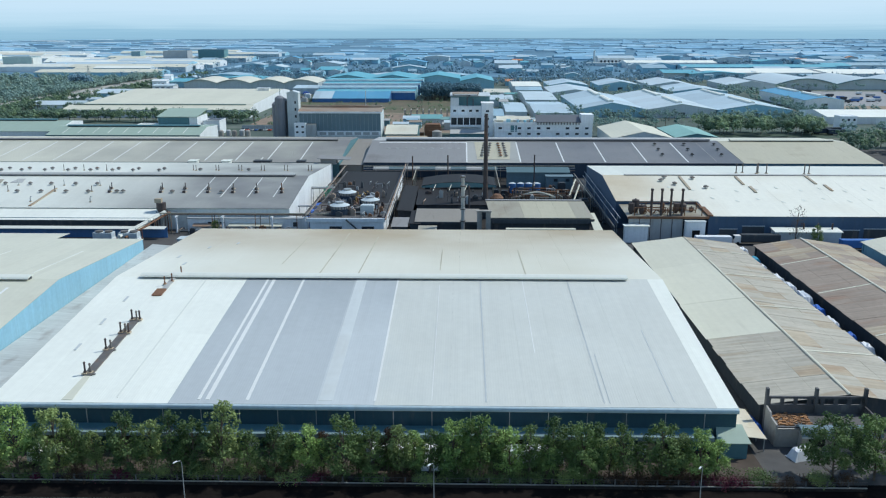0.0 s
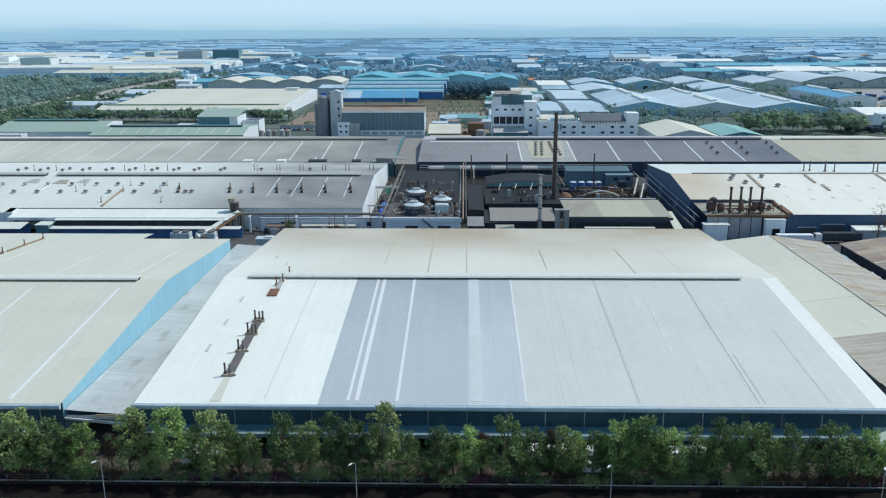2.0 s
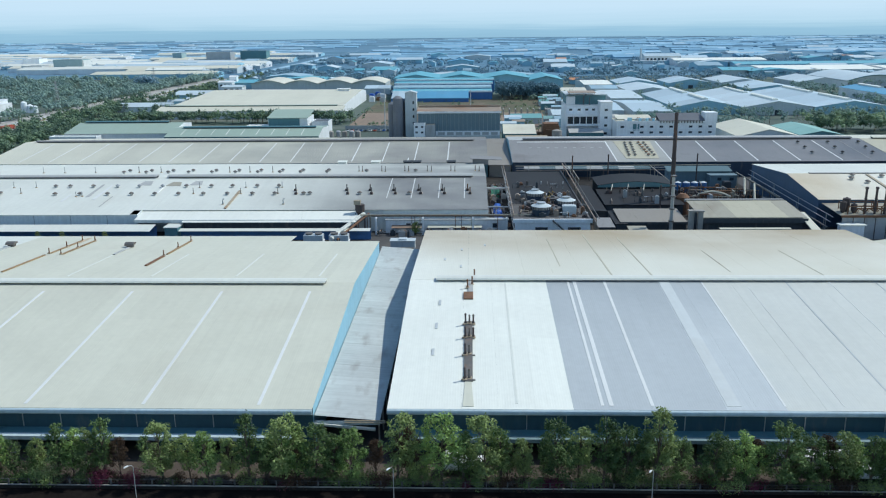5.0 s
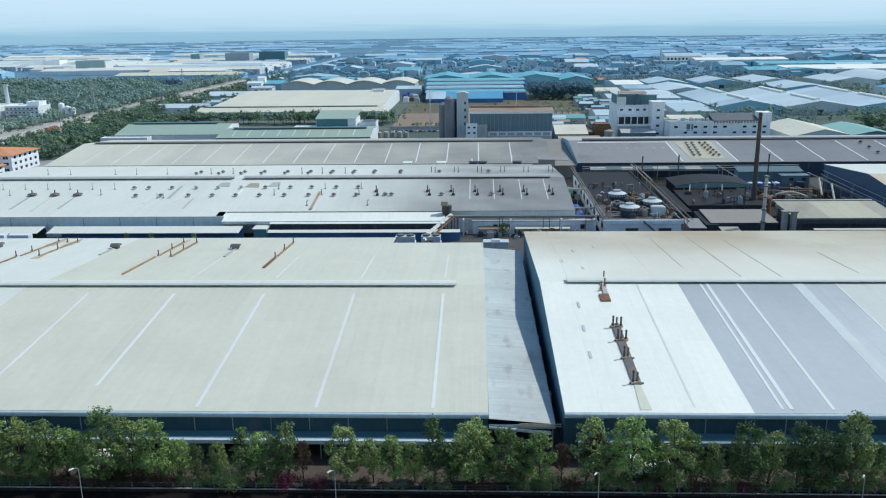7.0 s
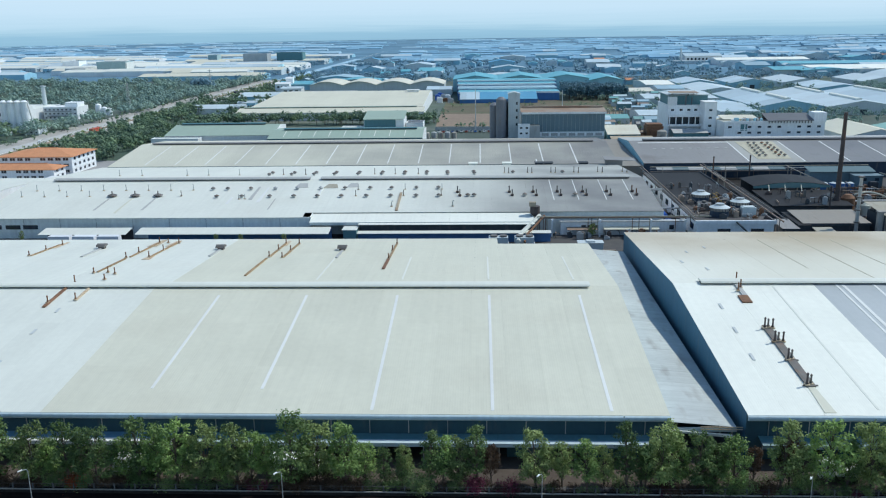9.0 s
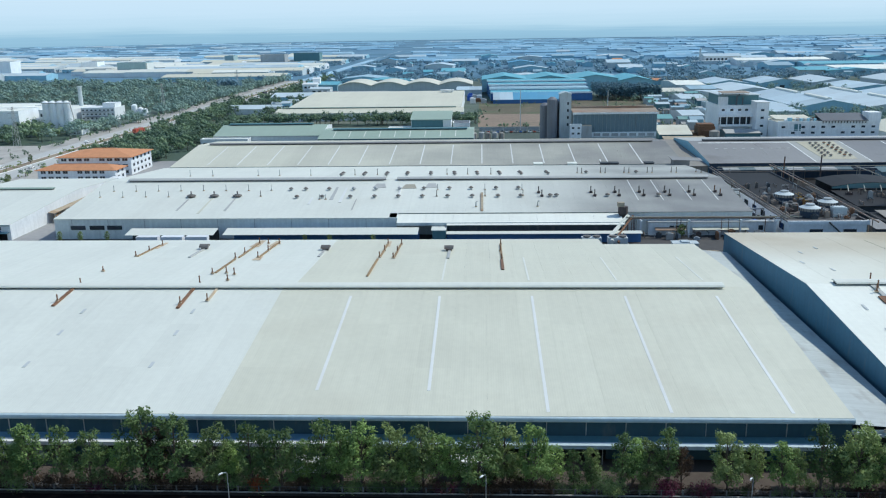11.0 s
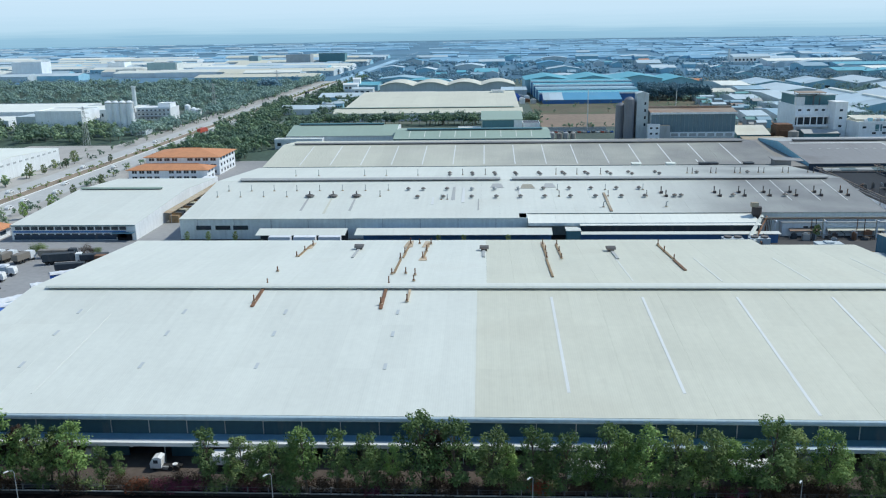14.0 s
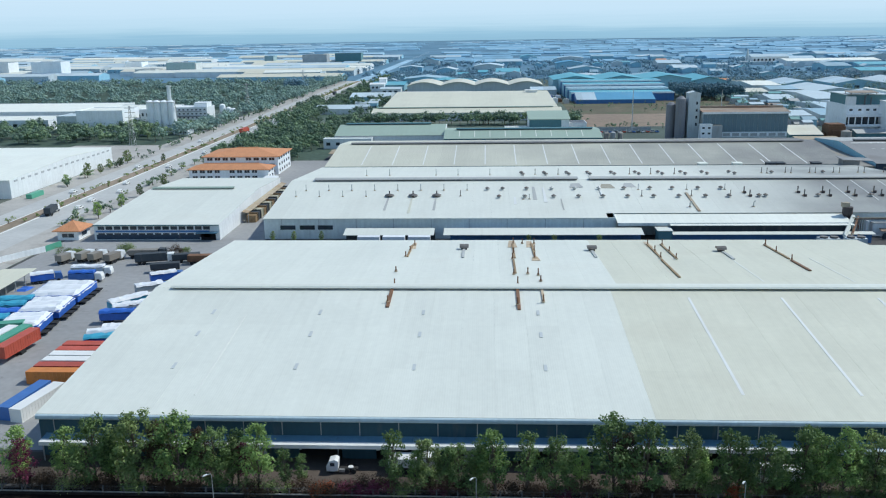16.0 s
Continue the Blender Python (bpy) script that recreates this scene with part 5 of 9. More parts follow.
for x, y, r, h in ((54.8, 265.5, 1.0, 3.6), (56.4, 267.0, 1.2, 4.4), (58.0, 265.0, 0.9, 3.0), (59.6, 268, 0.8, 2.2), (69.5, 267.5, 0.9, 1.8), (75, 268.5, 0.8, 1.6)):
    part("drum", Shape().cyl(x, y, 7.8, 7.8 + h * 0.4, r * 0.4, 10, r).cyl(x, y, 7.8 + h * 0.4, 7.8 + h, r, 10).cyl(x, y, 7.8 + h, 8.2 + h, r * 0.5, 10, r * 0.2), "stack_steel", pl)
for x0, x1, y, z in ((59, 72, 265.4, 9.2), (60, 76, 267.2, 8.8), (57, 66, 266.3, 9.8)):
    part("pipe", Shape().tube([(x0, y, 8.0), (x0, y, z), (x1, y, z), (x1, y, 8.0)], 0.2, 6), "rust", pl)
for i, x in enumerate((60.8, 64.0, 67.0, 70.6)):
    st = thing("smokestack", (x, 263.6, 0), "sooty brown smokestack in a row of four", "smokestack", "four stacks")
    part("shaft", Shape().cyl(x, 263.6, 0, 16.3, 0.40, 12, 0.36), "stack_steel", st)
    for z in (9.2, 12.6):
        part("flange", Shape().cyl(x, 263.6, z, z + 0.2, 0.5, 12), "stack_steel", st)
    part("collar", Shape().cyl(x, 263.6, 15.9, 16.5, 0.55, 12, 0.5), "stack_steel", st)
    if i in (1, 3):
        r = 0.75 if i == 1 else 1.2
        part("cyclone", Shape().cyl(x + 0.5, 264.6, 9.8, 11.2, r, 12, r).cyl(x + 0.5, 264.6, 8.2, 9.8, 0.3, 12, r).cyl(x + 0.5, 264.6, 11.2, 11.8, r, 12, 0.3), "rust" if i == 1 else "stack_steel", st)
    if i == 3:
        part("cyclone", Shape().cyl(x - 1.6, 264.4, 10.0, 11.6, 1.0, 12, 1.0).cyl(x - 1.6, 264.4, 8.4, 10.0, 0.3, 12, 1.0), "stack_steel", st)
    part("duct", Shape().tube([(x, 263.6, 8.6), (x - 1.2, 265.0, 9.4), (x - 2.2, 265.2, 8.0)], 0.25, 6), "rust", st)
    part("support", Shape().tube([(x - 1.3, 265.6, 7.9), (x - 0.2, 263.7, 11.0)], 0.09, 4), "rust", st)
wb = thing("kiosk", (74.2, 260.4, 0), "white flat-roofed kiosk with a dark doorway", "kiosk")
part("wall", Shape().box(71.1, 77.3, 259.2, 261.3, 0, 6.6), "wall_bright", wb)
part("doorway", Shape().box(73.2, 75.6, 259.1, 259.18, 0.05, 3.9), "shade_black", wb)
part("roof", Shape().box(70.9, 77.5, 259.0, 261.35, 6.6, 6.8), "wall_pale", wb)
wb = thing("store_hut", (55.4, 259.6, 0), "white hut with a flat overhanging roof", "hut")
part("wall", Shape().box(51.8, 59.0, 258.4, 261.0, 0, 5.2), "wall_bright", wb)
part("roof", Shape().box(51.4, 59.6, 258.0, 261.3, 5.2, 5.5), "roof_white", wb)
wl = thing("low_annex", (110, 260, 0), "low white annex with rusty chimney stubs", "annex")
part("wall", Shape().box(99, 119.5, 257.5, 261.8, 0, 3.8), "wall_pale", wl)
part("roof", Shape().slab([(98.6, 257, 4.0), (119.9, 257, 4.0), (119.9, 262, 4.5), (98.6, 262, 4.5)], 0.15), "roof_white", wl)
for x in (108.5, 113, 117.5):
    part("stub", Shape().cyl(x, 260, 4.2, 6.2, 0.3, 8), "stack_steel", wl)
# dark panels laid on the closed wall stand for unlit doorways
for x0, w, h in ((83, 5.5, 3.4), (90.2, 7.0, 4.4), (121.5, 6, 3.2), (129, 8, 3.6), (140, 4, 2.6), (147, 9, 3.6), (160, 5, 3.0), (170, 8, 3.4)):
    wn_ = thing("door_1", (x0 + 2, 262.9, 0), "open doorway in a blue metal wall, drawn as a dark panel", "door", "hall doors", "structure")
    part("leaf", Shape().box(x0, x0 + w, 262.98, 263.06, 0.05, h), "wall_dark", wn_)
    part("frame", Shape().box(x0 - 0.2, x0 + w + 0.2, 262.9, 262.97, h, h + 0.25), "wall_pale", wn_)


def lorry(x, y, length, h, body, cab, label, turn=0.0, z=0.0, group="parked trucks"):
    """A rigid lorry or trailer; its front points to +x before the turn."""
    root = thing("truck", (0, 0, 0), label, "truck", group)
    L = length
    part("cargo_body", Shape().box(-L / 2, L / 2, -1.22, 1.22, 1.1, h).box(-L / 2 + 0.05, L / 2 - 0.05, -1.18, 1.18, h, h + 0.06), body, root)
    part("chassis", Shape().box(-L / 2, L / 2 + (2.4 if cab else 0), -0.5, 0.5, 0.65, 1.08), "rubber", root)
    wheels = [-L / 2 + 1.2, -L / 2 + 2.5] + ([L / 2 + 1.2] if cab else [L / 2 - 1.5])
    tyre = Shape().prism([(0.5 * math.cos(6.28318 * k / 12), 0.5 + 0.5 * math.sin(6.28318 * k / 12)) for k in range(12)], -0.15, 0.15, "y").mesh("tyre", M["rubber"])
    for wx in wheels:
        for wy in (-1.0, 1.0):
            o = part("wheel", tyre, None, root)
            o.location = (wx, wy, 0.02)
    if cab:
        part("cab", Shape().prism([(L / 2 + 0.3, 0.7), (L / 2 + 2.4, 0.7), (L / 2 + 2.45, 1.7), (L / 2 + 2.15, 2.9), (L / 2 + 0.3, 2.95)], -1.15, 1.15, "y"), cab, root)
        part("windscreen", Shape().slab([(L / 2 + 2.2, -1.0, 2.75), (L / 2 + 2.2, 1.0, 2.75), (L / 2 + 2.48, 1.0, 1.8), (L / 2 + 2.48, -1.0, 1.8)], 0.05), "glass_dark", root)
    root.matrix_basis = pose(x, y, z + 0.03, 0, 0, turn)
    return root


lorry(78.5, 254.5, 11, 3.2, "tarp_white", None, "white box trailer parked behind the sheds", 0)
lorry(94, 257, 12, 3.2, "wall_dark", "white_paint", "dark tarped lorry with a white cab behind the sheds", 180)
lorry(122, 250, 12, 3.4, "blue_paint", None, "blue box trailer with a white roof behind the sheds", 0)
lorry(135, 250, 6, 3.4, "red_paint", None, "red box container behind the sheds", 0)


# ---- west side: highway, offices, truck yard ----
sheet("road_2", "road", -385, -371.5, 100, 4300, 0.04, "grey dusty carriageway of the straight highway", "road")
sheet("road_3", "road", -402, -391.5, 100, 4300, 0.04, "grey dusty carriageway of the straight highway", "road")
lump("median", Shape().box(-391.5, -385, 100, 2600, 0.0, 0.2), "earth", "dry earth median between pale kerbs", "median", kind="structure")
for x in (-391.7, -385.3):
    lump("kerb", Shape().box(x, x + 0.35, 100, 2600, 0.0, 0.32), "white_paint", "painted pale kerb of the median", "kerb", "median kerbs", "structure")
sheet("pavement_2", "paving", -415.5, -402, 100, 1500, 0.06, "dusty footway beside the highway", "footway")
sheet("pavement_3", "paving", -371.5, -358.5, 100, 500, 0.06, "dusty footway beside the highway", "footway")
fw = thing("boundary_wall", (-360, 258, 0), "low white boundary wall by the gate", "wall")
for (xa, ya), (xb, yb), m in (((-372, 224), (-356.3, 252), "wall_white"), ((-356.3, 252), (-354.6, 259), "green_paint"), ((-380, 210), (-372.2, 223.6), "wall_white")):
    d = Vector((yb - ya, xa - xb, 0)).normalized() * 0.12
    part("wall_panel", Shape().prism([(xa - d.x, ya - d.y), (xb - d.x, yb - d.y), (xb + d.x, yb + d.y), (xa + d.x, ya + d.y)], 0.02, 1.9, "z"), m, fw)

kys, kzs = (266.6, 317, 353), (5.4, 8.0, 6.0)
kk = hall("office_hall", "pale-roofed hall with an office front and blue window bands", (-347.2, -304.6), kys, kzs, [(-347.2, -304.6, "roof_pale")], [(-347.2, -304.6, "roof_pale")],
          ("wall_white", "wall_white", "wall_white", "wall_white"), step=7, vents=[(-346, -314)], vent=(1.2, 0.8), vent_mat="roof_green", category="office hall", gutter="wall_teal")
for z0, z1 in ((3.6, 4.7), (1.0, 2.4)):
    for i in range(14):
        w = part("window", Shape().box(-345.8 + 2.75 * i, -343.6 + 2.75 * i, 267.08, 267.18, z0, z1), "glass_dark", kk)
part("glass_band", Shape().box(-346.4, -311.4, 267.06, 267.075, 0.3, 1.9), "wall_navy", kk)
part("sign_band", Shape().box(-346.6, -308, 267.02, 267.16, 2.7, 3.3), "wall_royal", kk)
part("doorway", Shape().box(-311, -306, 267.08, 267.18, 0.05, 2.6), "shade_black", kk)
part("door_canopy", Shape().box(-312, -305, 265.0, 267.1, 2.7, 2.95), "wall_blue", kk)
lt = thing("rack_roof", (-301, 325, 0), "narrow brown lean-to roof over racks of yellow and brown goods", "lean-to")
part("roof", Shape().slab([(-304.3, 292, 4.2), (-302.0, 292, 3.8), (-302.0, 352, 3.8), (-304.3, 352, 4.2)], 0.12), "roof_rust", lt)
for i in range(14):
    part("rack", Shape().box(-302.9, -299.6, 293 + 4.1 * i, 295.2 + 4.1 * i, 0.03, 2.6 + 0.3 * (i % 3)).box(-302.9, -299.4, 295.5 + 4.1 * i, 295.8 + 4.1 * i, 0.03, 3.2), ("rust_gold", "wall_dark", "roof_dust_light")[i % 3], lt)
me = Shape().box(-0.1, 0.1, -0.1, 0.1, 0, 3.75).mesh("post", M["galvanised"])
for y in range(293, 353, 8):
    piece("post", me, lt, (-302.2, y, 0))


def hip_house(name, label, category, x0, x1, y0, y1, eave, ridge, storeys, wall, group="", over=1.0):
    """A house with a hipped tile roof, window rows on the front and right side."""
    root = thing(name, ((x0 + x1) / 2, (y0 + y1) / 2, 0), label, category, group)
    part("wall", Shape().box(x0, x1, y0, y1, 0, eave - 0.1), wall, root)
    ym, k = (y0 + y1) / 2, min((y1 - y0), (x1 - x0)) / 2
    a = [(x0 - over, y0 - over, eave), (x1 + over, y0 - over, eave), (x1 + over, y1 + over, eave), (x0 - over, y1 + over, eave), (x0 + k, ym, ridge), (x1 - k, ym, ridge)]
    part("roof", Shape().add(a + [(p[0], p[1], p[2] - 0.25) for p in a[:4]], [(0, 1, 5, 4), (1, 2, 5), (2, 3, 4, 5), (3, 0, 4), (6, 9, 8, 7), (0, 6, 7, 1), (1, 7, 8, 2), (2, 8, 9, 3), (3, 9, 6, 0)]), "tiles_orange", root)
    part("ridge_tile", Shape().tube([(x0 + k - 0.2, ym, ridge + 0.05), (x1 - k + 0.2, ym, ridge + 0.05)], 0.2, 5), "tiles_orange", root)
    h = eave / storeys
    for s in range(storeys):
        for i, (a, b) in enumerate(bays(x0 + 1, x1 - 1, 3.6)):
            if i % 5 == 4:
                continue
            w = part("window", Shape().box(a + 0.6, b - 0.6, y0 - 0.05, y0 + 0.02, s * h + 1.0, s * h + 2.3), "glass_dark", root)
            part("frame", Shape().box((a + b) / 2 - 0.06, (a + b) / 2 + 0.06, y0 - 0.09, y0 - 0.06, s * h + 1.0, s * h + 2.3), "white_paint", w)
        for a, b in bays(y0 + 1, y1 - 1, 4.5):
            part("window", Shape().box(x1 - 0.02, x1 + 0.05, a + 1.4, b - 1.4, s * h + 1.0, s * h + 2.3), "glass_dark", root)
        part("floor_band", Shape().box(x0 - 0.08, x1 + 0.08, y0 - 0.08, y1 + 0.08, s * h + h - 0.35, s * h + h - 0.15), "wall_white", root)
    return root


hip_house("office_house", "white two-storey office house with an orange hipped roof", "house", -354, -317, 379.5, 391, 5.4, 7.4, 2, "wall_bright", "orange-roofed houses")
hip_house("office_house", "white three-storey office house with an orange hipped roof", "house", -352.5, -316.5, 397, 423, 8.8, 11.4, 3, "wall_bright", "orange-roofed houses")
hip_house("gatehouse", "small gatehouse with an orange hipped roof", "gatehouse", -359.8, -352.6, 267.0, 275.4, 3.4, 6.0, 1, "wall_bright", "", 1.2)
lump("bush_box", Shape().box(-318, -312, 372, 379, 0.02, 2.4).box(-317.5, -312.5, 372.4, 378.6, 2.4, 2.6), "wall_white", "small white shed behind the office hall", "shed")
lump("pink_hoarding", Shape().box(-293, -287, 371, 371.3, 0.02, 2.6).box(-293, -292.7, 371.3, 371.6, 0.02, 2.6), "red_paint", "low red hoarding at the hall corner", "hoarding")
lump("rusty_awning", Shape().slab([(-300, 440, 3.6), (-288, 440, 3.6), (-288, 452, 4.2), (-300, 452, 4.2)], 0.15).box(-299.5, -288.5, 451, 451.3, 0, 3.9), "roof_rust", "rusty awning beside the hall", "awning")

# big white warehouse across the highway
ww = hall("warehouse", "large white warehouse across the highway", (-620, -416), (338, 392, 438), (8.0, 10.2, 8.2), [(-620, -416, "roof_white")], [(-620, -416, "roof_white")],
          ("wall_white", "wall_white", "wall_white", "wall_white"), step=12)
for i in range(17):
    part("window", Shape().box(-416.06, -415.94, 342 + 5.6 * i, 344.6 + 5.6 * i, 6.6, 7.4), "wall_grey", ww)
sheet("pavement_4", "paving", -470, -402.2, 436, 506, 0.09, "pale concrete apron by the white warehouse", "apron")
lump("hedge_box", Shape().box(-409.5, -407, 338, 348, 0.1, 2.0), "green_paint", "green container by the apron", "container")

# takes a roof colour that already holds the haze
sheet("road_4", "far_pale", -394, -378, 1145, 1900, 0.36, "far stretch of the straight highway, blue-tinted for haze", "road")
# plant with silos
pl = thing("silo_plant", (-441, 575, 0), "cluster of tall grey-white cement silos", "silos")
for x in (-448.2, -443.2, -438.2, -433.2):
    part("silo", Shape().cyl(x, 575, 0, 21.0, 2.6, 16).cyl(x, 575, 21.0, 22.0, 2.6, 16, 1.0), "wall_bright", pl)
    part("silo_ring", Shape().cyl(x, 575, 20.2, 20.6, 2.75, 16), "galvanised", pl)
part("catwalk", Shape().box(-451, -430.5, 574.5, 575.5, 20.9, 21.8), "galvanised", pl)
part("stair", Shape().tube([(-430.2, 573, 0), (-430.2, 576, 10), (-430.2, 573, 20)], 0.3, 4), "galvanised", pl)
lump("plant_tower", Shape().cyl(-475.5, 684, 0, 24, 1.9, 12, 1.5).cyl(-475.5, 684, 24, 25, 2.1, 12), "wall_pale", "slim pale concrete stack of the silo plant", "stack")


def block(name, label, category, x0, x1, y0, y1, h, wall, rows=0, cols=0, roof="wall_grey", group="", parapet=0.5, side=False):
    """A flat-roofed block with a grid of windows on the face towards the lane."""
    root = thing(name, ((x0 + x1) / 2, (y0 + y1) / 2, 0), label, category, group)
    part("wall", Shape().box(x0, x1, y0, y1, 0, h), wall, root)
    part("roof", Shape().box(x0 + 0.3, x1 - 0.3, y0 + 0.3, y1 - 0.3, h, h + 0.15), roof, root)
    if parapet:
        s = Shape().box(x0 - 0.1, x1 + 0.1, y0 - 0.1, y0 + 0.28, h - 0.2, h + parapet).box(x0 - 0.1, x1 + 0.1, y1 - 0.28, y1 + 0.1, h - 0.2, h + parapet)
        s.box(x0 - 0.1, x0 + 0.28, y0 + 0.3, y1 - 0.3, h - 0.2, h + parapet).box(x1 - 0.28, x1 + 0.1, y0 + 0.3, y1 - 0.3, h - 0.2, h + parapet)
        part("parapet", s, wall, root)
    if rows:
        sh = h / rows
        cw = (x1 - x0) / cols
        me = Shape().box(-cw * 0.21, cw * 0.21, -0.06, 0.04, -sh * 0.15, sh * 0.17).mesh("window", M["glass_dark"])
        for r in range(rows):
            for c in range(cols):
                piece("window", me, root, (x0 + cw * (c + 0.5), y0, sh * (r + 0.52)))
        if side:
            n = max(1, int((y1 - y0) / 5))
            me2 = Shape().box(-0.04, 0.06, -1.0, 1.0, -sh * 0.2, sh * 0.22).mesh("window", M["glass_dark"])
            for r in range(rows):
                for c in range(n):
                    piece("window", me2, root, (x1, y0 + (y1 - y0) * (c + 0.5) / n, sh * (r + 0.52)))
    return root


block("factory_block", "white windowless factory block by the highway", "factory", -500, -467, 572, 600, 15, "wall_bright", 0, 0, "roof_white", "silo plant blocks")
block("factory_block", "blue-grey factory wing beside the white block", "factory", -516, -500.4, 576, 600, 11, "wall_pale", 0, 0, "roof_frost", "silo plant blocks")
block("factory_block", "white process block beside the silos", "factory", -462, -452, 590, 620, 14, "wall_white", 2, 3, "wall_white", "silo plant blocks")
block("factory_block", "long pale factory block behind the white one", "factory", -640, -520, 640, 720, 8.5, "wall_white", 1, 14, "roof_white", "silo plant blocks")
block("factory_block", "low white-roofed factory wing", "factory", -600, -530, 590, 625, 7, "wall_bright", 1, 10, "roof_white", "silo plant blocks")
block("factory_block", "white flat-roofed hall behind the blocks", "factory", -518, -466, 640, 690, 9, "wall_white", 1, 7, "roof_white", "silo plant blocks")
pb = block("factory_block", "white stepped process block with pipes and windows", "factory", -463, -436, 656, 676, 9.4, "wall_white", 3, 8, "wall_white", "silo plant blocks")
part("pipe_deck", Shape().box(-462, -440, 655, 655.8, 6.4, 7.0).tube([(-460, 655.4, 3), (-441, 655.4, 3)], 0.5, 6), "galvanised", pb)
block("factory_block", "white process tower beside the silos", "factory", -447, -437, 660, 672, 12.6, "wall_bright", 0, 0, "wall_white", "silo plant blocks")
for x, h in ((-434, 8.5), (-429, 6), (-425, 5)):
    lump("process_tank", Shape().cyl(x, 690, 0, h, 2.4, 14).cyl(x, 690, h, h + 1, 2.4, 14, 0.8), "wall_bright", "white round process tank beside the works", "tank", "process tanks")
block("office_villa", "small white villa under dark trees by the plant gate", "house", -428, -418, 560, 572, 5, "wall_bright", 2, 3, "roof_dark", "plant houses", 0.3)
block("office_villa", "low dark-roofed gate building before the silos", "house", -452, -436, 552, 560, 4.4, "wall_pale", 1, 4, "roof_dark", "plant houses", 0.3)


# transmission pylons
def pylon(x, y, h):
    root = thing("pylon", (x, y, 0), "slim lattice steel pylon", "pylon", "pylons")
    for sx, sy in ((-1, -1), (1, -1), (1, 1), (-1, 1)):
        part("leg", Shape().tube([(x + 1.6 * sx, y + 1.6 * sy, 0), (x + 0.3 * sx, y + 0.3 * sy, h)], 0.12, 4), "galvanised", root)
    for k in range(10):
        z0, z1 = h * k / 10, h * (k + 1) / 10
        w0, w1 = 1.6 - 1.3 * k / 10, 1.6 - 1.3 * (k + 1) / 10
        sg = 1 if k % 2 else -1
        part("brace", Shape().tube([(x - w0 * sg, y - w0, z0), (x + w1 * sg, y - w1, z1)], 0.08, 3), "galvanised", root)
        part("brace", Shape().tube([(x + w0, y - w0 * sg, z0), (x + w1, y + w1 * sg, z1)], 0.08, 3), "galvanised", root)
    for z in (h * 0.72, h * 0.84, h * 0.95):
        part("crossarm", Shape().tube([(x - 3.2, y, z), (x + 3.2, y, z)], 0.14, 4), "galvanised", root)


for x, y, h in ((-433.5, 506, 24), (-423, 726, 24), (-424, 960, 24)):
    pylon(x, y, h)

# truck yard
shed = thing("carport", (-346, 204, 0), "long pale flat-roofed carport by the fence", "carport")
part("roof", Shape().slab([(-351, 184, 3.3), (-340.6, 184, 3.6), (-342.2, 221, 3.6), (-352, 221, 3.3)], 0.15), "roof_lime", shed)
me = Shape().box(-0.1, 0.1, -0.1, 0.1, 0, 3.4).mesh("post", M["galvanised"])
for y in range(185, 221, 5):
    piece("post", me, shed, (-341.4 - (y - 184) * 0.04, y, 0))
    piece("post", me, shed, (-350.6 - (y - 184) * 0.02, y, 0))


def container(x, y, L, mat, label, turn=0.0, z=0.0, group="shipping containers"):
    """A ribbed shipping container on the ground or on a trailer."""
    root = thing("shipping_container", (0, 0, 0), label, "container", group)
    part("shell", Shape().box(-L / 2 + 0.08, L / 2 - 0.08, -1.17, 1.17, 0.15, 2.52), mat, root)
    me = Shape().box(-0.09, 0.09, -1.21, 1.21, 0.2, 2.5).mesh("rib", M[mat])
    for i in range(int(L / 0.8)):
        o = part("rib", me, None, root)
        o.location = (-L / 2 + 0.6 + 0.8 * i, 0, 0)
    part("frame", Shape().box(-L / 2, L / 2, -1.22, 1.22, 2.5, 2.6).box(-L / 2, L / 2, -1.22, 1.22, 0.0, 0.16), mat, root)
    for a in (-L / 2, L / 2 - 0.1):
        part("end_post", Shape().box(a, a + 0.1, -1.22, -1.1, 0.16, 2.5).box(a, a + 0.1, 1.1, 1.22, 0.16, 2.5), mat, root)
    root.matrix_basis = pose(x, y, z + 0.03, 0, 0, turn)
    return root


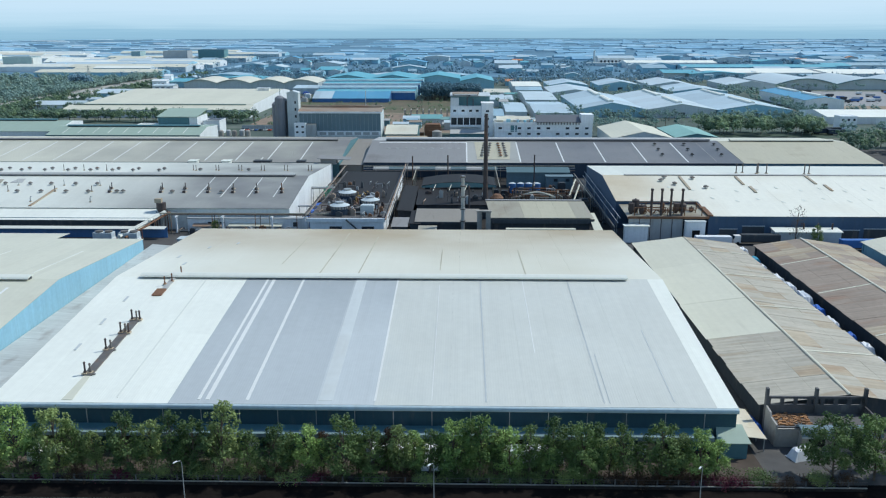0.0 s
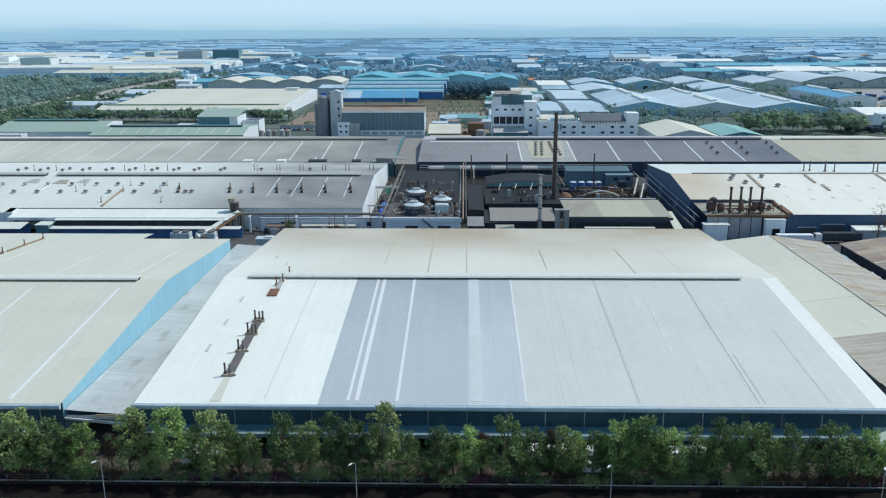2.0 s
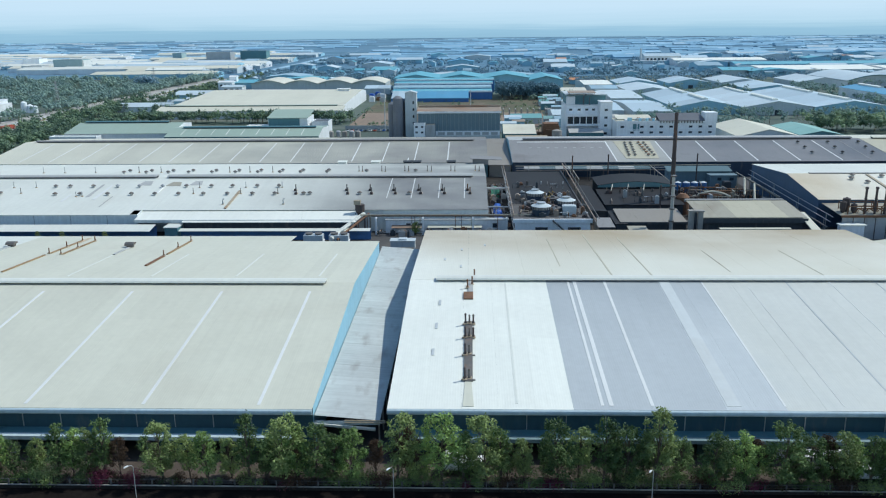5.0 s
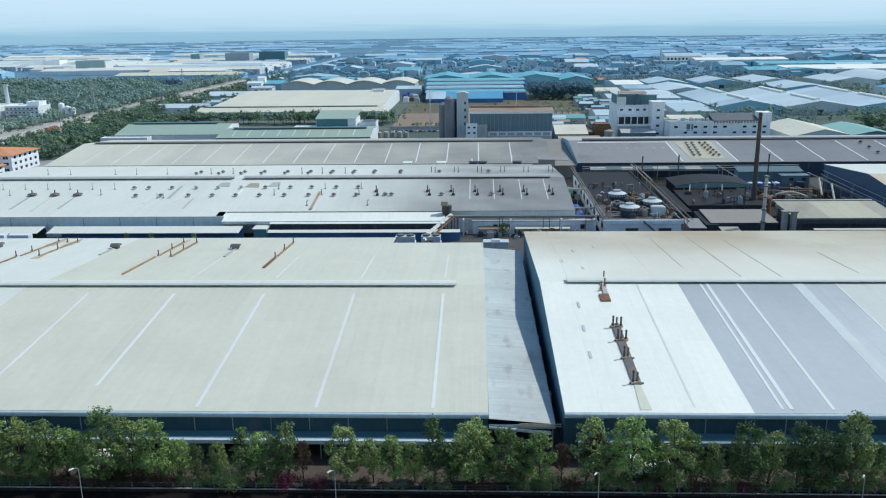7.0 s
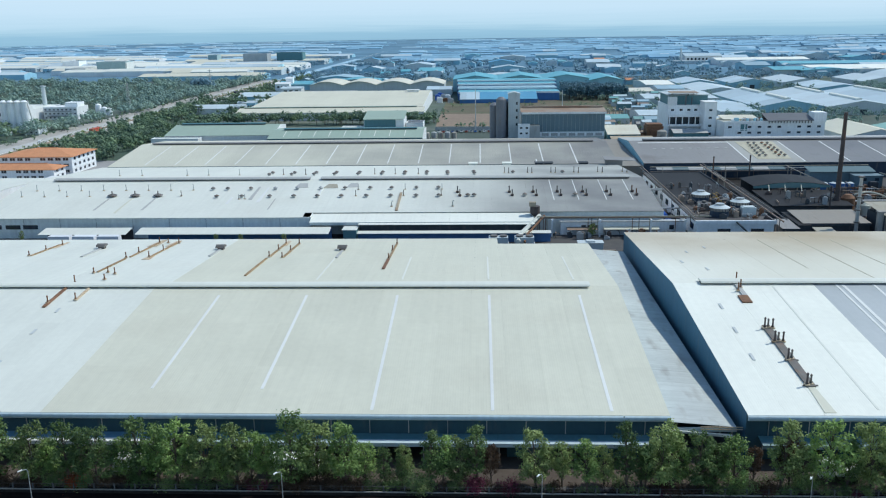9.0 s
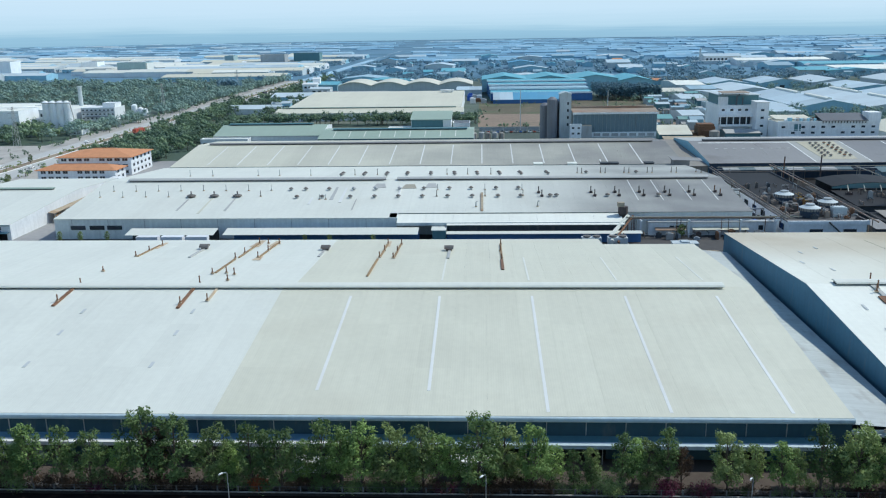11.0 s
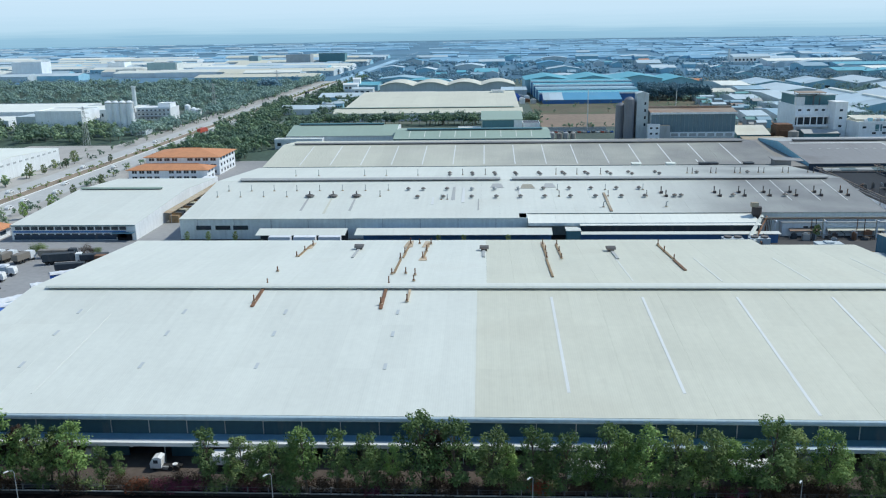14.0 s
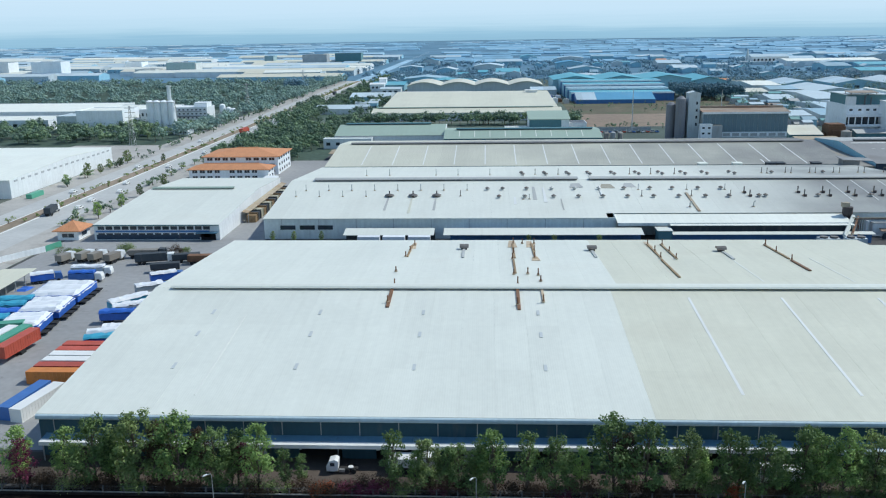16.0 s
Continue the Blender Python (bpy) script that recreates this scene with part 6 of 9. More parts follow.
def tarped_truck(x, y, L, top, side, label, turn=0.0, half=1.3):
    """A lorry whose load lies under a sagging tarpaulin."""
    root = thing("tarped_truck", (0, 0, 0), label, "truck", "tarped trucks")
    rnd = random.Random(f"{x}{y}")
    n = 9
    v, f = [], []
    w = half
    prof = [(-w, 1.3), (-w, 2.9), (-w * 0.72, 3.3), (0, 3.5), (w * 0.72, 3.3), (w, 2.9), (w, 1.3)]
    for i in range(n):
        for p, q in prof:
            v.append((-L / 2 + L * i / (n - 1), p + rnd.uniform(-0.06, 0.06), q + (rnd.uniform(-0.22, 0.1) if q > 2 else 0)))
    k = len(prof)
    for i in range(n - 1):
        f += [(i * k + j, (i + 1) * k + j, (i + 1) * k + j + 1, i * k + j + 1) for j in range(1, k - 2)]
    f += [tuple(range(1, k - 1)), tuple((n - 1) * k + j for j in range(k - 2, 0, -1))]
    part("tarpaulin", Shape().add(v, f), top, root)
    part("side_board", Shape().box(-L / 2, L / 2, -1.25, 1.25, 1.0, 2.6), side, root)
    part("chassis", Shape().box(-L / 2, L / 2 + 1.6, -0.5, 0.5, 0.6, 0.98), "rubber", root)
    part("cab", Shape().prism([(L / 2 + 0.2, 0.7), (L / 2 + 2.1, 0.7), (L / 2 + 2.15, 1.6), (L / 2 + 1.85, 2.6), (L / 2 + 0.2, 2.7)], -1.1, 1.1, "y"), "white_paint" if rnd.random() < 0.5 else "blue_paint", root)
    tyre = Shape().prism([(0.5 * math.cos(6.28318 * j / 10), 0.5 + 0.5 * math.sin(6.28318 * j / 10)) for j in range(10)], -0.15, 0.15, "y").mesh("tyre", M["rubber"])
    for wx in (-L / 2 + 1.2, -L / 2 + 2.4, L / 2 + 1.0):
        for wy in (-1.0, 1.0):
            o = part("wheel", tyre, None, root)
            o.location = (wx, wy, 0.02)
    root.matrix_basis = pose(x, y, 0.0, 0, 0, turn)
    return root


tarped_truck(-329.6, 225.4, 9, "tarp_white", "wall_pale", "covered lorry parked in the truck yard", 5)
tarped_truck(-328.6, 219.6, 7, "tarp_blue", "blue_paint", "blue-covered lorry parked in the truck yard", 5)
tarped_truck(-339.6, 218.6, 6, "tarp_white", "tarp_blue", "short load under a white tarpaulin by the carport", 30)
tarp_heap(-341.6, 212.6, 3.5, 4.5, 0.5, "tarp_blue", "blue tarpaulin spread on the yard floor")


def tarp_group(x0, x1, y0, y1, turn, label):
    """Loaded trailers standing side by side under one sagging white cover with blue skirts."""
    root = thing("covered_trailers", (0, 0, 0), label, "trailer", "covered trailers")
    rnd = random.Random(label + str(y0))
    w, d = (x1 - x0) / 2, (y1 - y0) / 2
    nx, ny = 11, 13
    v = []
    for j in range(ny):
        for i in range(nx):
            u, t = i / (nx - 1) * 2 - 1, j / (ny - 1) * 2 - 1
            rim = max(abs(u), abs(t)) > 0.95
            v.append((u * w + rnd.uniform(-0.15, 0.15), t * d + rnd.uniform(-0.12, 0.12), (2.5 if rim else 3.35 + 0.18 * math.cos(t * 9.4)) + rnd.uniform(-0.16, 0.12)))
    part("cover", Shape().add(v, [(j * nx + i, j * nx + i + 1, (j + 1) * nx + i + 1, (j + 1) * nx + i) for j in range(ny - 1) for i in range(nx - 1)]), "tarp_white", root)
    part("skirt", Shape().box(-w + 0.2, w - 0.15, -d + 0.15, d - 0.2, 0.9, 2.75), "tarp_blue", root)
    k = 0
    while -d + 0.6 + 3.3 * k < d - 2:
        y = -d + 0.6 + 3.3 * k
        part("chassis", Shape().box(-w + 0.6, w + 1.4, y, y + 2.2, 0.55, 0.9), "rubber", root)
        for wx in (-w + 1.5, w - 2.5, w - 1.2):
            part("wheel", Shape().prism([(wx + 0.5 * math.cos(0.6283 * j), 0.52 + 0.5 * math.sin(0.6283 * j)) for j in range(10)], y - 0.05, y + 0.3, "y"), "rubber", root)
        k += 1
    root.matrix_basis = pose((x0 + x1) / 2, (y0 + y1) / 2, 0.02, 0, 0, turn)


tarp_group(-333.4, -320.2, 198.2, 211.4, 4, "row of loaded trailers under one white cover")
tarp_group(-329.6, -319.2, 186.2, 197.2, 6, "trailers side by side under a white cover with blue skirts")
tarp_group(-328.6, -318.8, 175.4, 185.2, 8, "trailers under a creased white cover with blue skirts")
for x, y, a, b in ((-334.5, 196.5, "tarp_cyan", "tarp_blue"), (-334.0, 192.0, "tarp_cyan", "tarp_cyan"), (-332.5, 186.5, "tarp_blue", "tarp_blue"), (-332.8, 182.0, "tarp_cyan", "tarp_cyan")):
    tarped_truck(x, y, 8, a, b, "lorry load under a turquoise tarpaulin in a parked row", 10, 1.6)
for x, y, m, lab, turn in ((-317.4, 166.4, "red_paint", "red", 84), (-320.3, 168.6, "green_paint", "green", 84), (-323.2, 168.0, "white_paint", "white", 84), (-327.6, 175.2, "green_paint", "green", 15)):
    container(x, y, 12.2, m, f"{lab} shipping container on a trailer", turn, 1.2)
    lump("container_trailer", Shape().box(x - 1.0, x + 1.0, y - 1.0, y + 1.0, 0.05, 1.2).box(x - 1.1, x + 1.1, y - 1.6, y + 1.6, 0.9, 1.22), "rubber", "dark skeletal trailer under a container", "trailer", "container trailers")
for x, y, a, b, L, turn in ((-305.5, 219.2, "tarp_white", "tarp_blue", 7, 32), (-305.2, 208.4, "tarp_white", "wall_grey", 7, 36), (-306.0, 197.0, "tarp_white", "tarp_cyan", 10, 48), (-303.6, 192.2, "tarp_white", "tarp_white", 8, 30),
                            (-304.2, 186.6, "tarp_blue", "tarp_blue", 8, 8), (-299.4, 176.4, "tarp_white", "tarp_white", 7, 10), (-301.0, 173.4, "tarp_white", "tarp_cyan", 8, 12), (-300.6, 169.8, "tarp_cyan", "tarp_blue", 7, 18)):
    tarped_truck(x, y, L, a, b, "tarped lorry parked beside the long warehouse", turn, 1.45)
for y, m, lab in ((166.4, "red_paint", "red"), (163.3, "red_paint", "red"), (160.6, "white_paint", "white"), (157.6, "white_paint", "white"), (154.6, "red_paint", "red"), (151.6, "orange_paint", "orange")):
    container(-301.0, y, 12.2, m, f"{lab} shipping container in a row beside the warehouse", 0)
container(-301.8, 140.6, 12.2, "blue_paint", "blue shipping container beside the warehouse", 83)
container(-298.9, 139.8, 12.2, "white_paint", "white shipping container beside the warehouse", 80)
for x, y, L in ((-343.6, 238.4, 4), (-338.6, 240.6, 4), (-334.6, 240.2, 4), (-329.0, 239.4, 5)):
    lorry(x, y, L, 2.9, "roof_drab", "wall_white", "drab canvas-covered truck parked under small trees", 75)
lorry(-316.6, 238.4, 9, 3.2, "wall_dark", "white_paint", "long dark tarped lorry crossing the yard", 16)
lorry(-321.5, 245.0, 9, 2.6, "roof_drab", "wall_dark", "drab canvas-covered truck parked near the office hall", 4)
for x, y in ((-306.5, 240.2), (-309.0, 229.8)):
    lorry(x, y, 8, 2.6, "wall_dark", None, "low dark trailer parked by the warehouse corner", 14)
lorry(-300.5, 238, 9, 2.8, "rust", None, "brown trailer beside the long warehouse", 4)
lorry(-383.2, 308, 9, 3.2, "wall_dark", "white_paint", "dark lorry driving on the highway", 100)
lorry(-381, 565, 12, 3.6, "red_paint", "red_paint", "red lorry on the highway", 88)
lorry(-378, 900, 10, 3.6, "wall_dark", "white_paint", "dark lorry far down the highway", 88)
for x, y in ((-377, 318), (-379, 333), (-375, 352), (-381, 372), (-396, 352), (-395, 420), (-379, 420), (-377, 470), (-396, 520)):
    c = thing("car", (x, y, 0), "small white car on the highway", "car", "highway cars")
    part("body", Shape().prism([(y - 2.1, 0.3), (y + 2.1, 0.3), (y + 2.1, 0.85), (y + 1.2, 0.95), (y + 0.7, 1.45), (y - 1.2, 1.45), (y - 1.8, 0.95), (y - 2.1, 0.9)], x - 0.85, x + 0.85), "white_paint", c)
    part("window_band", Shape().box(x - 0.87, x + 0.87, y - 1.2, y + 0.75, 0.98, 1.3), "glass_dark", c)
    for dx in (-0.8, 0.8):
        for dy in (-1.3, 1.3):
            part("wheel", Shape().prism([(y + dy + 0.32 * math.cos(6.28318 * k / 10), 0.34 + 0.32 * math.sin(6.28318 * k / 10)) for k in range(10)], x + dx - 0.1, x + dx + 0.1), "rubber", c)


# ---- the industrial park behind ----
hall("green_hall", "long green-roofed hall behind the factory", (-306, -241), (492, 515, 530), (6.6, 10.6, 9), [(-306, -241, "roof_green")], [(-306, -241, "roof_green")],
     ("wall_white", "wall_white", "wall_white", "wall_white"), step=10, vents=[(-302, -250)], vent=(1.5, 1.0), vent_mat="wall_teal", group="green-roofed halls")
hall("green_hall", "lower green-roofed hall with pale strips", (-240.8, -151), (478, 494, 516), (6.2, 9.4, 8), [(-240.8, -151, "roof_green")], [(-240.8, -151, "roof_green")],
     ("wall_teal", "wall_white", "wall_white", "wall_white"), step=8, vents=[(-234, -155)], vent=(1.4, 1.0), vent_mat="wall_teal", group="green-roofed halls",
     strips=[(-232 + 8.8 * i, 0.4, "roof_soft", 481, 492) for i in range(9)])
tb = block("office_tower", "green-roofed plant house with a white side", "plant house", -190.3, -165.5, 522, 544, 12, "wall_white", 0, 0, "roof_green", "", 0)
part("roof_slope", Shape().slab([(-190.8, 521, 12.3), (-165, 521, 12.3), (-165, 545, 15.3), (-190.8, 545, 15.3)], 0.2), "roof_green", tb)
part("clerestory", Shape().box(-190, -170.5, 521.8, 521.95, 6.8, 11.8), "wall_teal", tb)
part("plinth", Shape().box(-190.3, -165.5, 521.7, 521.94, 5.4, 6.6), "wall_bright", tb)
block("plant_annex", "small grey annex with ducts beside the plant house", "annex", -164.5, -154, 530, 545, 8.5, "wall_white", 1, 3, "roof_dark")
block("plant_annex", "low white annex at the plant house's foot", "annex", -205, -191, 524, 534, 6.5, "wall_white", 1, 4, "roof_pale")
block("plant_annex", "low white annex with small windows at the green hall's end", "annex", -311, -283, 484, 491, 5.5, "wall_white", 1, 5, "roof_pale")
for i in range(5):
    lump("wrapped_coil", Shape().cyl(-151 + 4.2 * i, 522 + (i % 2) * 2, 0.02, 3.4, 1.7, 12).cyl(-151 + 4.2 * i, 522 + (i % 2) * 2, 3.4, 4.0, 1.7, 12, 0.6), "wall_grey" if i % 2 else "concrete", "grey round tank behind the green hall", "tank", "small tanks")
hall("pale_hall", "low front bay of a huge pale sage-roofed hall", (-303, -160), (632, 646, 649.5), (6, 8.4, 8.0), [(-303, -160, "roof_lime")], [(-303, -160, "roof_lime")], ("wall_white", "wall_white", "wall_white", "wall_white"),
     step=16, vents=[(-299, -166)], vent=(1.2, 0.8), vent_mat="roof_green", group="pale halls")
hall("pale_hall", "huge pale sage-roofed hall with a wide slope", (-297, -162), (650, 768, 795), (8.2, 12, 9), [(-297, -162, "roof_lime")], [(-297, -162, "roof_lime")], ("wall_white", "wall_white", "wall_white", "wall_white"), step=16, group="pale halls")
part("roof_box", Shape().box(-182, -172, 752, 758, 11.4, 13.4).box(-183, -171, 751.4, 758.6, 13.4, 13.7), "wall_white", thing("roof_house", (-177, 755, 11.4), "small white fan house on the pale roof", "fan house"))
hall("side_hall", "turquoise-grey hall beside the pale one", (-344, -306), (786, 808, 830), (6.4, 9, 7), [(-344, -306, "roof_frost")], [(-344, -306, "roof_frost")], ("wall_sky", "wall_pale", "wall_pale", "wall_pale"), step=14)
hall("side_hall", "long grey shed behind the pale hall", (-300, -236), (806, 816, 826), (7, 9, 7), [(-300, -236, "roof_grey")], [(-300, -236, "roof_grey")], ("wall_pale",) * 4, step=14)
hall("side_hall", "low white-roofed hall near the tree row", (-357, -322), (688, 702, 716), (4.5, 6.8, 4.5), [(-357, -322, "roof_frost")], [(-357, -322, "roof_frost")], ("wall_white",) * 4, step=14)
for x, y, w, d, h, m in ((-318, 700, 9, 8, 5.5, "wall_white"), (-312, 716, 7, 9, 7, "wall_sky"), (-326, 742, 10, 8, 4.5, "wall_white"), (-316, 760, 8, 8, 5, "wall_pale"), (-338, 950, 16, 14, 8, "wall_bright"), (-333, 962, 8, 8, 13, "wall_bright"), (-318, 905, 22, 16, 6, "wall_white")):
    hb = thing("small_house", (x, y, 0), "small pale house among trees beside the halls", "house", "small houses")
    part("wall", Shape().box(x - w / 2, x + w / 2, y - d / 2, y + d / 2, 0, h), m, hb)
    part("roof", Shape().prism([(y - d / 2 - 0.5, h), (y, h + 1.6), (y + d / 2 + 0.5, h)], x - w / 2 - 0.5, x + w / 2 + 0.5), "roof_frost" if h < 8 else "wall_white", hb)
    for i in range(3):
        part("window", Shape().box(x - w * 0.36 + w * 0.27 * i, x - w * 0.2 + w * 0.27 * i, y - d / 2 - 0.06, y - d / 2 + 0.02, h * 0.45, h * 0.7), "glass_dark", hb)


def vault(a, b, z0, rise, n=9, thick=0.0):
    """Outline of a shallow vaulted roof between a and b."""
    up = [(a + (b - a) * i / (n - 1), z0 + rise * math.sin(math.pi * i / (n - 1))) for i in range(n)]
    return up + [(x, z - thick) for x, z in up[::-1]] if thick else up


wv = thing("wave_roofed_hall", (-230, 945, 0), "long hall with a row of cream vaulted bays", "hall")
for i in range(4):
    a = -302 + 36.5 * i
    part("gable_bay", Shape().prism([(a, 0), (a + 36.4, 0)] + vault(a, a + 36.4, 7.2, 3.9)[::-1], 918, 975, "y"), "wall_pale", wv)
    part("roof_vault", Shape().prism(vault(a - 0.3, a + 36.6, 7.7, 3.9, 9, 0.35), 915, 977, "y"), "roof_cream", wv)
# blue halls
hall("blue_hall", "royal-blue shed with white and blue roof sheets", (-136, -66), (765, 786, 790), (3.6, 8.6, 8), [(-136, -118, "roof_ice"), (-118, -66, "roof_blue")], [(-136, -66, "roof_blue")], ("wall_royal",) * 4, step=7, group="blue halls")
for i, (y, x0, x1) in enumerate(((792, -138, -44), (820, -139, -44), (848, -140, -42), (876, -141, -40))):
    bh = hall("blue_hall", "long turquoise-roofed hall in a stepped row", (x0, x1), (y, y + 26, y + 27.6), (8.0 + 1.9 * i, 8.1 + 1.9 * i, 7.6 + 1.9 * i), [(x0, x1, "roof_cyan" if i != 1 else "roof_sky")], [(x0, x1, "roof_cyan")], ("wall_royal", "wall_pale", "wall_sky", "wall_sky"), step=20, group="blue halls")
    part("fascia", Shape().box(x0, x1, y - 0.5, y - 0.05, 6.75 + 1.9 * i, 8.25 + 1.9 * i), "wall_bright", bh)
bw = thing("wave_roofed_hall", (-50, 940, 0), "turquoise hall with four gabled bays", "hall")
for i in range(4):
    a, b = -146 + 48 * i, -98.2 + 48 * i - (12 if i == 3 else 0)
    z = 12.8 if i < 3 else 10.4
    part("gable_bay", Shape().prism([(a, 0), (b, 0), (b, z), ((a + b) / 2, z + 3.8), (a, z)], 908, 978, "y"), "wall_sky", bw)
    part("roof_slope", Shape().prism([(a - 0.3, z - 0.05), ((a + b) / 2, z + 3.85), (b + 0.2, z - 0.05), (b + 0.2, z + 0.3), ((a + b) / 2, z + 4.3), (a - 0.3, z + 0.3)], 905, 979, "y"), "roof_cyan", bw)
hall("side_hall", "small pale hall at the end of the blue halls", (-172, -146), (860, 880, 900), (6, 8, 6), [(-172, -146, "roof_ice")], [(-172, -146, "roof_ice")], ("wall_pale",) * 4, step=13)
for i, (x, y) in enumerate(((-156, 830), (-151, 812), (-160, 800), (-152, 786), (-147, 770), (-157, 772), (-160, 850))):
    lump("stacked_goods", Shape().box(x, x + 5, y, y + 6, 0.0, 2.4 + i % 3).box(x + 0.6, x + 4, y + 1, y + 5, 2.4 + i % 3, 3.2 + i % 3), ("wall_grey", "wall_white", "tarp_blue", "rust")[i % 4], "stacked goods in the yard beside the blue halls", "goods", "yard goods")
sheet("field", "brown_field", -149, -60, 586, 672, 0.05, "bare brown field with dry grass", "field")
sheet("lawn", "dry_grass", -149, 12, 672, 790, 0.055, "rough green-brown grass", "grass")
sheet("yard_3", "brown_field", -59.8, -8, 540, 671.8, 0.05, "bare brown ground with building rubble", "yard")
fw2 = thing("field_wall", (-110, 566, 0), "long low grey wall at the field's edge", "wall")
for a, b in bays(-148, -108, 8):
    part("wall_panel", Shape().box(a, b - 0.3, 562, 562.3, 0.02, 2.4), "wall_grey", fw2)
for i in range(9):
    lump("concrete_frame", Shape().box(-44 + 4.6 * i, -43.4 + 4.6 * i, 640, 640.6, 0.02, 5.2).box(-44 + 4.6 * i, -43.4 + 4.6 * i, 652, 652.6, 0.02, 5.2).box(-44 + 4.6 * i, -43.4 + 4.6 * i, 640.6, 652, 4.7, 5.2), "concrete", "bare concrete frame standing on open ground", "concrete frame", "concrete frames")
for i in range(14):
    x = -146 + 3.0 * i
    c = thing("parked_car", (x, 552, 0), "small parked car by the field wall", "car", "cars by the wall")
    part("body", Shape().box(x, x + 1.8, 550, 554.2, 0.3, 0.95), ("white_paint", "red_paint", "wall_grey", "blue_paint", "wall_dark")[i % 5], c)
    part("cabin", Shape().prism([(550.9, 0.95), (553.6, 0.95), (553, 1.5), (551.4, 1.5)], x + 0.15, x + 1.65), "glass_dark", c)
    for dx in (0.1, 1.5):
        for dy in (550.8, 553.3):
            part("wheel", Shape().prism([(dy + 0.33 * math.cos(0.6283 * k), 0.37 + 0.33 * math.sin(0.6283 * k)) for k in range(10)], x + dx, x + dx + 0.2), "rubber", c)
# silo hall
sh = thing("silo_hall", (-70, 492, 0), "tall blue-grey hall with brown roof edge and white plinth", "hall")
part("wall", Shape().box(-94.2, -47, 484.6, 506, 0, 19), "wall_pale", sh)
for a, b in bays(-94.1, -47.1, 2.4):
    part("cladding", Shape().box(a, b - 0.12, 484.45, 484.58, 8.2, 18.8), "wall_slate", sh)
part("roof", Shape().prism([(483.8, 18.9), (495, 20.3), (507, 18.9), (507, 19.3), (495, 20.8), (483.8, 19.3)], -94.8, -46.3), "roof_rust_plum", sh)
part("eave", Shape().box(-94.8, -46.3, 483.5, 483.8, 18.2, 19.2), "wall_bright", sh)
part("ridge_vent", Shape().box(-94, -47, 494.2, 495.8, 20.8, 21.8), "roof_rust_plum", sh)
part("plinth", Shape().box(-84, -47.2, 484.2, 484.44, 5.4, 8.0), "wall_bright", sh)
for a, b in bays(-83, -47.5, 5):
    part("plinth_bay", Shape().box(a + 0.4, b - 0.9, 484.05, 484.18, 5.8, 7.4), "wall_grey", sh)
block("stair_block", "small white block with round windows before the hall", "block", -96.4, -90, 480, 484.4, 12.4, "wall_bright", 4, 2, "roof_grey")
block("stair_block", "grey door bay beside the white stair block", "block", -89.8, -84.2, 480.4, 484.4, 12.2, "wall_grey", 0, 0, "roof_rust", "", 0)
st = thing("silo_tower", (-100, 492, 0), "tall pale concrete tower beside dark round silos", "tower")
part("tower", Shape().box(-101.8, -95.2, 489, 496, 0, 29.2).prism([(-102.1, 29.2), (-94.9, 29.2), (-94.9, 29.5), (-98.5, 30.6), (-102.1, 29.5)], 488.7, 496.3, "y"), "wall_pale", st)
for i, (x, y) in enumerate(((-106.0, 489), (-104.6, 495), (-109.6, 497))):
    part("silo", Shape().cyl(x, y, 0, 26.5 - 2 * i, 2.9, 16).cyl(x, y, 26.5 - 2 * i, 27.8 - 2 * i, 2.9, 16, 1.2), "silo_grey", st)
me = Shape().box(-0.5, 0.5, -0.05, 0.05, -0.8, 0.8).mesh("window", M["glass_dark"])
for z in (12, 16, 20, 24):
    piece("window", me, st, (-97.0, 488.95, z))
lump("pole", Shape().cyl(-121, 560, 0, 27, 0.35, 8, 0.22), "lamp_grey", "tall grey flagpole in the field", "pole", "tall poles")
lump("pole", Shape().cyl(-64, 560, 0, 26, 0.3, 8, 0.2), "lamp_grey", "tall grey flagpole behind the hall", "pole", "tall poles")
hall("cream_shed", "low cream-roofed shed beside the tall hall", (-45, -26), (486, 502, 512), (6, 9.8, 8), [(-45, -26, "roof_cream")], [(-45, -26, "roof_cream")], ("wall_teal",) * 4, step=8)
lump("rust_roof", Shape().slab([(-44, 476, 4.4), (-20, 476, 4.4), (-20, 484, 5.4), (-44, 484, 5.4)], 0.2).box(-43.5, -20.5, 477, 483.5, 0, 4.3), "roof_rust", "low rust-pink roof beside the cream shed", "shed")
lump("scrap_tower", Shape().box(-22, -12.5, 490, 500, 0, 10).box(-21.5, -13, 490.5, 499.5, 10, 11.2).box(-20, -14, 489, 490, 0, 8).box(-25, -22.5, 492, 497, 0, 6), "rust", "rust-brown plant frame among sheds", "plant")
lump("water_tank", Shape().cyl(-14.5, 484, 0, 8.0, 2.8, 16).cyl(-14.5, 484, 8.0, 8.8, 2.8, 16, .6), "concrete", "round concrete water tank", "tank")
for x0, x1, y0, y1, z, m in ((-36, -14, 590, 612, 5, "roof_teal"), (-6, 10, 600, 640, 6, "roof_frost"), (14, 30, 596, 650, 6.5, "roof_sky"), (32, 48, 620, 700, 7, "roof_ice"), (22, 44, 726, 776, 7, "roof_frost"), (20, 46, 806, 850, 7, "roof_cream"),
                             (52, 80, 606, 700, 7.5, "roof_ice"), (53, 80, 712, 808, 8, "roof_frost"), (52, 78, 822, 866, 8, "roof_sky"), (52, 82, 880, 955, 8, "roof_white")):
    hall("low_shed", "low blue-grey shed among trees", (x0, x1), (y0, (y0 + y1) / 2, y1), (z - 1, z + 1.0, z - 1), [(x0, x1, m)], [(x0, x1, m)], ("wall_pale",) * 4, step=14, group="low sheds")
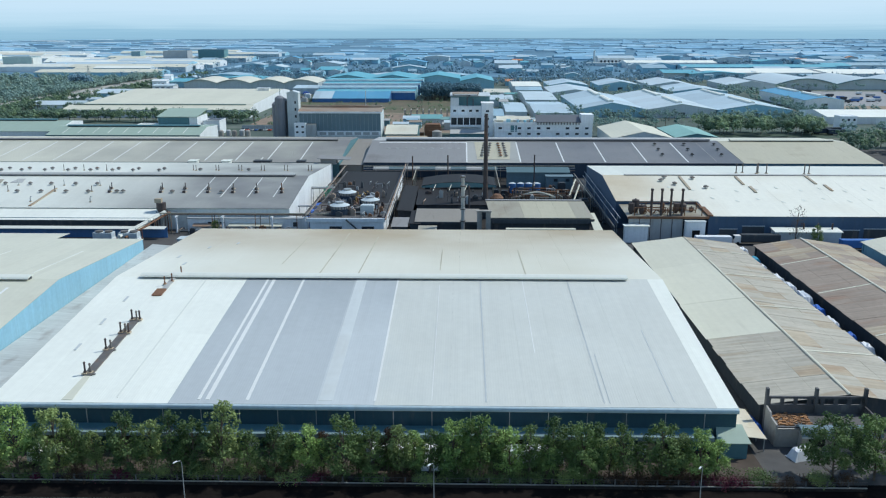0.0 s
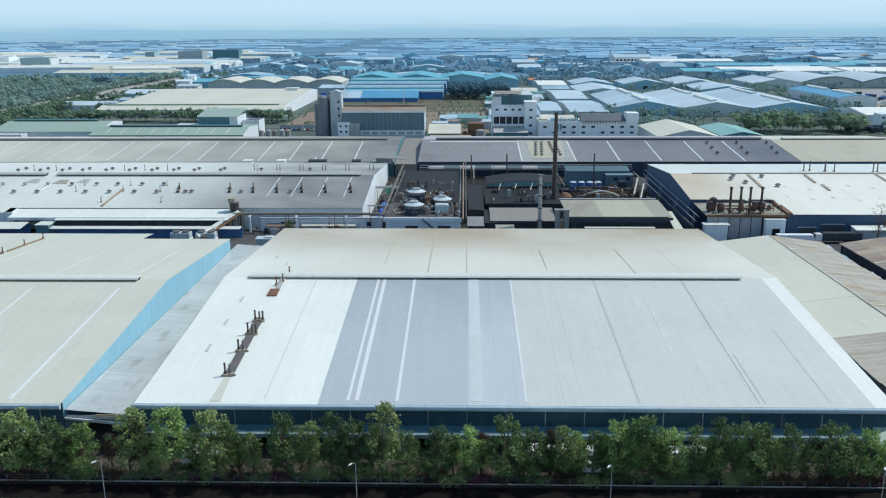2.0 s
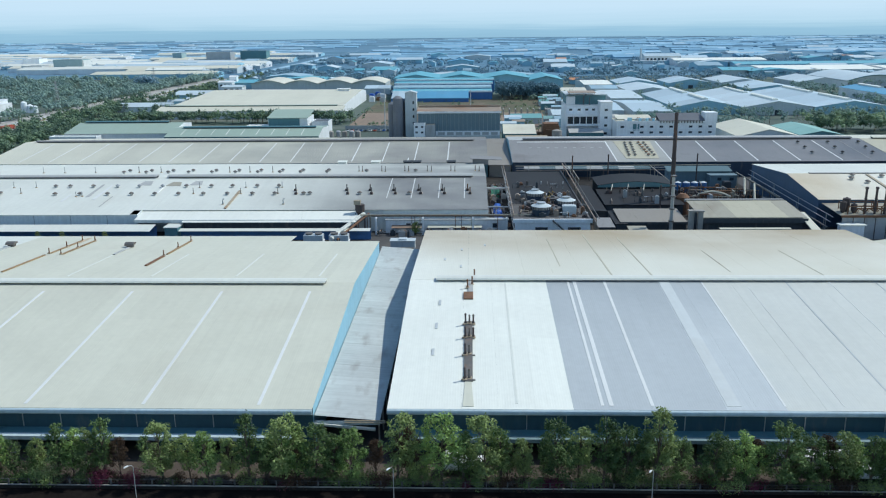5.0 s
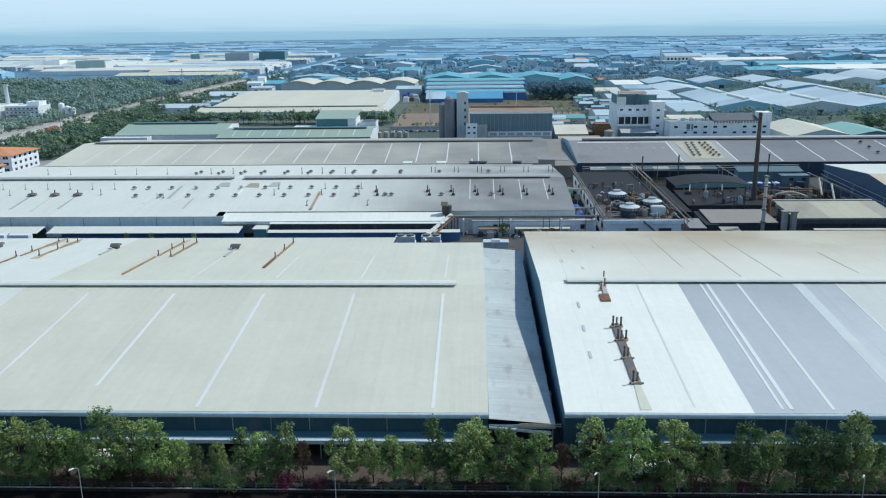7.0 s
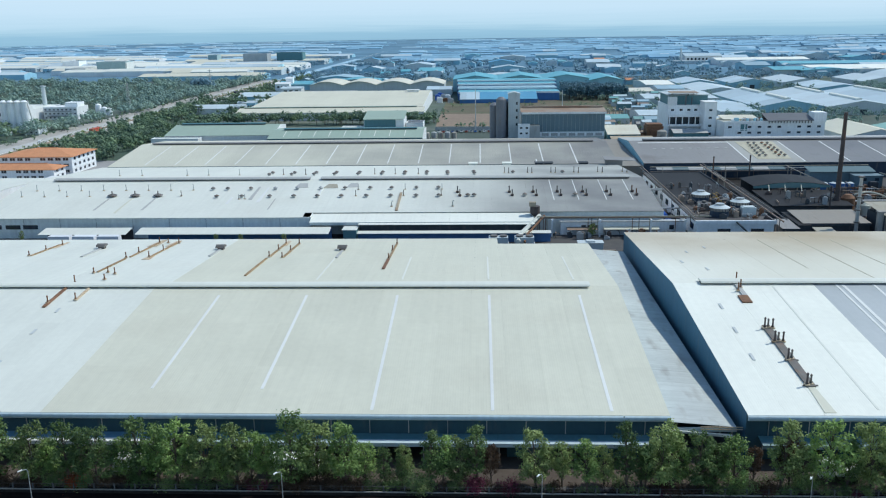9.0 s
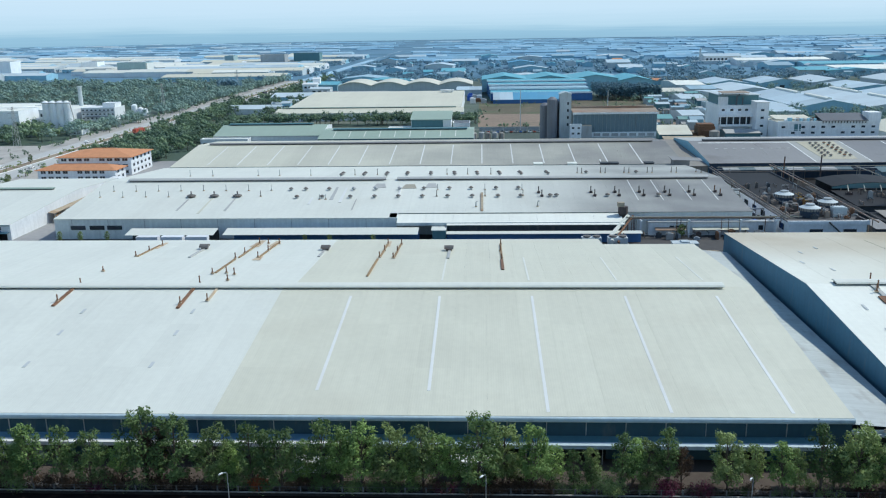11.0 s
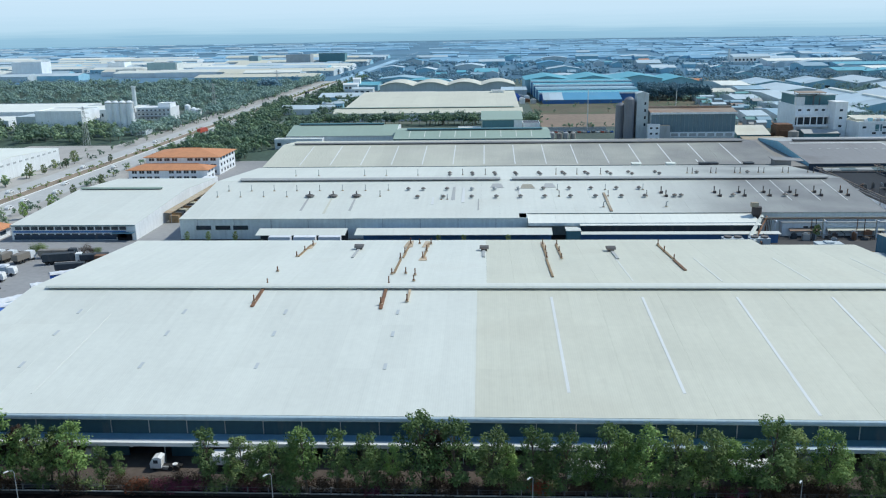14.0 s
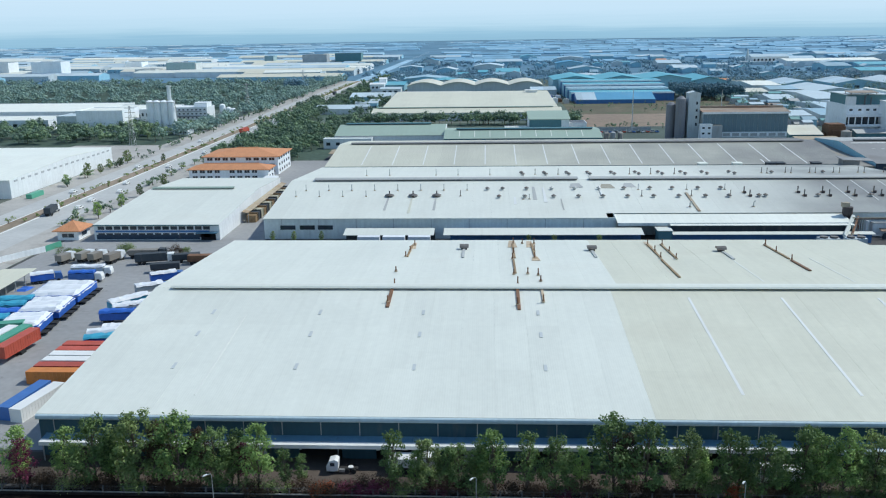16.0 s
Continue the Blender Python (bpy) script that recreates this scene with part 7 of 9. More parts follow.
# small sheds and huts scattered over the rough ground
rs = random.Random(57)
spots = [(rs.uniform(-12, 50), rs.uniform(540, 600)) for i in range(22)] + [(rs.uniform(-4, 50), rs.uniform(640, 800)) for i in range(34)] + [(rs.uniform(-58, -22), rs.uniform(545, 588)) for i in range(8)]
for x, y in spots:
    if any(a - 8 < x < b + 8 and c - 8 < y < d + 8 for a, b, c, d in ((14, 30, 596, 650), (32, 48, 620, 700), (22, 44, 726, 776), (-6, 10, 600, 640))):
        continue
    w, d, h = rs.uniform(5, 12), rs.uniform(5, 10), rs.uniform(2.6, 6.0)
    sd = thing("small_shed", (x, y, 0), "small low shed on rough ground among trees", "shed", "scattered sheds")
    part("wall", Shape().box(x - w / 2, x + w / 2, y - d / 2, y + d / 2, 0, h), rs.choice(("wall_pale", "wall_grey", "wall_teal", "wall_sky")), sd)
    part("roof", Shape().prism([(y - d / 2 - 0.4, h), (y, h + d * 0.16), (y + d / 2 + 0.4, h), (y + d / 2 + 0.4, h + 0.15), (y, h + d * 0.16 + 0.2), (y - d / 2 - 0.4, h + 0.15)], x - w / 2 - 0.4, x + w / 2 + 0.4), rs.choice(("roof_sky", "roof_sky", "roof_grey", "roof_teal", "roof_smoked", "roof_frost", "roof_rust_plum")), sd)
# white multi-storey works
wk = thing("works_building", (5.5, 515, 0), "white stepped works building with a teal top floor and open terraces", "works")
part("wall", Shape().box(-7, 18, 503, 535, 0, 8.6).box(-7, 18, 505, 535, 8.6, 20.6), "wall_bright", wk)
part("terrace_slab", Shape().box(-7.3, 12.2, 500.6, 505, 8.6, 9.1).box(-7.3, 12.2, 501.0, 505, 14.2, 14.7), "wall_bright", wk)
for i in range(6):
    part("terrace_post", Shape().box(-7 + 3.74 * i, -6.5 + 3.74 * i, 501.2, 501.7, 9.1, 14.2), "wall_bright", wk)
part("glazing", Shape().box(-6.6, 11.6, 504.8, 504.95, 9.2, 13.6), "glass_dark", wk)
part("terrace_rail", Shape().box(-7.3, 12.2, 500.6, 500.75, 9.1, 9.9).box(-7.3, 12.2, 501.0, 501.15, 14.7, 15.5), "wall_bright", wk)
part("stair_tower", Shape().box(11.4, 18.3, 494, 505, 0, 23.0), "wall_bright", wk)
part("stair_cap", Shape().box(11.1, 18.6, 493.7, 505.2, 23.0, 23.3), "wall_white", wk)
part("top_storey", Shape().box(-6.4, 16.4, 508, 532, 20.6, 26.2), "wall_teal", wk)
part("top_storey", Shape().box(-7, -2, 505.2, 508, 20.6, 25.4), "wall_white", wk)
part("top_roof", Shape().box(-7.4, 17, 506, 533, 26.2, 26.6), "wall_pale", wk)
part("sun_roof", Shape().slab([(-6, 504.5, 27.8), (10, 504.5, 27.8), (10, 514, 28.3), (-6, 514, 28.3)], 0.25).box(-5.5, -5.2, 505, 505.3, 26.6, 27.6).box(9, 9.3, 505, 505.3, 26.6, 27.6).box(-5.5, -5.2, 513, 513.3, 26.6, 28).box(9, 9.3, 513, 513.3, 26.6, 28), "roof_rust_plum", wk)
part("pipe_duct", Shape().tube([(3, 505.6, 20.6), (3, 505.2, 25.5), (4.5, 505.2, 26.8)], 0.5, 6).tube([(6.5, 505.6, 20.6), (6.5, 505.2, 25)], 0.4, 6), "roof_dark", wk)
me = Shape().box(-0.9, 0.9, -0.06, 0.04, -0.6, 0.6).mesh("window", M["glass_dark"])
for x, z in ((-4.5, 17.8), (0.5, 17.8), (5, 17.8), (9, 17.8), (-4.5, 6), (0, 6), (5, 6), (9.5, 6), (-4.5, 2.6), (0, 2.6), (5, 2.6), (9.5, 2.6)):
    piece("window", me, wk, (x, 505 if z > 8 else 503, z))
for z in (5, 9.6, 14.2, 18.6):
    piece("window", me, wk, (14.8, 494, z))
for z in (16.2, 20.5):
    part("ledge", Shape().box(-7.3, 11.3, 504.6, 504.96, z - 0.15, z + 0.15), "wall_bright", wk)
hall("porch_shed", "teal-fronted shed before the works building", (-7, 13), (488, 495, 500.4), (6.2, 7.8, 7.0), [(-7, 13, "roof_grey")], [(-7, 13, "roof_grey")], ("wall_teal",) * 4, step=9)
lb = thing("long_block", (46, 489, 0), "long white two-storey block with a louvred roof and rooftop tanks", "block")
part("wall", Shape().box(18.6, 74, 478, 499, 0, 13.2), "wall_bright", lb)
part("roof", Shape().box(18.8, 73.8, 478.3, 498.7, 13.2, 13.4), "roof_cream", lb)
part("parapet", Shape().box(18.4, 74.2, 477.7, 478.05, 12.9, 13.9), "wall_bright", lb)
part("stair_tower", Shape().box(67.4, 74.3, 477.6, 486, 13.4, 18.4), "wall_bright", lb)
part("roof_shed", Shape().slab([(42, 476.4, 14.2), (67.2, 476.4, 14.2), (67.2, 489, 17.2), (42, 489, 17.2)], 0.25).box(42.5, 66.8, 488, 488.3, 13.4, 16.8).box(42.5, 43, 479, 488, 13.4, 14.2), "roof_dark", lb)
me = Shape().box(-0.25, 0.25, -0.12, 0, 0, 1.3).mesh("bracket", M["roof_dark"])
for i in range(15):
    piece("bracket", me, lb, (43 + 1.66 * i, 477.6, 12.6))
part("rear_roof", Shape().slab([(20, 486, 14.2), (40, 486, 14.2), (40, 498, 15.4), (20, 498, 15.4)], 0.2).box(20.5, 39.5, 487, 497.5, 13.4, 14.1), "roof_cream", lb)
me = Shape().box(-0.25, 0.25, -0.25, 0, 0, 12.8).mesh("pilaster", M["wall_bright"])
for i in range(11):
    piece("pilaster", me, lb, (19 + 5.45 * i, 478, 0))
me = Shape().box(-1.0, 1.0, -0.06, 0.04, -0.55, 0.55).mesh("window", M["glass_dark"])
for i in range(10):
    for z in (3.4, 7.4, 10.6):
        if (i * 7 + int(z)) % 5 != 2:
            piece("window", me, lb, (21.7 + 5.45 * i, 478, z))
part("louvre_bay", Shape().box(27.6, 31.2, 477.8, 477.98, 8.6, 12.2), "wall_teal", lb)
for z in (5.4, 9.2):
    part("ledge", Shape().box(18.4, 74.2, 477.65, 477.98, z - 0.12, z + 0.12), "wall_bright", lb)
for i in range(6):
    part("roof_tank", Shape().cyl(30 + 1.9 * i, 480.5, 13.4, 15.1, 0.8, 10), "wall_sky" if i % 2 else "galvanised", lb)
rs = random.Random(83)
for i in range(14):
    x, w, d, h = rs.uniform(20, 40), rs.uniform(0.8, 3.0), rs.uniform(0.8, 2.2), rs.uniform(0.6, 1.8)
    y = rs.uniform(482, 485)
    part("roof_unit", Shape().box(x, x + w, y, y + d, 13.4, 13.5 + h), rs.choice(("wall_grey", "galvanised", "wall_bright", "rust", "wall_sky")), lb)


def ridge_y_hall(label, x0, x1, y0, y1, ze, zr, roof, wall, group, name="shed_hall", vent=True):
    """A far hall whose ridge runs away from the lane; its roof in bays, with a broken ridge monitor."""
    root = thing(name, ((x0 + x1) / 2, (y0 + y1) / 2, 0), label, "hall", group)
    xr = (x0 + x1) / 2
    part("wall", Shape().prism([(x0, 0), (x1, 0), (x1, ze), (xr, zr), (x0, ze)], y0, y1, "y"), wall, root)
    for a, b in bays(y0 - 0.5, y1 + 0.5, 24):
        part("roof_slope", Shape().slab([(x0 - 0.5, a, ze + 0.1), (xr, a, zr + 0.15), (xr, b - 0.04, zr + 0.15), (x0 - 0.5, b - 0.04, ze + 0.1)], 0.15), roof, root)
        part("roof_slope", Shape().slab([(xr + 0.02, a, zr + 0.15), (x1 + 0.5, a, ze + 0.1), (x1 + 0.5, b - 0.04, ze + 0.1), (xr + 0.02, b - 0.04, zr + 0.15)], 0.15), roof, root)
    if vent:
        for a, b in ((y0 + 8, y0 + (y1 - y0) * 0.42), (y0 + (y1 - y0) * 0.55, y1 - 6)):
            part("ridge_vent", Shape().prism([(xr - 1.9, zr - 0.3), (xr - 1.9, zr + 1.1), (xr, zr + 1.6), (xr + 1.9, zr + 1.1), (xr + 1.9, zr - 0.3)], a, b, "y"), "roof_white", root)
    part("door", Shape().box(xr - 2.5, xr + 2.5, y0 - 0.06, y0 - 0.01, 0.05, ze * 0.65), "glass_dark", root)
    return root


ridge_y_hall("lime-roofed hall before the blue-grey estate", 85, 119, 472, 529, 5.6, 9.4, "roof_lime", "wall_pale", "estate halls", vent=False)
ridge_y_hall("green-roofed shed before the blue-grey estate", 122, 146, 480, 527, 5.2, 7.4, "roof_mint", "wall_teal", "estate halls", vent=False)
rnd = random.Random(31)
for x0, x1, y0, y1, ze, zr, roof in ((89, 138, 640, 768, 6.2, 11, "roof_ice"), (139, 190, 636, 780, 6.2, 10.4, "roof_frost"), (191, 246, 634, 784, 6.2, 10.4, "roof_ice"), (84, 128, 800, 880, 6, 9.4, "roof_frost"),
                                     (145, 190, 906, 968, 6, 10.2, "roof_ice"), (200, 248, 908, 984, 6, 10, "roof_frost"), (205, 258, 832, 904, 5, 8.6, "roof_ice"), (282, 332, 910, 988, 6, 10.4, "roof_frost"), (92, 134, 906, 966, 6, 9.6, "roof_ice")):
    ridge_y_hall("pale blue-grey factory hall in the estate", x0, x1, y0, y1, ze, zr, roof, "wall_sky" if roof == "roof_ice" else "wall_pale", "estate halls", vent=y0 < 700)
ridge_y_hall("white-walled hall with a bright blue roof", 281, 313, 700, 810, 8, 10.4, "roof_blue", "wall_white", "estate halls")
for x0, x1, y0, y1 in ((340, 404, 930, 1042), (404.5, 474, 930, 1036), (474.5, 560, 926, 1030)):
    vh = thing("vaulted_hall", ((x0 + x1) / 2, y0, 0), "wide pale hall under a vaulted roof with a dark edge", "hall", "vaulted halls")
    part("wall", Shape().prism([(x0, 0), (x1, 0)] + vault(x0, x1, 5.5, 6)[::-1], y0, y1, "y"), "wall_pale", vh)
    part("roof_vault", Shape().prism(vault(x0 - 0.4, x1 + 0.4, 6.1, 6, 11, 0.4), y0 - 2, y1, "y"), "roof_frost", vh)
    part("edge_truss", Shape().prism(vault(x0 - 0.4, x1 + 0.4, 6.2, 6, 11, 0.9), y0 - 3, y0 - 2.05, "y"), "wall_teal", vh)
sheet("yard_2", "earth", 318, 520, 650, 735, 0.05, "bare red-brown earth beside a parking yard", "yard")
sheet("yard_4", "yard_asphalt", 318, 520, 736, 905, 0.05, "grey parking yard before the vaulted halls", "yard")
for i in range(22):
    lorry(rnd.uniform(326, 470), rnd.uniform(752, 890), rnd.uniform(4, 9), 2.9, rnd.choice(("wall_dark", "blue_paint", "wall_white", "wall_grey")), None, "trailer parked in the far yard", rnd.uniform(-8, 8), 0.0, "far yard trailers")
for x0, x1, y0, y1, h, roof, wall, n in ((256, 322, 596, 648, 6.5, "roof_white", "wall_white", 5), (286, 340, 552, 588, 6.5, "roof_white", "wall_white", 4), (330, 420, 590, 640, 6.5, "roof_white", "wall_white", 5), (320, 470, 1130, 1250, 9, "roof_white", "wall_white", 6), (474, 760, 1110, 1230, 9, "roof_white", "wall_white", 8),
                                         (330, 560, 1290, 1340, 9, "roof_cyan", "wall_sky", 6), (270, 420, 1420, 1480, 10, "roof_white", "wall_white", 6), (560, 900, 1350, 1420, 9, "roof_sky", "wall_pale", 8), (610, 760, 760, 860, 8, "roof_ice", "wall_pale", 6)):
    hall("estate_hall", "wide pale factory hall in the far estate", (x0, x1), (y0, (y0 + y1) / 2, y1), (h - 1.5, h + 1.4, h - 1.5), [(x0, x1, roof)], [(x0, x1, roof)], (wall,) * 4, step=(x1 - x0) / n, group="far estate halls")
block("gate_house", "white two-storey gate house among low roofs", "house", 251, 262, 564, 574, 8.4, "wall_bright", 2, 3, "wall_white", "", 0.4, True)
for x, y, m in ((226, 546, "wall_dark"), (229, 538, "wall_navy"), (238, 545, "wall_dark"), (236, 534, "wall_navy")):
    lorry(x, y, 11, 3.6, m, None, "dark trailer parked by the green trees", 4, 0.0, "dark trailers")
# works with a slim chimney beyond the estate
fk = thing("far_works", (266, 1500, 0), "pale far works with tall side windows and a slim chimney", "works")
part("wall", Shape().box(236, 298, 1494, 1530, 0, 13), "wall_white", fk)
part("roof", Shape().prism([(1492, 13), (1512, 17), (1532, 13)], 235, 299), "roof_ice", fk)
part("chimney", Shape().cyl(229, 1496, 0, 26, 2.2, 10, 1.6), "wall_pale", fk)
me = Shape().box(-1.6, 1.6, -0.1, 0.05, 0, 7).mesh("window", M["glass_dark"])
for i in range(9):
    piece("window", me, fk, (241 + 6.4 * i, 1494, 2.5))
part("annex", Shape().box(214, 290, 1474, 1490, 0, 6), "wall_pale", fk)
# far west blocks
for x0, x1, y0, h, wall in ((-722, -676, 1332, 20, "far_green"), (-768, -735, 1320, 11, "far_cream"), (-563, -517, 1606, 22, "wall_grey"), (-507, -457, 1640, 23, "wall_teal"), (-917, -870, 1288, 25, "wall_bright"), (-1010, -960, 1300, 24, "wall_white"), (-660, -642, 1700, 18, "far_green"), (-860, -830, 1500, 16, "wall_bright")):
    block("far_block", "pale multi-storey block among far factories", "block", x0, x1, y0, y0 + 30, h, wall, 0, 0, "wall_grey", "far blocks", 0.8)
part("side_face", Shape().box(-676, -674, 1332.5, 1361, 0, 19.5), "far_cream", thing("far_block", (-675, 1346, 0), "cream end wall of a far block", "block", "far blocks"))
for i in range(90):
    x0, y0 = rnd.uniform(-1500, -420), 1140 + 1000 * rnd.random()
    w, d, h = rnd.uniform(50, 190), rnd.uniform(25, 60), rnd.uniform(6, 10)
    x1 = x0 + w
    if x1 > -415:
        x0, x1 = -415 - w, -415
    m = rnd.choice(("roof_cream", "roof_white", "roof_pale", "roof_ice", "roof_lime", "roof_pale", "roof_frost", "roof_white"))
    hall("far_factory", "wide cream factory hall beyond the woods", (x0, x1), (y0, y0 + d / 2, y0 + d), (h - 1.5, h + 1.5, h - 1.5), [(x0, x1, m)], [(x0, x1, m)], (rnd.choice(("wall_pale", "wall_white", "wall_sky")),) * 4, step=w / 2, group="far western factories")

# ---- far town, each house a thing as far as it can be told apart ----
unit_wall = Shape().prism([(-0.5, 0), (0.5, 0), (0.5, 0.72), (0, 0.98), (-0.5, 0.72)], -0.5, 0.5, "y")
unit_roof = Shape().slab([(-0.54, -0.53, 0.72), (0, -0.53, 1.0), (0, 0.53, 1.0), (-0.54, 0.53, 0.72)], 0.02).slab([(0.002, -0.53, 1.0), (0.54, -0.53, 0.72), (0.54, 0.53, 0.72), (0.002, 0.53, 1.0)], 0.02)
# bluish picks: haze on the far sheds is put into their paint
WALLS = [unit_wall.mesh("wall", M[m]) for m in ("wall_pale", "wall_sky", "wall_sky", "wall_sky")]
ROOFS = [unit_roof.mesh("roof", M[m]) for m in ("roof_ice", "roof_sky", "roof_frost", "roof_blue", "roof_ice", "roof_sky", "roof_cyan", "tiles_orange", "roof_cyan", "roof_ice", "roof_sky")]
KINDS = ("pale blue", "blue-grey", "white", "blue", "pale blue", "blue-grey", "turquoise", "orange", "turquoise", "pale blue", "blue-grey")


def far_house(x, y, w, d, h, turn, r):
    root = thing("far_shed", (0, 0, 0), f"far shed with a {KINDS[r]} roof among trees", "shed", "far town sheds")
    part("wall", rnd.choice(WALLS), None, root)
    part("roof", ROOFS[r], None, root)
    root.matrix_basis = pose(x, y, 0, 0, 0, turn) @ Matrix.Diagonal((w, d, h, 1))


count = 0
while count < 150:
    y = 930 + 900 * rnd.random() ** 1.2
    x = rnd.uniform(-0.35, 0.62) * y + rnd.uniform(-100, 0)
    if -300 < x < 10 and y < 990 or -430 < x < -340 or 60 < x < 850 and y < 1100 or x < -410 and y < 1400:
        continue
    big = rnd.random() < 0.35
    w, d, h = (rnd.uniform(28, 70), rnd.uniform(24, 50), rnd.uniform(9, 14)) if big else (rnd.uniform(9, 20), rnd.uniform(9, 20), rnd.uniform(6, 10))
    r = rnd.randrange(len(ROOFS))
    far_house(x, y, w, d, h, rnd.choice((0, 90, 2, 88, -4)), 0 if r == 7 and (big or rnd.random() < 0.6) else r)
    count += 1
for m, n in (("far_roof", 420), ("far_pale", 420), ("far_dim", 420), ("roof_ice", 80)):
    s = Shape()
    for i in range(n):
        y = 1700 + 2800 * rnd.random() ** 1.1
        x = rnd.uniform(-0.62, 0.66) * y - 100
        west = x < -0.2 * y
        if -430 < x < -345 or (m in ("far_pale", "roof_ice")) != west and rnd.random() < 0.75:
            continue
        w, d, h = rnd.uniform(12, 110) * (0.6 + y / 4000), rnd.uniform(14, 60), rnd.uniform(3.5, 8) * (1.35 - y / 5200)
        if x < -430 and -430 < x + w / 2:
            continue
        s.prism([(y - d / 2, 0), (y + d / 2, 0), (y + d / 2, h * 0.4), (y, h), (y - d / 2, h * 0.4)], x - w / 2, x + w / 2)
    tagged(part("distant_town", s, m), "distant low industrial roofs, blued for haze towards the horizon", "town", kind="stuff")


# ---- vegetation ----
def leaf_mesh(name, centres, sizes, material, seed, normals, loose=0.55, kinds=None, lift=0.65):
    """Many small leaf sheets as one mesh: one quad for each centre, facing roughly along its normal."""
    g = np.random.default_rng(seed)
    n = len(centres)
    w = np.asarray(normals) + loose * g.normal(size=(n, 3)) + (0, 0, lift)
    w /= np.linalg.norm(w, axis=1)[:, None]
    a = g.normal(size=(n, 3))
    a -= (a * w).sum(1)[:, None] * w
    a /= np.linalg.norm(a, axis=1)[:, None]
    b = np.cross(w, a)
    s = np.asarray(sizes)[:, None]
    c = np.asarray(centres)
    v = np.stack((c - a * s, c - b * s * 0.55, c + a * s, c + b * s * 0.55), 1).reshape(-1, 3)
    me = bpy.data.meshes.new(name)
    me.vertices.add(4 * n)
    me.vertices.foreach_set("co", v.astype(np.float32).ravel())
    me.loops.add(4 * n)
    me.loops.foreach_set("vertex_index", np.arange(4 * n, dtype=np.int32))
    me.polygons.add(n)
    me.polygons.foreach_set("loop_start", np.arange(0, 4 * n, 4, dtype=np.int32))
    me.materials.append(M[material])
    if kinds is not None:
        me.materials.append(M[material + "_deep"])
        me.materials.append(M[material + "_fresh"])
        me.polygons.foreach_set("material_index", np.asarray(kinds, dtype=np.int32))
    me.update(calc_edges=True)
    return me


def crown_points(g, lobes, per, squash=0.85):
    """Leaf places and facings in soft round lobes (x, y, z, r), thickest at their rims."""
    pts, sz, nor = [], [], []
    for x, y, z, r in lobes:
        k = max(8, int(per * r * r))
        d = g.normal(size=(k, 3))
        d /= np.linalg.norm(d, axis=1)[:, None]
        rr = r * (0.3 + 0.6 * g.random(k) ** 0.8 + 0.32 * np.abs(g.normal(size=k)))
        p = d * rr[:, None]
        p[:, 2] *= squash
        pts.append(p + (x, y, z))
        nor.append(d)
        sz.append(0.09 + 0.12 * g.random(k))
    return np.concatenate(pts), np.concatenate(sz), np.concatenate(nor)


def make_tree(seed, height, spread, leaf, label, group, per=170, name="tree", low=0.3, category="tree"):
    """A tapered trunk with limbs, and a crown of leaf clumps at the limbs' ends."""
    g = np.random.default_rng(seed)
    root = thing(name, (0, 0, 0), label, category, group)
    lean = g.normal(size=2) * 0.25
    top = np.array((lean[0], lean[1], height * 0.86))
    trunk = [(0, 0, 0), (lean[0] * 0.2, lean[1] * 0.2, height * 0.25), (lean[0] * 0.6, lean[1] * 0.6, height * 0.55), tuple(top)]
    s = Shape().tube(trunk, [height * 0.016 + 0.03, height * 0.012 + 0.02, height * 0.008, 0.03], 6)
    lobes = []
    n = int(30 + spread * 6)
    for i in range(n):
        u = low + (0.95 - low) * (i + g.random()) / n
        ang = i * 2.4 + g.random() * 1.2
        wide = spread * (0.3 + 0.8 * math.sin(math.pi * min(1, (u - low * 0.6) / (1.05 - low * 0.6)) ** 0.85)) * (0.4 + 0.62 * g.random())
        e = np.array((lean[0] * u + wide * math.cos(ang), lean[1] * u + wide * math.sin(ang), height * u + 0.2))
        b = np.array((lean[0] * u * 0.7, lean[1] * u * 0.7, height * max(0.12, u - 0.25)))
        if i % 2 == 0:
            s.tube([tuple(b), tuple(b * 0.45 + e * 0.55 + (0, 0, 0.1)), tuple(e)], [0.05, 0.035, 0.015], 4)
        lobes.append((*e, (0.36 + 0.46 * g.random()) * (0.64 + 0.2 * spread) * (1.1 - 0.4 * u)))
    lobes.append((top[0], top[1], height * 0.92, 0.4 + 0.08 * spread))
    lobes.append((top[0] + 0.1, top[1], height * 0.98, 0.3))
    part("trunk", s, "bark", root)
    p, z, d = crown_points(g, lobes, per)
    part("crown", leaf_mesh("crown", p, z * (0.8 + 0.1 * spread), leaf, seed + 1, d, 0.75), None, root)
    return root


def planted(protos, x, y, scale, turn, group=""):
    t = copy_thing(protos, pose(x, y, 0.03, 0, 0, turn) @ Matrix.Diagonal((scale, scale, scale, 1)))
    t.scale = (scale, scale, scale)
    return t


# the row along the fence
LBL = "young street tree with a ragged green crown along the fence"
ROWT = [make_tree(100 + i, 8.0, sp, lf, lb, "fence trees", 250, low=lo) for i, (sp, lf, lb, lo) in enumerate((
    (1.9, "leaf", LBL, 0.22), (1.5, "leaf", LBL, 0.28), (2.1, "leaf_deep", "young street tree with a dark green crown along the fence", 0.2), (1.7, "leaf_olive", "young street tree with an olive crown along the fence", 0.28),
    (1.9, "leaf", LBL, 0.3), (1.3, "leaf_deep", "narrow young tree with a pointed dark crown", 0.24), (1.5, "leaf_dry", "half-bare young tree with dry brown twigs", 0.35), (2.3, "leaf_olive", "broad young tree with a dull olive crown", 0.18)))]
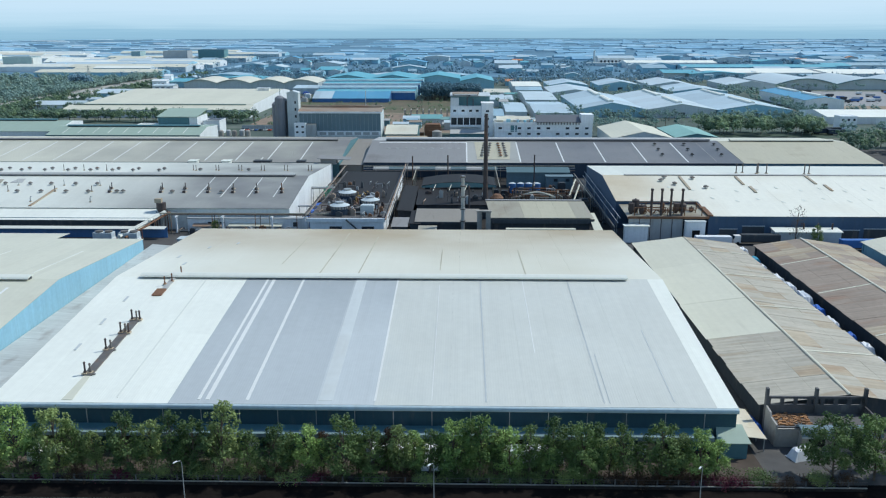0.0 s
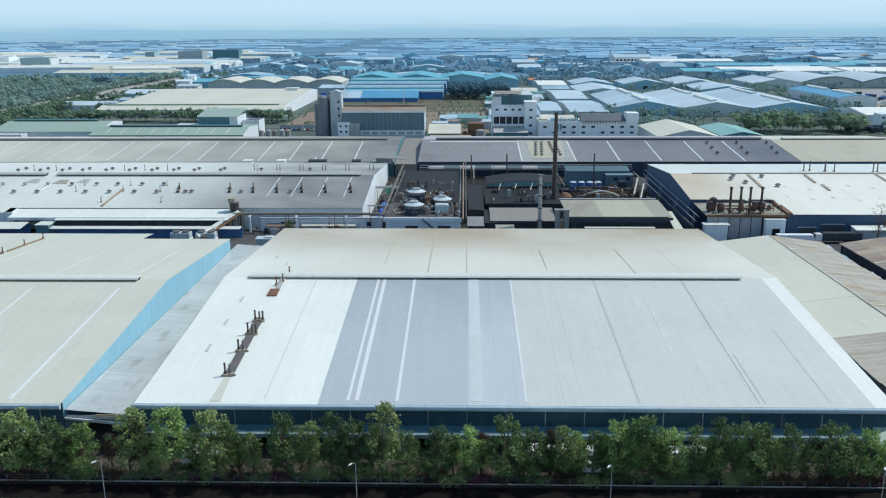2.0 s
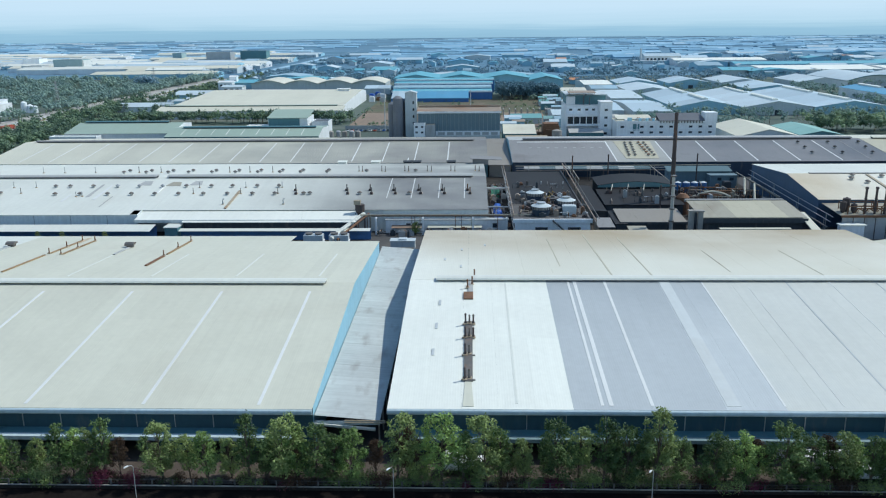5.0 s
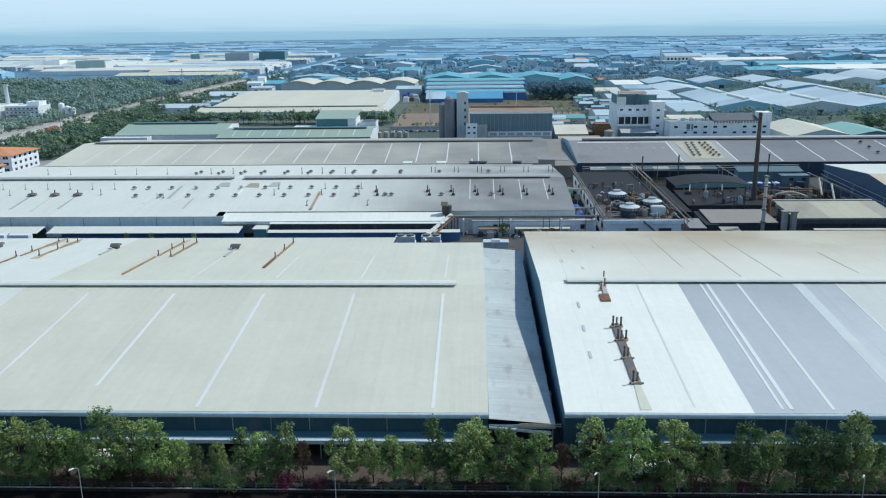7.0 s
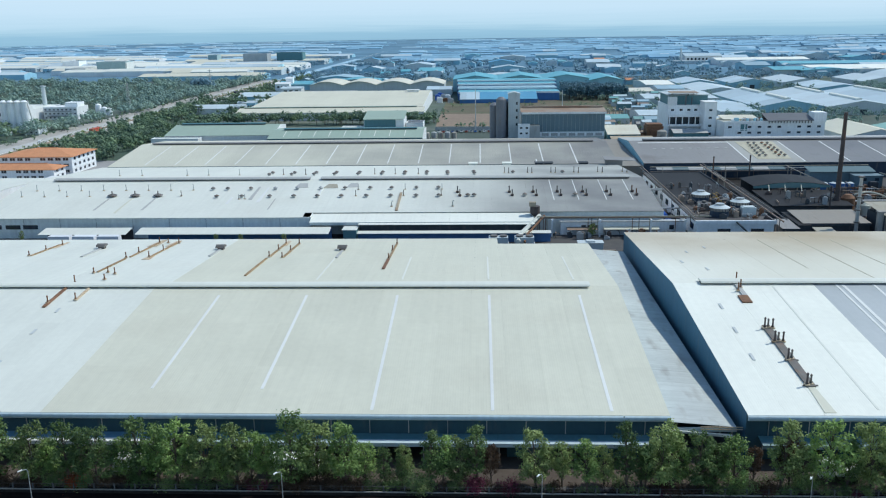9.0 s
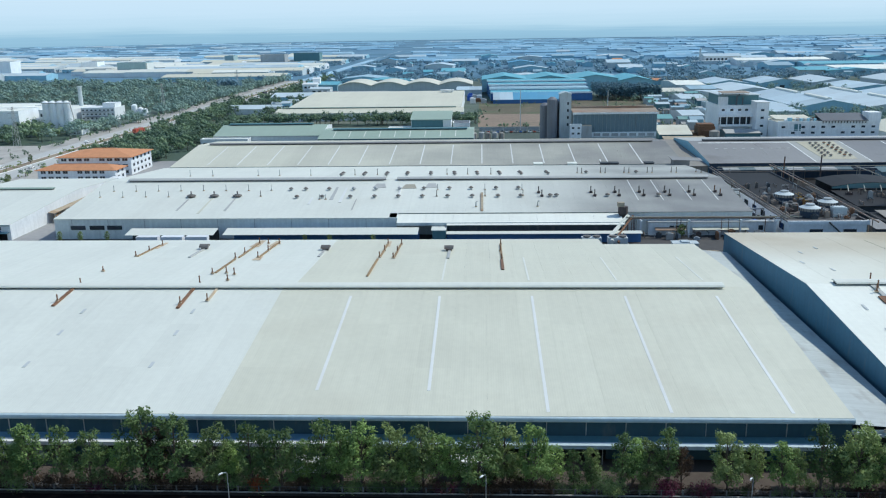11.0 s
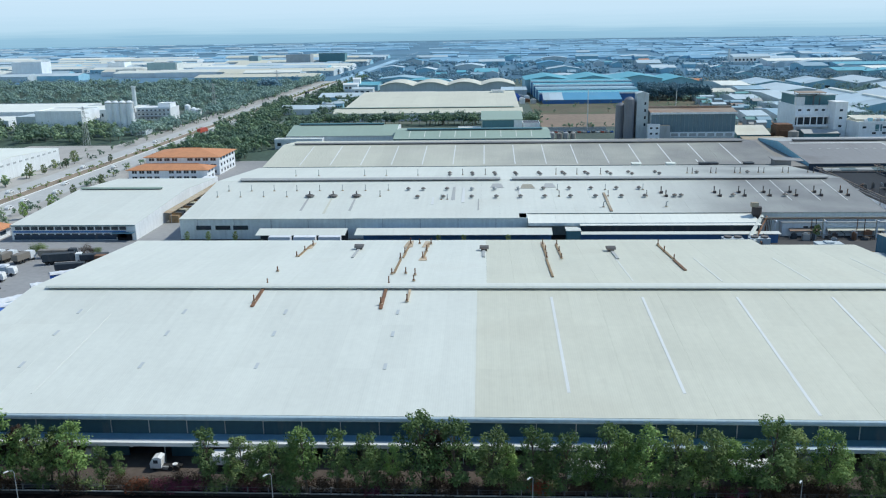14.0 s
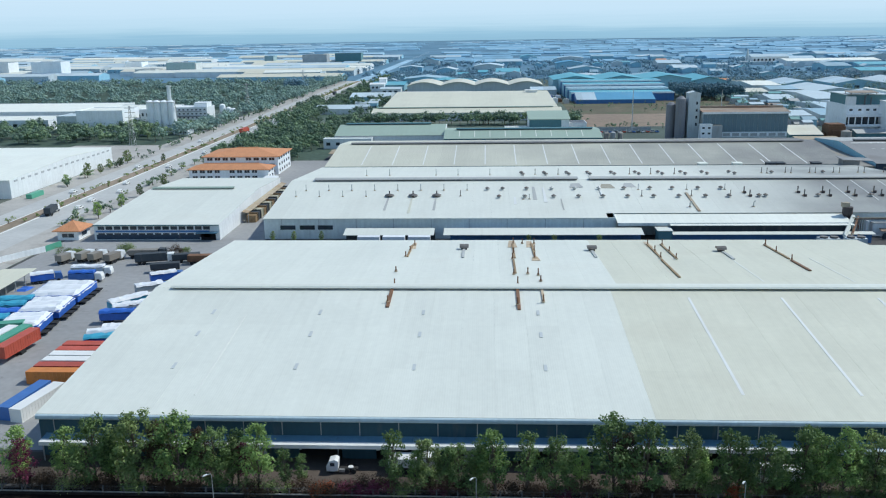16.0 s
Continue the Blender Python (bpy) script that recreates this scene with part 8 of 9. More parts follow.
for i, p in enumerate(ROWT):
    p.matrix_basis = pose(-318 - 5 * i, 111.5, 0.03, 0, 0, 0)
# places and heights, stretch by stretch along the lane
EAST = ((-36.4, 11.8), (-40.7, 9.3), (-28.2, 8.8), (-23.2, 8), (-18.1, 10.2), (-13.9, 8), (-8.9, 9), (-4.7, 7.8), (-0.9, 9.1), (2.8, 10), (7.4, 7.9), (10.3, 8.7), (14, 9.7), (17.8, 9.3), (20.2, 9.3), (24.4, 9.3), (30.1, 9.8), (36, 8.2))
MID = ((-44, 10.6), (-50.6, 10.2), (-55.7, 7.2), (-61.4, 10.5), (-68, 10.9), (-74.7, 10.8), (-81.5, 8.4), (-87, 9.1), (-92.2, 10.2), (-97.1, 10.5), (-103, 8.5), (-110.5, 8.9))
WEST = ((-119.3, 9.6), (-126.3, 9.2), (-133.1, 6.6), (-138.8, 10.3), (-147.5, 12), (-155.5, 10.4), (-160.7, 9.6), (-164.8, 10.3), (-170.6, 11.1), (-176.7, 9.9), (-181.3, 10.6), (-187.5, 9.5))
FARW = ((-193.2, 11.2), (-197.6, 12), (-206.3, 9), (-210.4, 9.8), (-214.9, 10.2), (-220.4, 7.6), (-224.7, 8), (-230, 10), (-246.4, 6.8), (-250.3, 11), (-256.8, 9.9), (-261.9, 12), (-269.1, 12), (-275.6, 11.3), (-287.5, 9.4))
rnd = random.Random(77)
for stretch in (EAST, MID, WEST, FARW):
    for x, h in stretch:
        k = rnd.choice((0, 2, 2, 2, 3, 5, 5, 7, 4) if x > -90 else (0, 1, 1, 2, 2, 3, 4, 5, 5, 7))
        planted(ROWT[k], x, 112.1 + rnd.uniform(-0.6, 0.9), h / 7.6, rnd.uniform(0, 360))
        if rnd.random() < (0.72 if x > -188 else 0.45) and not -246 < x < -228:
            planted(ROWT[rnd.choice((1, 2, 3, 5, 5, 6) if x > -90 else (0, 1, 3, 4, 5, 6))], x + rnd.uniform(1.6, 3.0), 113.0 + rnd.uniform(-0.5, 0.6), h / 8 * rnd.uniform(0.68, 0.92), rnd.uniform(0, 360))
# younger trees closing the gaps of the row
for stretch in (EAST, MID, WEST, FARW):
    row = sorted(stretch)
    for (xa, ha), (xb, hb) in zip(row, row[1:]):
        if xb - xa > (3.2 if xa > -118 else 5.0) and not (xa < -230 and xb > -247):
            planted(ROWT[rnd.choice((2, 3, 5, 5, 6, 7) if xa > -90 else (1, 3, 4, 5, 6, 7))], (xa + xb) / 2 + rnd.uniform(-0.6, 0.6), 113.4 + rnd.uniform(-0.5, 0.8), (ha + hb) / 16 * rnd.uniform(0.62, 0.95), rnd.uniform(0, 360))
big = make_tree(140, 10.4, 4.4, "leaf_deep", "large dark broad-crowned tree by the ruin", "corner trees", 190, low=0.3)
big.matrix_basis = pose(56.0, 113.2, 0.03)
planted(big, 62.5, 113.8, 1.0, 120)
planted(big, 71, 114.5, 1.0, 240)
vine = make_tree(150, 8.6, 1.7, "leaf_pink", "young tree overgrown with pink bougainvillea", "flowering trees", 150, low=0.25)
vine.matrix_basis = pose(-286.1, 111.4, 0.03)
planted(vine, -252.6, 113.4, 0.9, 70)


# hedge of bougainvillea and scrub under the trees
def bush(seed, x, y, w, h, leaf, label, group="fence shrubs", per=190):
    g = np.random.default_rng(seed)
    lobes = [(x + g.uniform(-w, w) * 0.5, y + g.uniform(-0.5, 0.5), h * g.uniform(0.25, 0.75), g.uniform(0.35, 0.7) * h * 0.6) for i in range(int(5 + w * 2))]
    p, z, d = crown_points(g, lobes, per)
    p[:, 2] = np.maximum(p[:, 2], 0.05)
    root = thing("shrub", (x, y, 0), label, "shrub", group)
    s = Shape()
    for lx, ly, lz, r in lobes[:1]:
        s.tube([(x + (lx - x) * 0.3, ly, 0.02), (lx, ly, lz)], [0.04, 0.02], 4)
    part("stem", s, "bark", root)
    part("leaves", leaf_mesh("leaves", p, z * 0.8, leaf, seed, d), None, root)


PINK = ((-64.4, 1.6, 2.4), (-54.1, 1.4, 2.6), (-51.4, 2.2, 2.6), (-26.2, 1.8, 3.6), (-21.5, 2.0, 2.6), (36.3, 1.9, 4.0), (40.3, 2.2, 4.4), (-152.2, 2.0, 2.4), (-119.3, 3.0, 2.2), (-96.3, 1.4, 2.6), (-91, 1.5, 2.4), (-77.4, 1.6, 2.4),
        (-236.4, 2.8, 3.6), (-232.7, 2.7, 4.0), (-223.2, 1.9, 2.6), (-205, 1.8, 2.8), (-114.9, 3.2, 2.2))
for i, (x, h, w) in enumerate(PINK):
    bush(500 + i, x, 110.9 + 0.3 * (i % 3), w, h, "leaf_pink", "pink bougainvillea shrub along the fence", per=150)
bush(530, -240.2, 111.2, 5.2, 2.7, "leaf_flame", "orange-red flowering shrub along the fence", per=150)
bush(531, -180.6, 111.7, 2.0, 2.9, "leaf_flame", "bright orange-red flowering shrub behind the fence", per=150)
for i, x in enumerate(np.arange(-298, 60, 3.2)):
    low = x < -188 or -120 < x < -84
    kind = rnd.choice(("leaf_olive", "leaf_deep", "leaf_dry", "leaf_dry", "leaf_deep") if x > -190 else ("leaf_dry", "leaf_dry", "leaf_deep", "leaf_olive"))
    bush(540 + i, float(x) + rnd.uniform(-0.6, 0.6), 111.6 + rnd.uniform(-0.6, 0.8), 3.8, rnd.uniform(2.4, 3.4) if x < -188 else rnd.uniform(1.4, 2.3) if low else rnd.uniform(1.8, 3.2), kind, "scrubby half-dry shrub along the fence" if kind == "leaf_dry" else "low green shrub along the fence", per=130)


for i, x in enumerate(np.arange(-186, 46, 5.2)):
    if not -120 < x < -100:
        bush(720 + i, float(x) + rnd.uniform(-0.7, 0.7), 114.0 + rnd.uniform(-0.3, 0.5), 5.4, rnd.uniform(2.0, 3.4), "leaf_deep", "dark green shrub under the street trees", per=80)


# woods: many crowns of coarse leaf clumps
ICO = np.array([(0, 0, 1)] + [(0.894 * math.cos(a), 0.894 * math.sin(a), 0.447) for a in np.arange(5) * 1.2566] + [(0.894 * math.cos(a), 0.894 * math.sin(a), -0.447) for a in np.arange(5) * 1.2566 + 0.6283] + [(0, 0, -1)])
ICO_F = np.array([(0, 1 + i, 1 + (i + 1) % 5) for i in range(5)] + [(1 + i, 6 + i, 1 + (i + 1) % 5) for i in range(5)] + [(6 + i, 6 + (i + 1) % 5, 1 + (i + 1) % 5) for i in range(5)] + [(11, 6 + (i + 1) % 5, 6 + i) for i in range(5)])


def core_mesh(name, centres, radii, material, seed, kinds=None):
    """The dense inner foliage of many crowns: one crumpled clump for each centre."""
    g = np.random.default_rng(seed)
    n = len(centres)
    v = ICO[None] * (np.asarray(radii)[:, None] * (0.62 + 0.5 * g.random((n, 12))))[:, :, None]
    v[:, :, 2] *= 0.85
    v += np.asarray(centres)[:, None, :]
    v[:, :, 2] = np.maximum(v[:, :, 2], 0.2)
    f = ICO_F[None] + 12 * np.arange(n)[:, None, None]
    me = bpy.data.meshes.new(name)
    me.vertices.add(12 * n)
    me.vertices.foreach_set("co", v.astype(np.float32).ravel())
    me.loops.add(60 * n)
    me.loops.foreach_set("vertex_index", f.astype(np.int32).ravel())
    me.polygons.add(20 * n)
    me.polygons.foreach_set("loop_start", np.arange(0, 60 * n, 3, dtype=np.int32))
    me.materials.append(M[material])
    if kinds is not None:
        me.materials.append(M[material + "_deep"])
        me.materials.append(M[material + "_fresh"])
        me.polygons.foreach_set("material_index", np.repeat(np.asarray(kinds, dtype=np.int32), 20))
    me.update(calc_edges=True)
    return me


def woods(name, label, boxes, leaf, seed, r=(2.2, 3.8), h=(6, 10), clump=0.9, per=46, lobes=6, kind="stuff"):
    """boxes: (x0, x1, y0, y1, trees). Crowns of several clumps, of uneven height, with gaps between them."""
    g = np.random.default_rng(seed)
    pts, sz, nor, kinds, cc, cr, ck = [], [], [], [], [], [], []
    s = Shape()
    for x0, x1, y0, y1, n in boxes:
        for i in range(n):
            x, y = g.uniform(x0, x1), g.uniform(y0, y1)
            rr, hh = g.uniform(*r), g.uniform(*h)
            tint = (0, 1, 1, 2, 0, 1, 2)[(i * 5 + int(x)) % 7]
            c = g.normal(size=(lobes, 3)) * (0.42, 0.42, 0.3)
            c = np.clip(c, -0.7, 0.7) * (rr, rr, hh * 0.42) + (x, y, hh * 0.58)
            q = rr * g.uniform(0.24, 0.46, lobes)
            q = np.minimum(q, np.maximum(hh - c[:, 2], 0.3 * rr))
            cc.append(c[::2])
            cr.append(q[::2] * 0.8)
            ck.append(np.full(len(c[::2]), tint))
            d = g.normal(size=(per, 3)) + (0, 0, 0.25)
            d /= np.linalg.norm(d, axis=1)[:, None]
            w = g.integers(0, lobes, per)
            p = c[w] + d * (q[w] * (0.7 + 0.75 * g.random(per)))[:, None] * (1, 1, 0.9)
            p[:, 2] = np.maximum(p[:, 2], 0.3)
            pts.append(p)
            nor.append(d)
            sz.append(clump * (0.5 + 0.8 * g.random(per)))
            kinds.append(np.full(per, tint))
            if i % 3 == 0:
                s.tube([(x, y, 0), (x, y, hh * 0.6)], [0.2, 0.1], 4)
    root = thing(name, (boxes[0][0], boxes[0][2], 0), label, "woodland", kind=kind)
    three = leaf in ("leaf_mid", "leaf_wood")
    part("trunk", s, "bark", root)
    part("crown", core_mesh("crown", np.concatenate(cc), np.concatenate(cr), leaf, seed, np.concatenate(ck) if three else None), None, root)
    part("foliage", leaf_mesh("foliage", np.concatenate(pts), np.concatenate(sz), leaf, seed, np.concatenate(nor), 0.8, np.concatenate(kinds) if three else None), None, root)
    return root


# floor sheets darker than the land, so gaps in the woods look shaded
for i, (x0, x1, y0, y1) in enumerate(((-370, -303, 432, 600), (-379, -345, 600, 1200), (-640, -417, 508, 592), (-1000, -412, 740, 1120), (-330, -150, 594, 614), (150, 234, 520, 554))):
    sheet(f"undergrowth_{i + 1}", "undergrowth", x0, x1, y0, y1, 0.03 + 0.004 * i, "green undergrowth beneath the trees, darkened for the shaded gaps", "undergrowth")
woods("woodland", "strip of green trees beside the highway", [(-364, -316, 432, 560, 170), (-374, -346, 560, 690, 70), (-378, -358, 690, 800, 60), (-345, -308, 500, 600, 48), (-364, -346, 800, 1200, 80), (-346, -306, 716, 786, 34), (-322, -304, 640, 690, 10)], "leaf_wood", 1, (2.6, 5.2), (5, 11), clump=0.42, per=190, lobes=14)
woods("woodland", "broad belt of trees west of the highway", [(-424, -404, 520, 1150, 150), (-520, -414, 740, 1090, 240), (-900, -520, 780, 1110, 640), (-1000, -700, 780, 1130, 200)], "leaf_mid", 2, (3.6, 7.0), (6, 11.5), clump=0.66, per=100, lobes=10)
woods("woodland", "green belt of trees before the silo plant", [(-640, -424, 512, 590, 200)], "leaf_wood", 31, (3.4, 6.0), (6, 10.5), clump=0.55, per=130, lobes=12)
woods("tree_row", "dense row of dark trees between two halls", [(-330, -192, 596, 612, 120), (-170, -150, 590, 616, 22), (-196, -168, 600, 614, 16)], "leaf_wood", 3, (2.8, 4.2), (8.5, 11), 0.42, 170, 14)
woods("grove", "tall dark clipped grove of close trees", [(-38, 18, 790, 850, 190), (-39, 19, 787, 792, 50)], "leaf_grove_hazed", 4, (3.2, 4.4), (13.5, 15.5), 0.9, 80, 12)
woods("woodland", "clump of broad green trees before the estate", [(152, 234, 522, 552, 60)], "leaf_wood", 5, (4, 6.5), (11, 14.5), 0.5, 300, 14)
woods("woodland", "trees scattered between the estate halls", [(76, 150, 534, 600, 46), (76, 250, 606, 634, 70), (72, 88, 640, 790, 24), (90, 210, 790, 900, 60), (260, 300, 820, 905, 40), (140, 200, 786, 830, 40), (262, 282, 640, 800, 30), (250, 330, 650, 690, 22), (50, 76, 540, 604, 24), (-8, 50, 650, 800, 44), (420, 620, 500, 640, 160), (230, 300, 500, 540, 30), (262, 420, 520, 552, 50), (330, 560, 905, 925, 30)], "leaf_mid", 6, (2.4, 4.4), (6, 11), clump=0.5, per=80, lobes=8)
woods("woodland", "dark woods behind the gabled halls", [(-350, -190, 990, 1240, 260), (-190, -60, 1010, 1060, 60), (-140, 60, 986, 1016, 80), (60, 330, 1000, 1060, 150), (-150, -40, 1150, 1260, 120), (330, 620, 1060, 1108, 130), (60, 320, 1120, 1150, 60), (600, 900, 1180, 1260, 80)], "leaf_far_hazed", 7, (3, 5), (7, 11), 0.9, 40, 5)
woods("woodland", "roadside avenue trees along the far highway", [(-470, -408, 1150, 1900, 280), (-350, -325, 1150, 1900, 110)], "leaf_far_hazed", 8, (3, 5), (7, 11), 0.9, 36, 5)
woods("shrubs", "shrubs and young trees at the field's edge", [(-146, -84, 574, 584, 26), (-84, -60, 600, 640, 20), (-58, -10, 556, 640, 40), (-40, -10, 540, 600, 30), (-150, -143, 600, 690, 12), (-149, 10, 676, 786, 60)], "leaf_wood", 9, (1.2, 2.0), (2.5, 4.5), 0.4, 30, 4)
woods("grove", "dense dome of tall trees beside the highway", [(-440, -424, 946, 962, 9)], "leaf_far_hazed", 21, (8, 10), (15, 18), 0.9, 190, 12)
woods("woodland", "tree patches among far roofs", [(-350, 1100, 1060, 1700, 640), (-1300, -420, 1160, 1700, 150), (-400, 1000, 1240, 1290, 160), (-300, 900, 1540, 1600, 190)], "leaf_far_hazed", 10, (5, 10), (5, 8), 1.6, 26, 3)
woods("woodland", "dark trees beyond the beige hall", [(206, 262, 436, 482, 34)], "leaf_wood", 12, (4, 6), (10, 13), 0.5, 150, 10)
woods("shrubs", "round shrubs and small trees along the highway's footways", [(-409, -404, 355, 372, 3), (-408.5, -404.5, 385, 440, 9), (-370, -360, 280, 450, 26), (-410, -403.5, 446, 900, 60)], "leaf_wood", 23, (1.3, 2.6), (2.6, 5.4), 0.35, 60, 5)
woods("shrubs", "low clipped shrubs in rows on the highway's median", [(-391, -390.2, 250, 1100, 90), (-386.6, -385.8, 250, 1100, 110), (-371, -369, 270, 440, 16)], "leaf_olive", 13, (0.9, 1.6), (1.3, 3.0), 0.3, 40, 4)
for x, y in ((-407.6, 390), (-406, 401), (-407.6, 415), (-404.5, 421), (-406.6, 434), (-407, 368), (-388, 436), (-361, 300), (-360, 318), (-362, 342), (-361, 366)):
    planted(ROWT[rnd.choice((0, 2, 7))], x, y, rnd.uniform(0.6, 0.9), rnd.uniform(0, 360))
for i, (x, y, w, h) in enumerate(((-348.5, 249.6, 5, 2.6), (-344, 249.2, 4, 2.2), (-337, 249.6, 5, 1.6), (-329.5, 250.8, 4.5, 3.6), (-322, 250, 4, 1.5), (-313.5, 249.4, 4, 3.2), (-310.5, 249.6, 3, 2.6), (-319, 370, 3, 3))):
    bush(900 + i, x, y, w, h, "leaf_olive" if i % 3 != 2 else "leaf_dry", "low spreading shrub at the truck yard's edge", "yard shrubs", 150)
bare = make_tree(180, 13, 3.0, "leaf_dry", "tall sparse leafless-looking tree before the cream hall", "sparse trees", 16, low=0.3)
bare.matrix_basis = pose(104, 254.5, 0.03)
planted(ROWT[2], 111, 254.5, 0.85, 60)
for x in (-270, -252, -203, -195, -181, -286, -279):
    planted(ROWT[3], x, 262.8 if x < -240 else 257.2, 0.5, x)
planted(ROWT[7], -82, 268.3, 0.55, 20)


# ---- hazy sky and distance behind the plain ----
def distance():
    m = bpy.data.materials.new("distance")
    m.use_nodes = True
    n, l = m.node_tree.nodes, m.node_tree.links
    n.remove(n["Principled BSDF"])
    em = n.new("ShaderNodeEmission")
    geo = n.new("ShaderNodeNewGeometry")
    xyz = n.new("ShaderNodeSeparateXYZ")
    rg = n.new("ShaderNodeMapRange")
    rg.inputs["From Min"].default_value, rg.inputs["From Max"].default_value = 0, 300
    ramp = n.new("ShaderNodeValToRGB")
    ramp.color_ramp.elements[0].position, ramp.color_ramp.elements[0].color = 0.0, (0.27, 0.46, 0.62, 1)
    ramp.color_ramp.elements[1].position, ramp.color_ramp.elements[1].color = 1.0, (0.60, 0.745, 0.885, 1)
    for p, c in ((0.19, (0.31, 0.51, 0.675, 1)), (0.26, (0.385, 0.58, 0.73, 1)), (0.35, (0.475, 0.655, 0.80, 1)), (0.6, (0.555, 0.715, 0.86, 1))):
        e = ramp.color_ramp.elements.new(p)
        e.color = c
    noise_tx = n.new("ShaderNodeTexNoise")
    noise_tx.inputs["Scale"].default_value = 0.0012
    l.new(geo.outputs["Position"], noise_tx.inputs["Vector"])
    add = n.new("ShaderNodeMath")
    add.operation = "MULTIPLY_ADD"
    add.inputs[1].default_value = 40
    l.new(noise_tx.outputs["Fac"], add.inputs[0])
    l.new(geo.outputs["Position"], xyz.inputs[0])
    squash = n.new("ShaderNodeMapping")
    squash.inputs["Scale"].default_value = (0.0022, 0.0022, 0.09)
    l.new(geo.outputs["Position"], squash.inputs["Vector"])
    streaks = n.new("ShaderNodeTexNoise")
    streaks.inputs["Scale"].default_value = 1.0
    l.new(squash.outputs[0], streaks.inputs["Vector"])
    band = n.new("ShaderNodeMath")
    band.operation = "MULTIPLY_ADD"
    band.inputs[1].default_value = 46
    l.new(streaks.outputs["Fac"], band.inputs[0])
    low = n.new("ShaderNodeMath")
    low.operation = "SUBTRACT"
    low.inputs[1].default_value = 23
    l.new(xyz.outputs["Z"], low.inputs[0])
    l.new(low.outputs[0], band.inputs[2])
    l.new(band.outputs[0], add.inputs[2])
    l.new(add.outputs[0], rg.inputs["Value"])
    l.new(rg.outputs["Result"], ramp.inputs["Fac"])
    l.new(ramp.outputs["Color"], em.inputs["Color"])
    l.new(em.outputs[0], n["Material Output"].inputs["Surface"])
    M["distance"] = m
    s = Shape()
    pts = [(4880 * math.sin(a), 4880 * math.cos(a)) for a in np.linspace(-0.8, 0.8, 33)]
    for (xa, ya), (xb, yb) in zip(pts, pts[1:]):
        s.add([(xa, ya, -2), (xb, yb, -2), (xb, yb, 420), (xa, ya, 420)], [(0, 1, 2, 3)])
    lump("backdrop", s, "distance", "hazy pale blue sky at the horizon", "backdrop", kind="structure")


distance()
# haze over the far plain is painted into its blue-green colour
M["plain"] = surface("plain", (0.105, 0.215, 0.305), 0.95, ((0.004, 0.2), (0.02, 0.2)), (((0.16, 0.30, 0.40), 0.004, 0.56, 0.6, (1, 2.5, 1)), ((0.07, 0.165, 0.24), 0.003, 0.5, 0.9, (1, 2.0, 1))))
sheet("ground_2", "plain", -3600, 3600, 1150, 4885, 0.3, "far plain of scrub and fields, coloured blue-green for haze", "ground")


# ---- roof furniture ----
def on_roof(y, ys, zs):
    return plane_z(y, ys, zs) + 0.09


def vent_pipe(x, y, z, h=2.0, r=0.22, mat="pipe_dark", foot=0.7, bend=True, label="rusty vent pipe with a bent top on the roof", group="roof vent pipes"):
    root = thing("vent_pipe", (x, y, z), label, "vent pipe", group)
    pts = [(x, y, z), (x, y, z + h)]
    if bend:
        pts += [(x + 0.15, y - 0.05, z + h + 0.3), (x + 0.6, y - 0.1, z + h + 0.35)]
    else:
        part("cap", Shape().cyl(x, y, z + h - 0.05, z + h + 0.22, r * 1.45, 8, r * 0.7), mat, root)
    part("pipe", Shape().tube(pts, r, 8), mat, root)
    part("flashing", Shape().box(x - foot, x + foot, y - foot, y + foot, z - 0.08, z + 0.14), "rust_stain" if mat != "white_paint" else "roof_strip", root)
    part("collar", Shape().cyl(x, y, z + 0.14, z + 0.4, r * 1.6, 8), mat, root)
    return root


def walkway(x, ya, yb, ys, zs, w=0.9, mat="rust", label="rusty duct strip lying up the roof slope"):
    return lump("roof_duct", Shape().slab([(x - w / 2, ya, on_roof(ya, ys, zs) + 0.22), (x + w / 2, ya, on_roof(ya, ys, zs) + 0.22), (x + w / 2, yb, on_roof(yb, ys, zs) + 0.22), (x - w / 2, yb, on_roof(yb, ys, zs) + 0.22)], 0.26), mat, label, "roof duct", "roof ducts")


def stain(x, ya, yb, ys, zs, w, mat="rust_stain"):
    return lump("rust_streak", Shape().slab([(x - w / 2, ya, on_roof(ya, ys, zs) + 0.03), (x + w / 2, ya, on_roof(ya, ys, zs) + 0.03), (x + w * 0.3, yb, on_roof(yb, ys, zs) + 0.03), (x - w * 0.3, yb, on_roof(yb, ys, zs) + 0.03)], 0.04), mat,
                "brown rust streak on roof sheets below a vent", "stain", "roof stains", "structure")


# white warehouse: groups of tall pipes on a dark duct
walkway(-64.1, 130.5, 154, ays, azs, 1.5, "pipe_dark", "dark louvred duct running up the white roof")
for y, n in ((131, 2), (140, 2), (147, 3), (152.8, 3)):
    for i in range(n):
        vent_pipe(-64.7 + 0.75 * i, y + 0.35 * (i % 2), on_roof(y, ays, azs) + 0.2, (1.9, 1.5, 1.7)[i], 0.17, "stack_steel" if i != 1 else "pipe_dark", 0.4, False, label="straight dark vent pipe in a roof cluster")
    lump("pipe_stand", Shape().box(-65.3, -62.9, y - 0.2, y + 0.1, on_roof(y, ays, azs), on_roof(y, ays, azs) + 0.16), "pipe_dark", "flat steel footing under roof pipes", "footing", "roof footings")
walkway(-64.2, 165, 168.5, ays, azs, 2.0, "rust")
walkway(-63.7, 168.6, 174.6, ays, azs, 1.0, "roof_grey", "grey duct running up to the ridge")
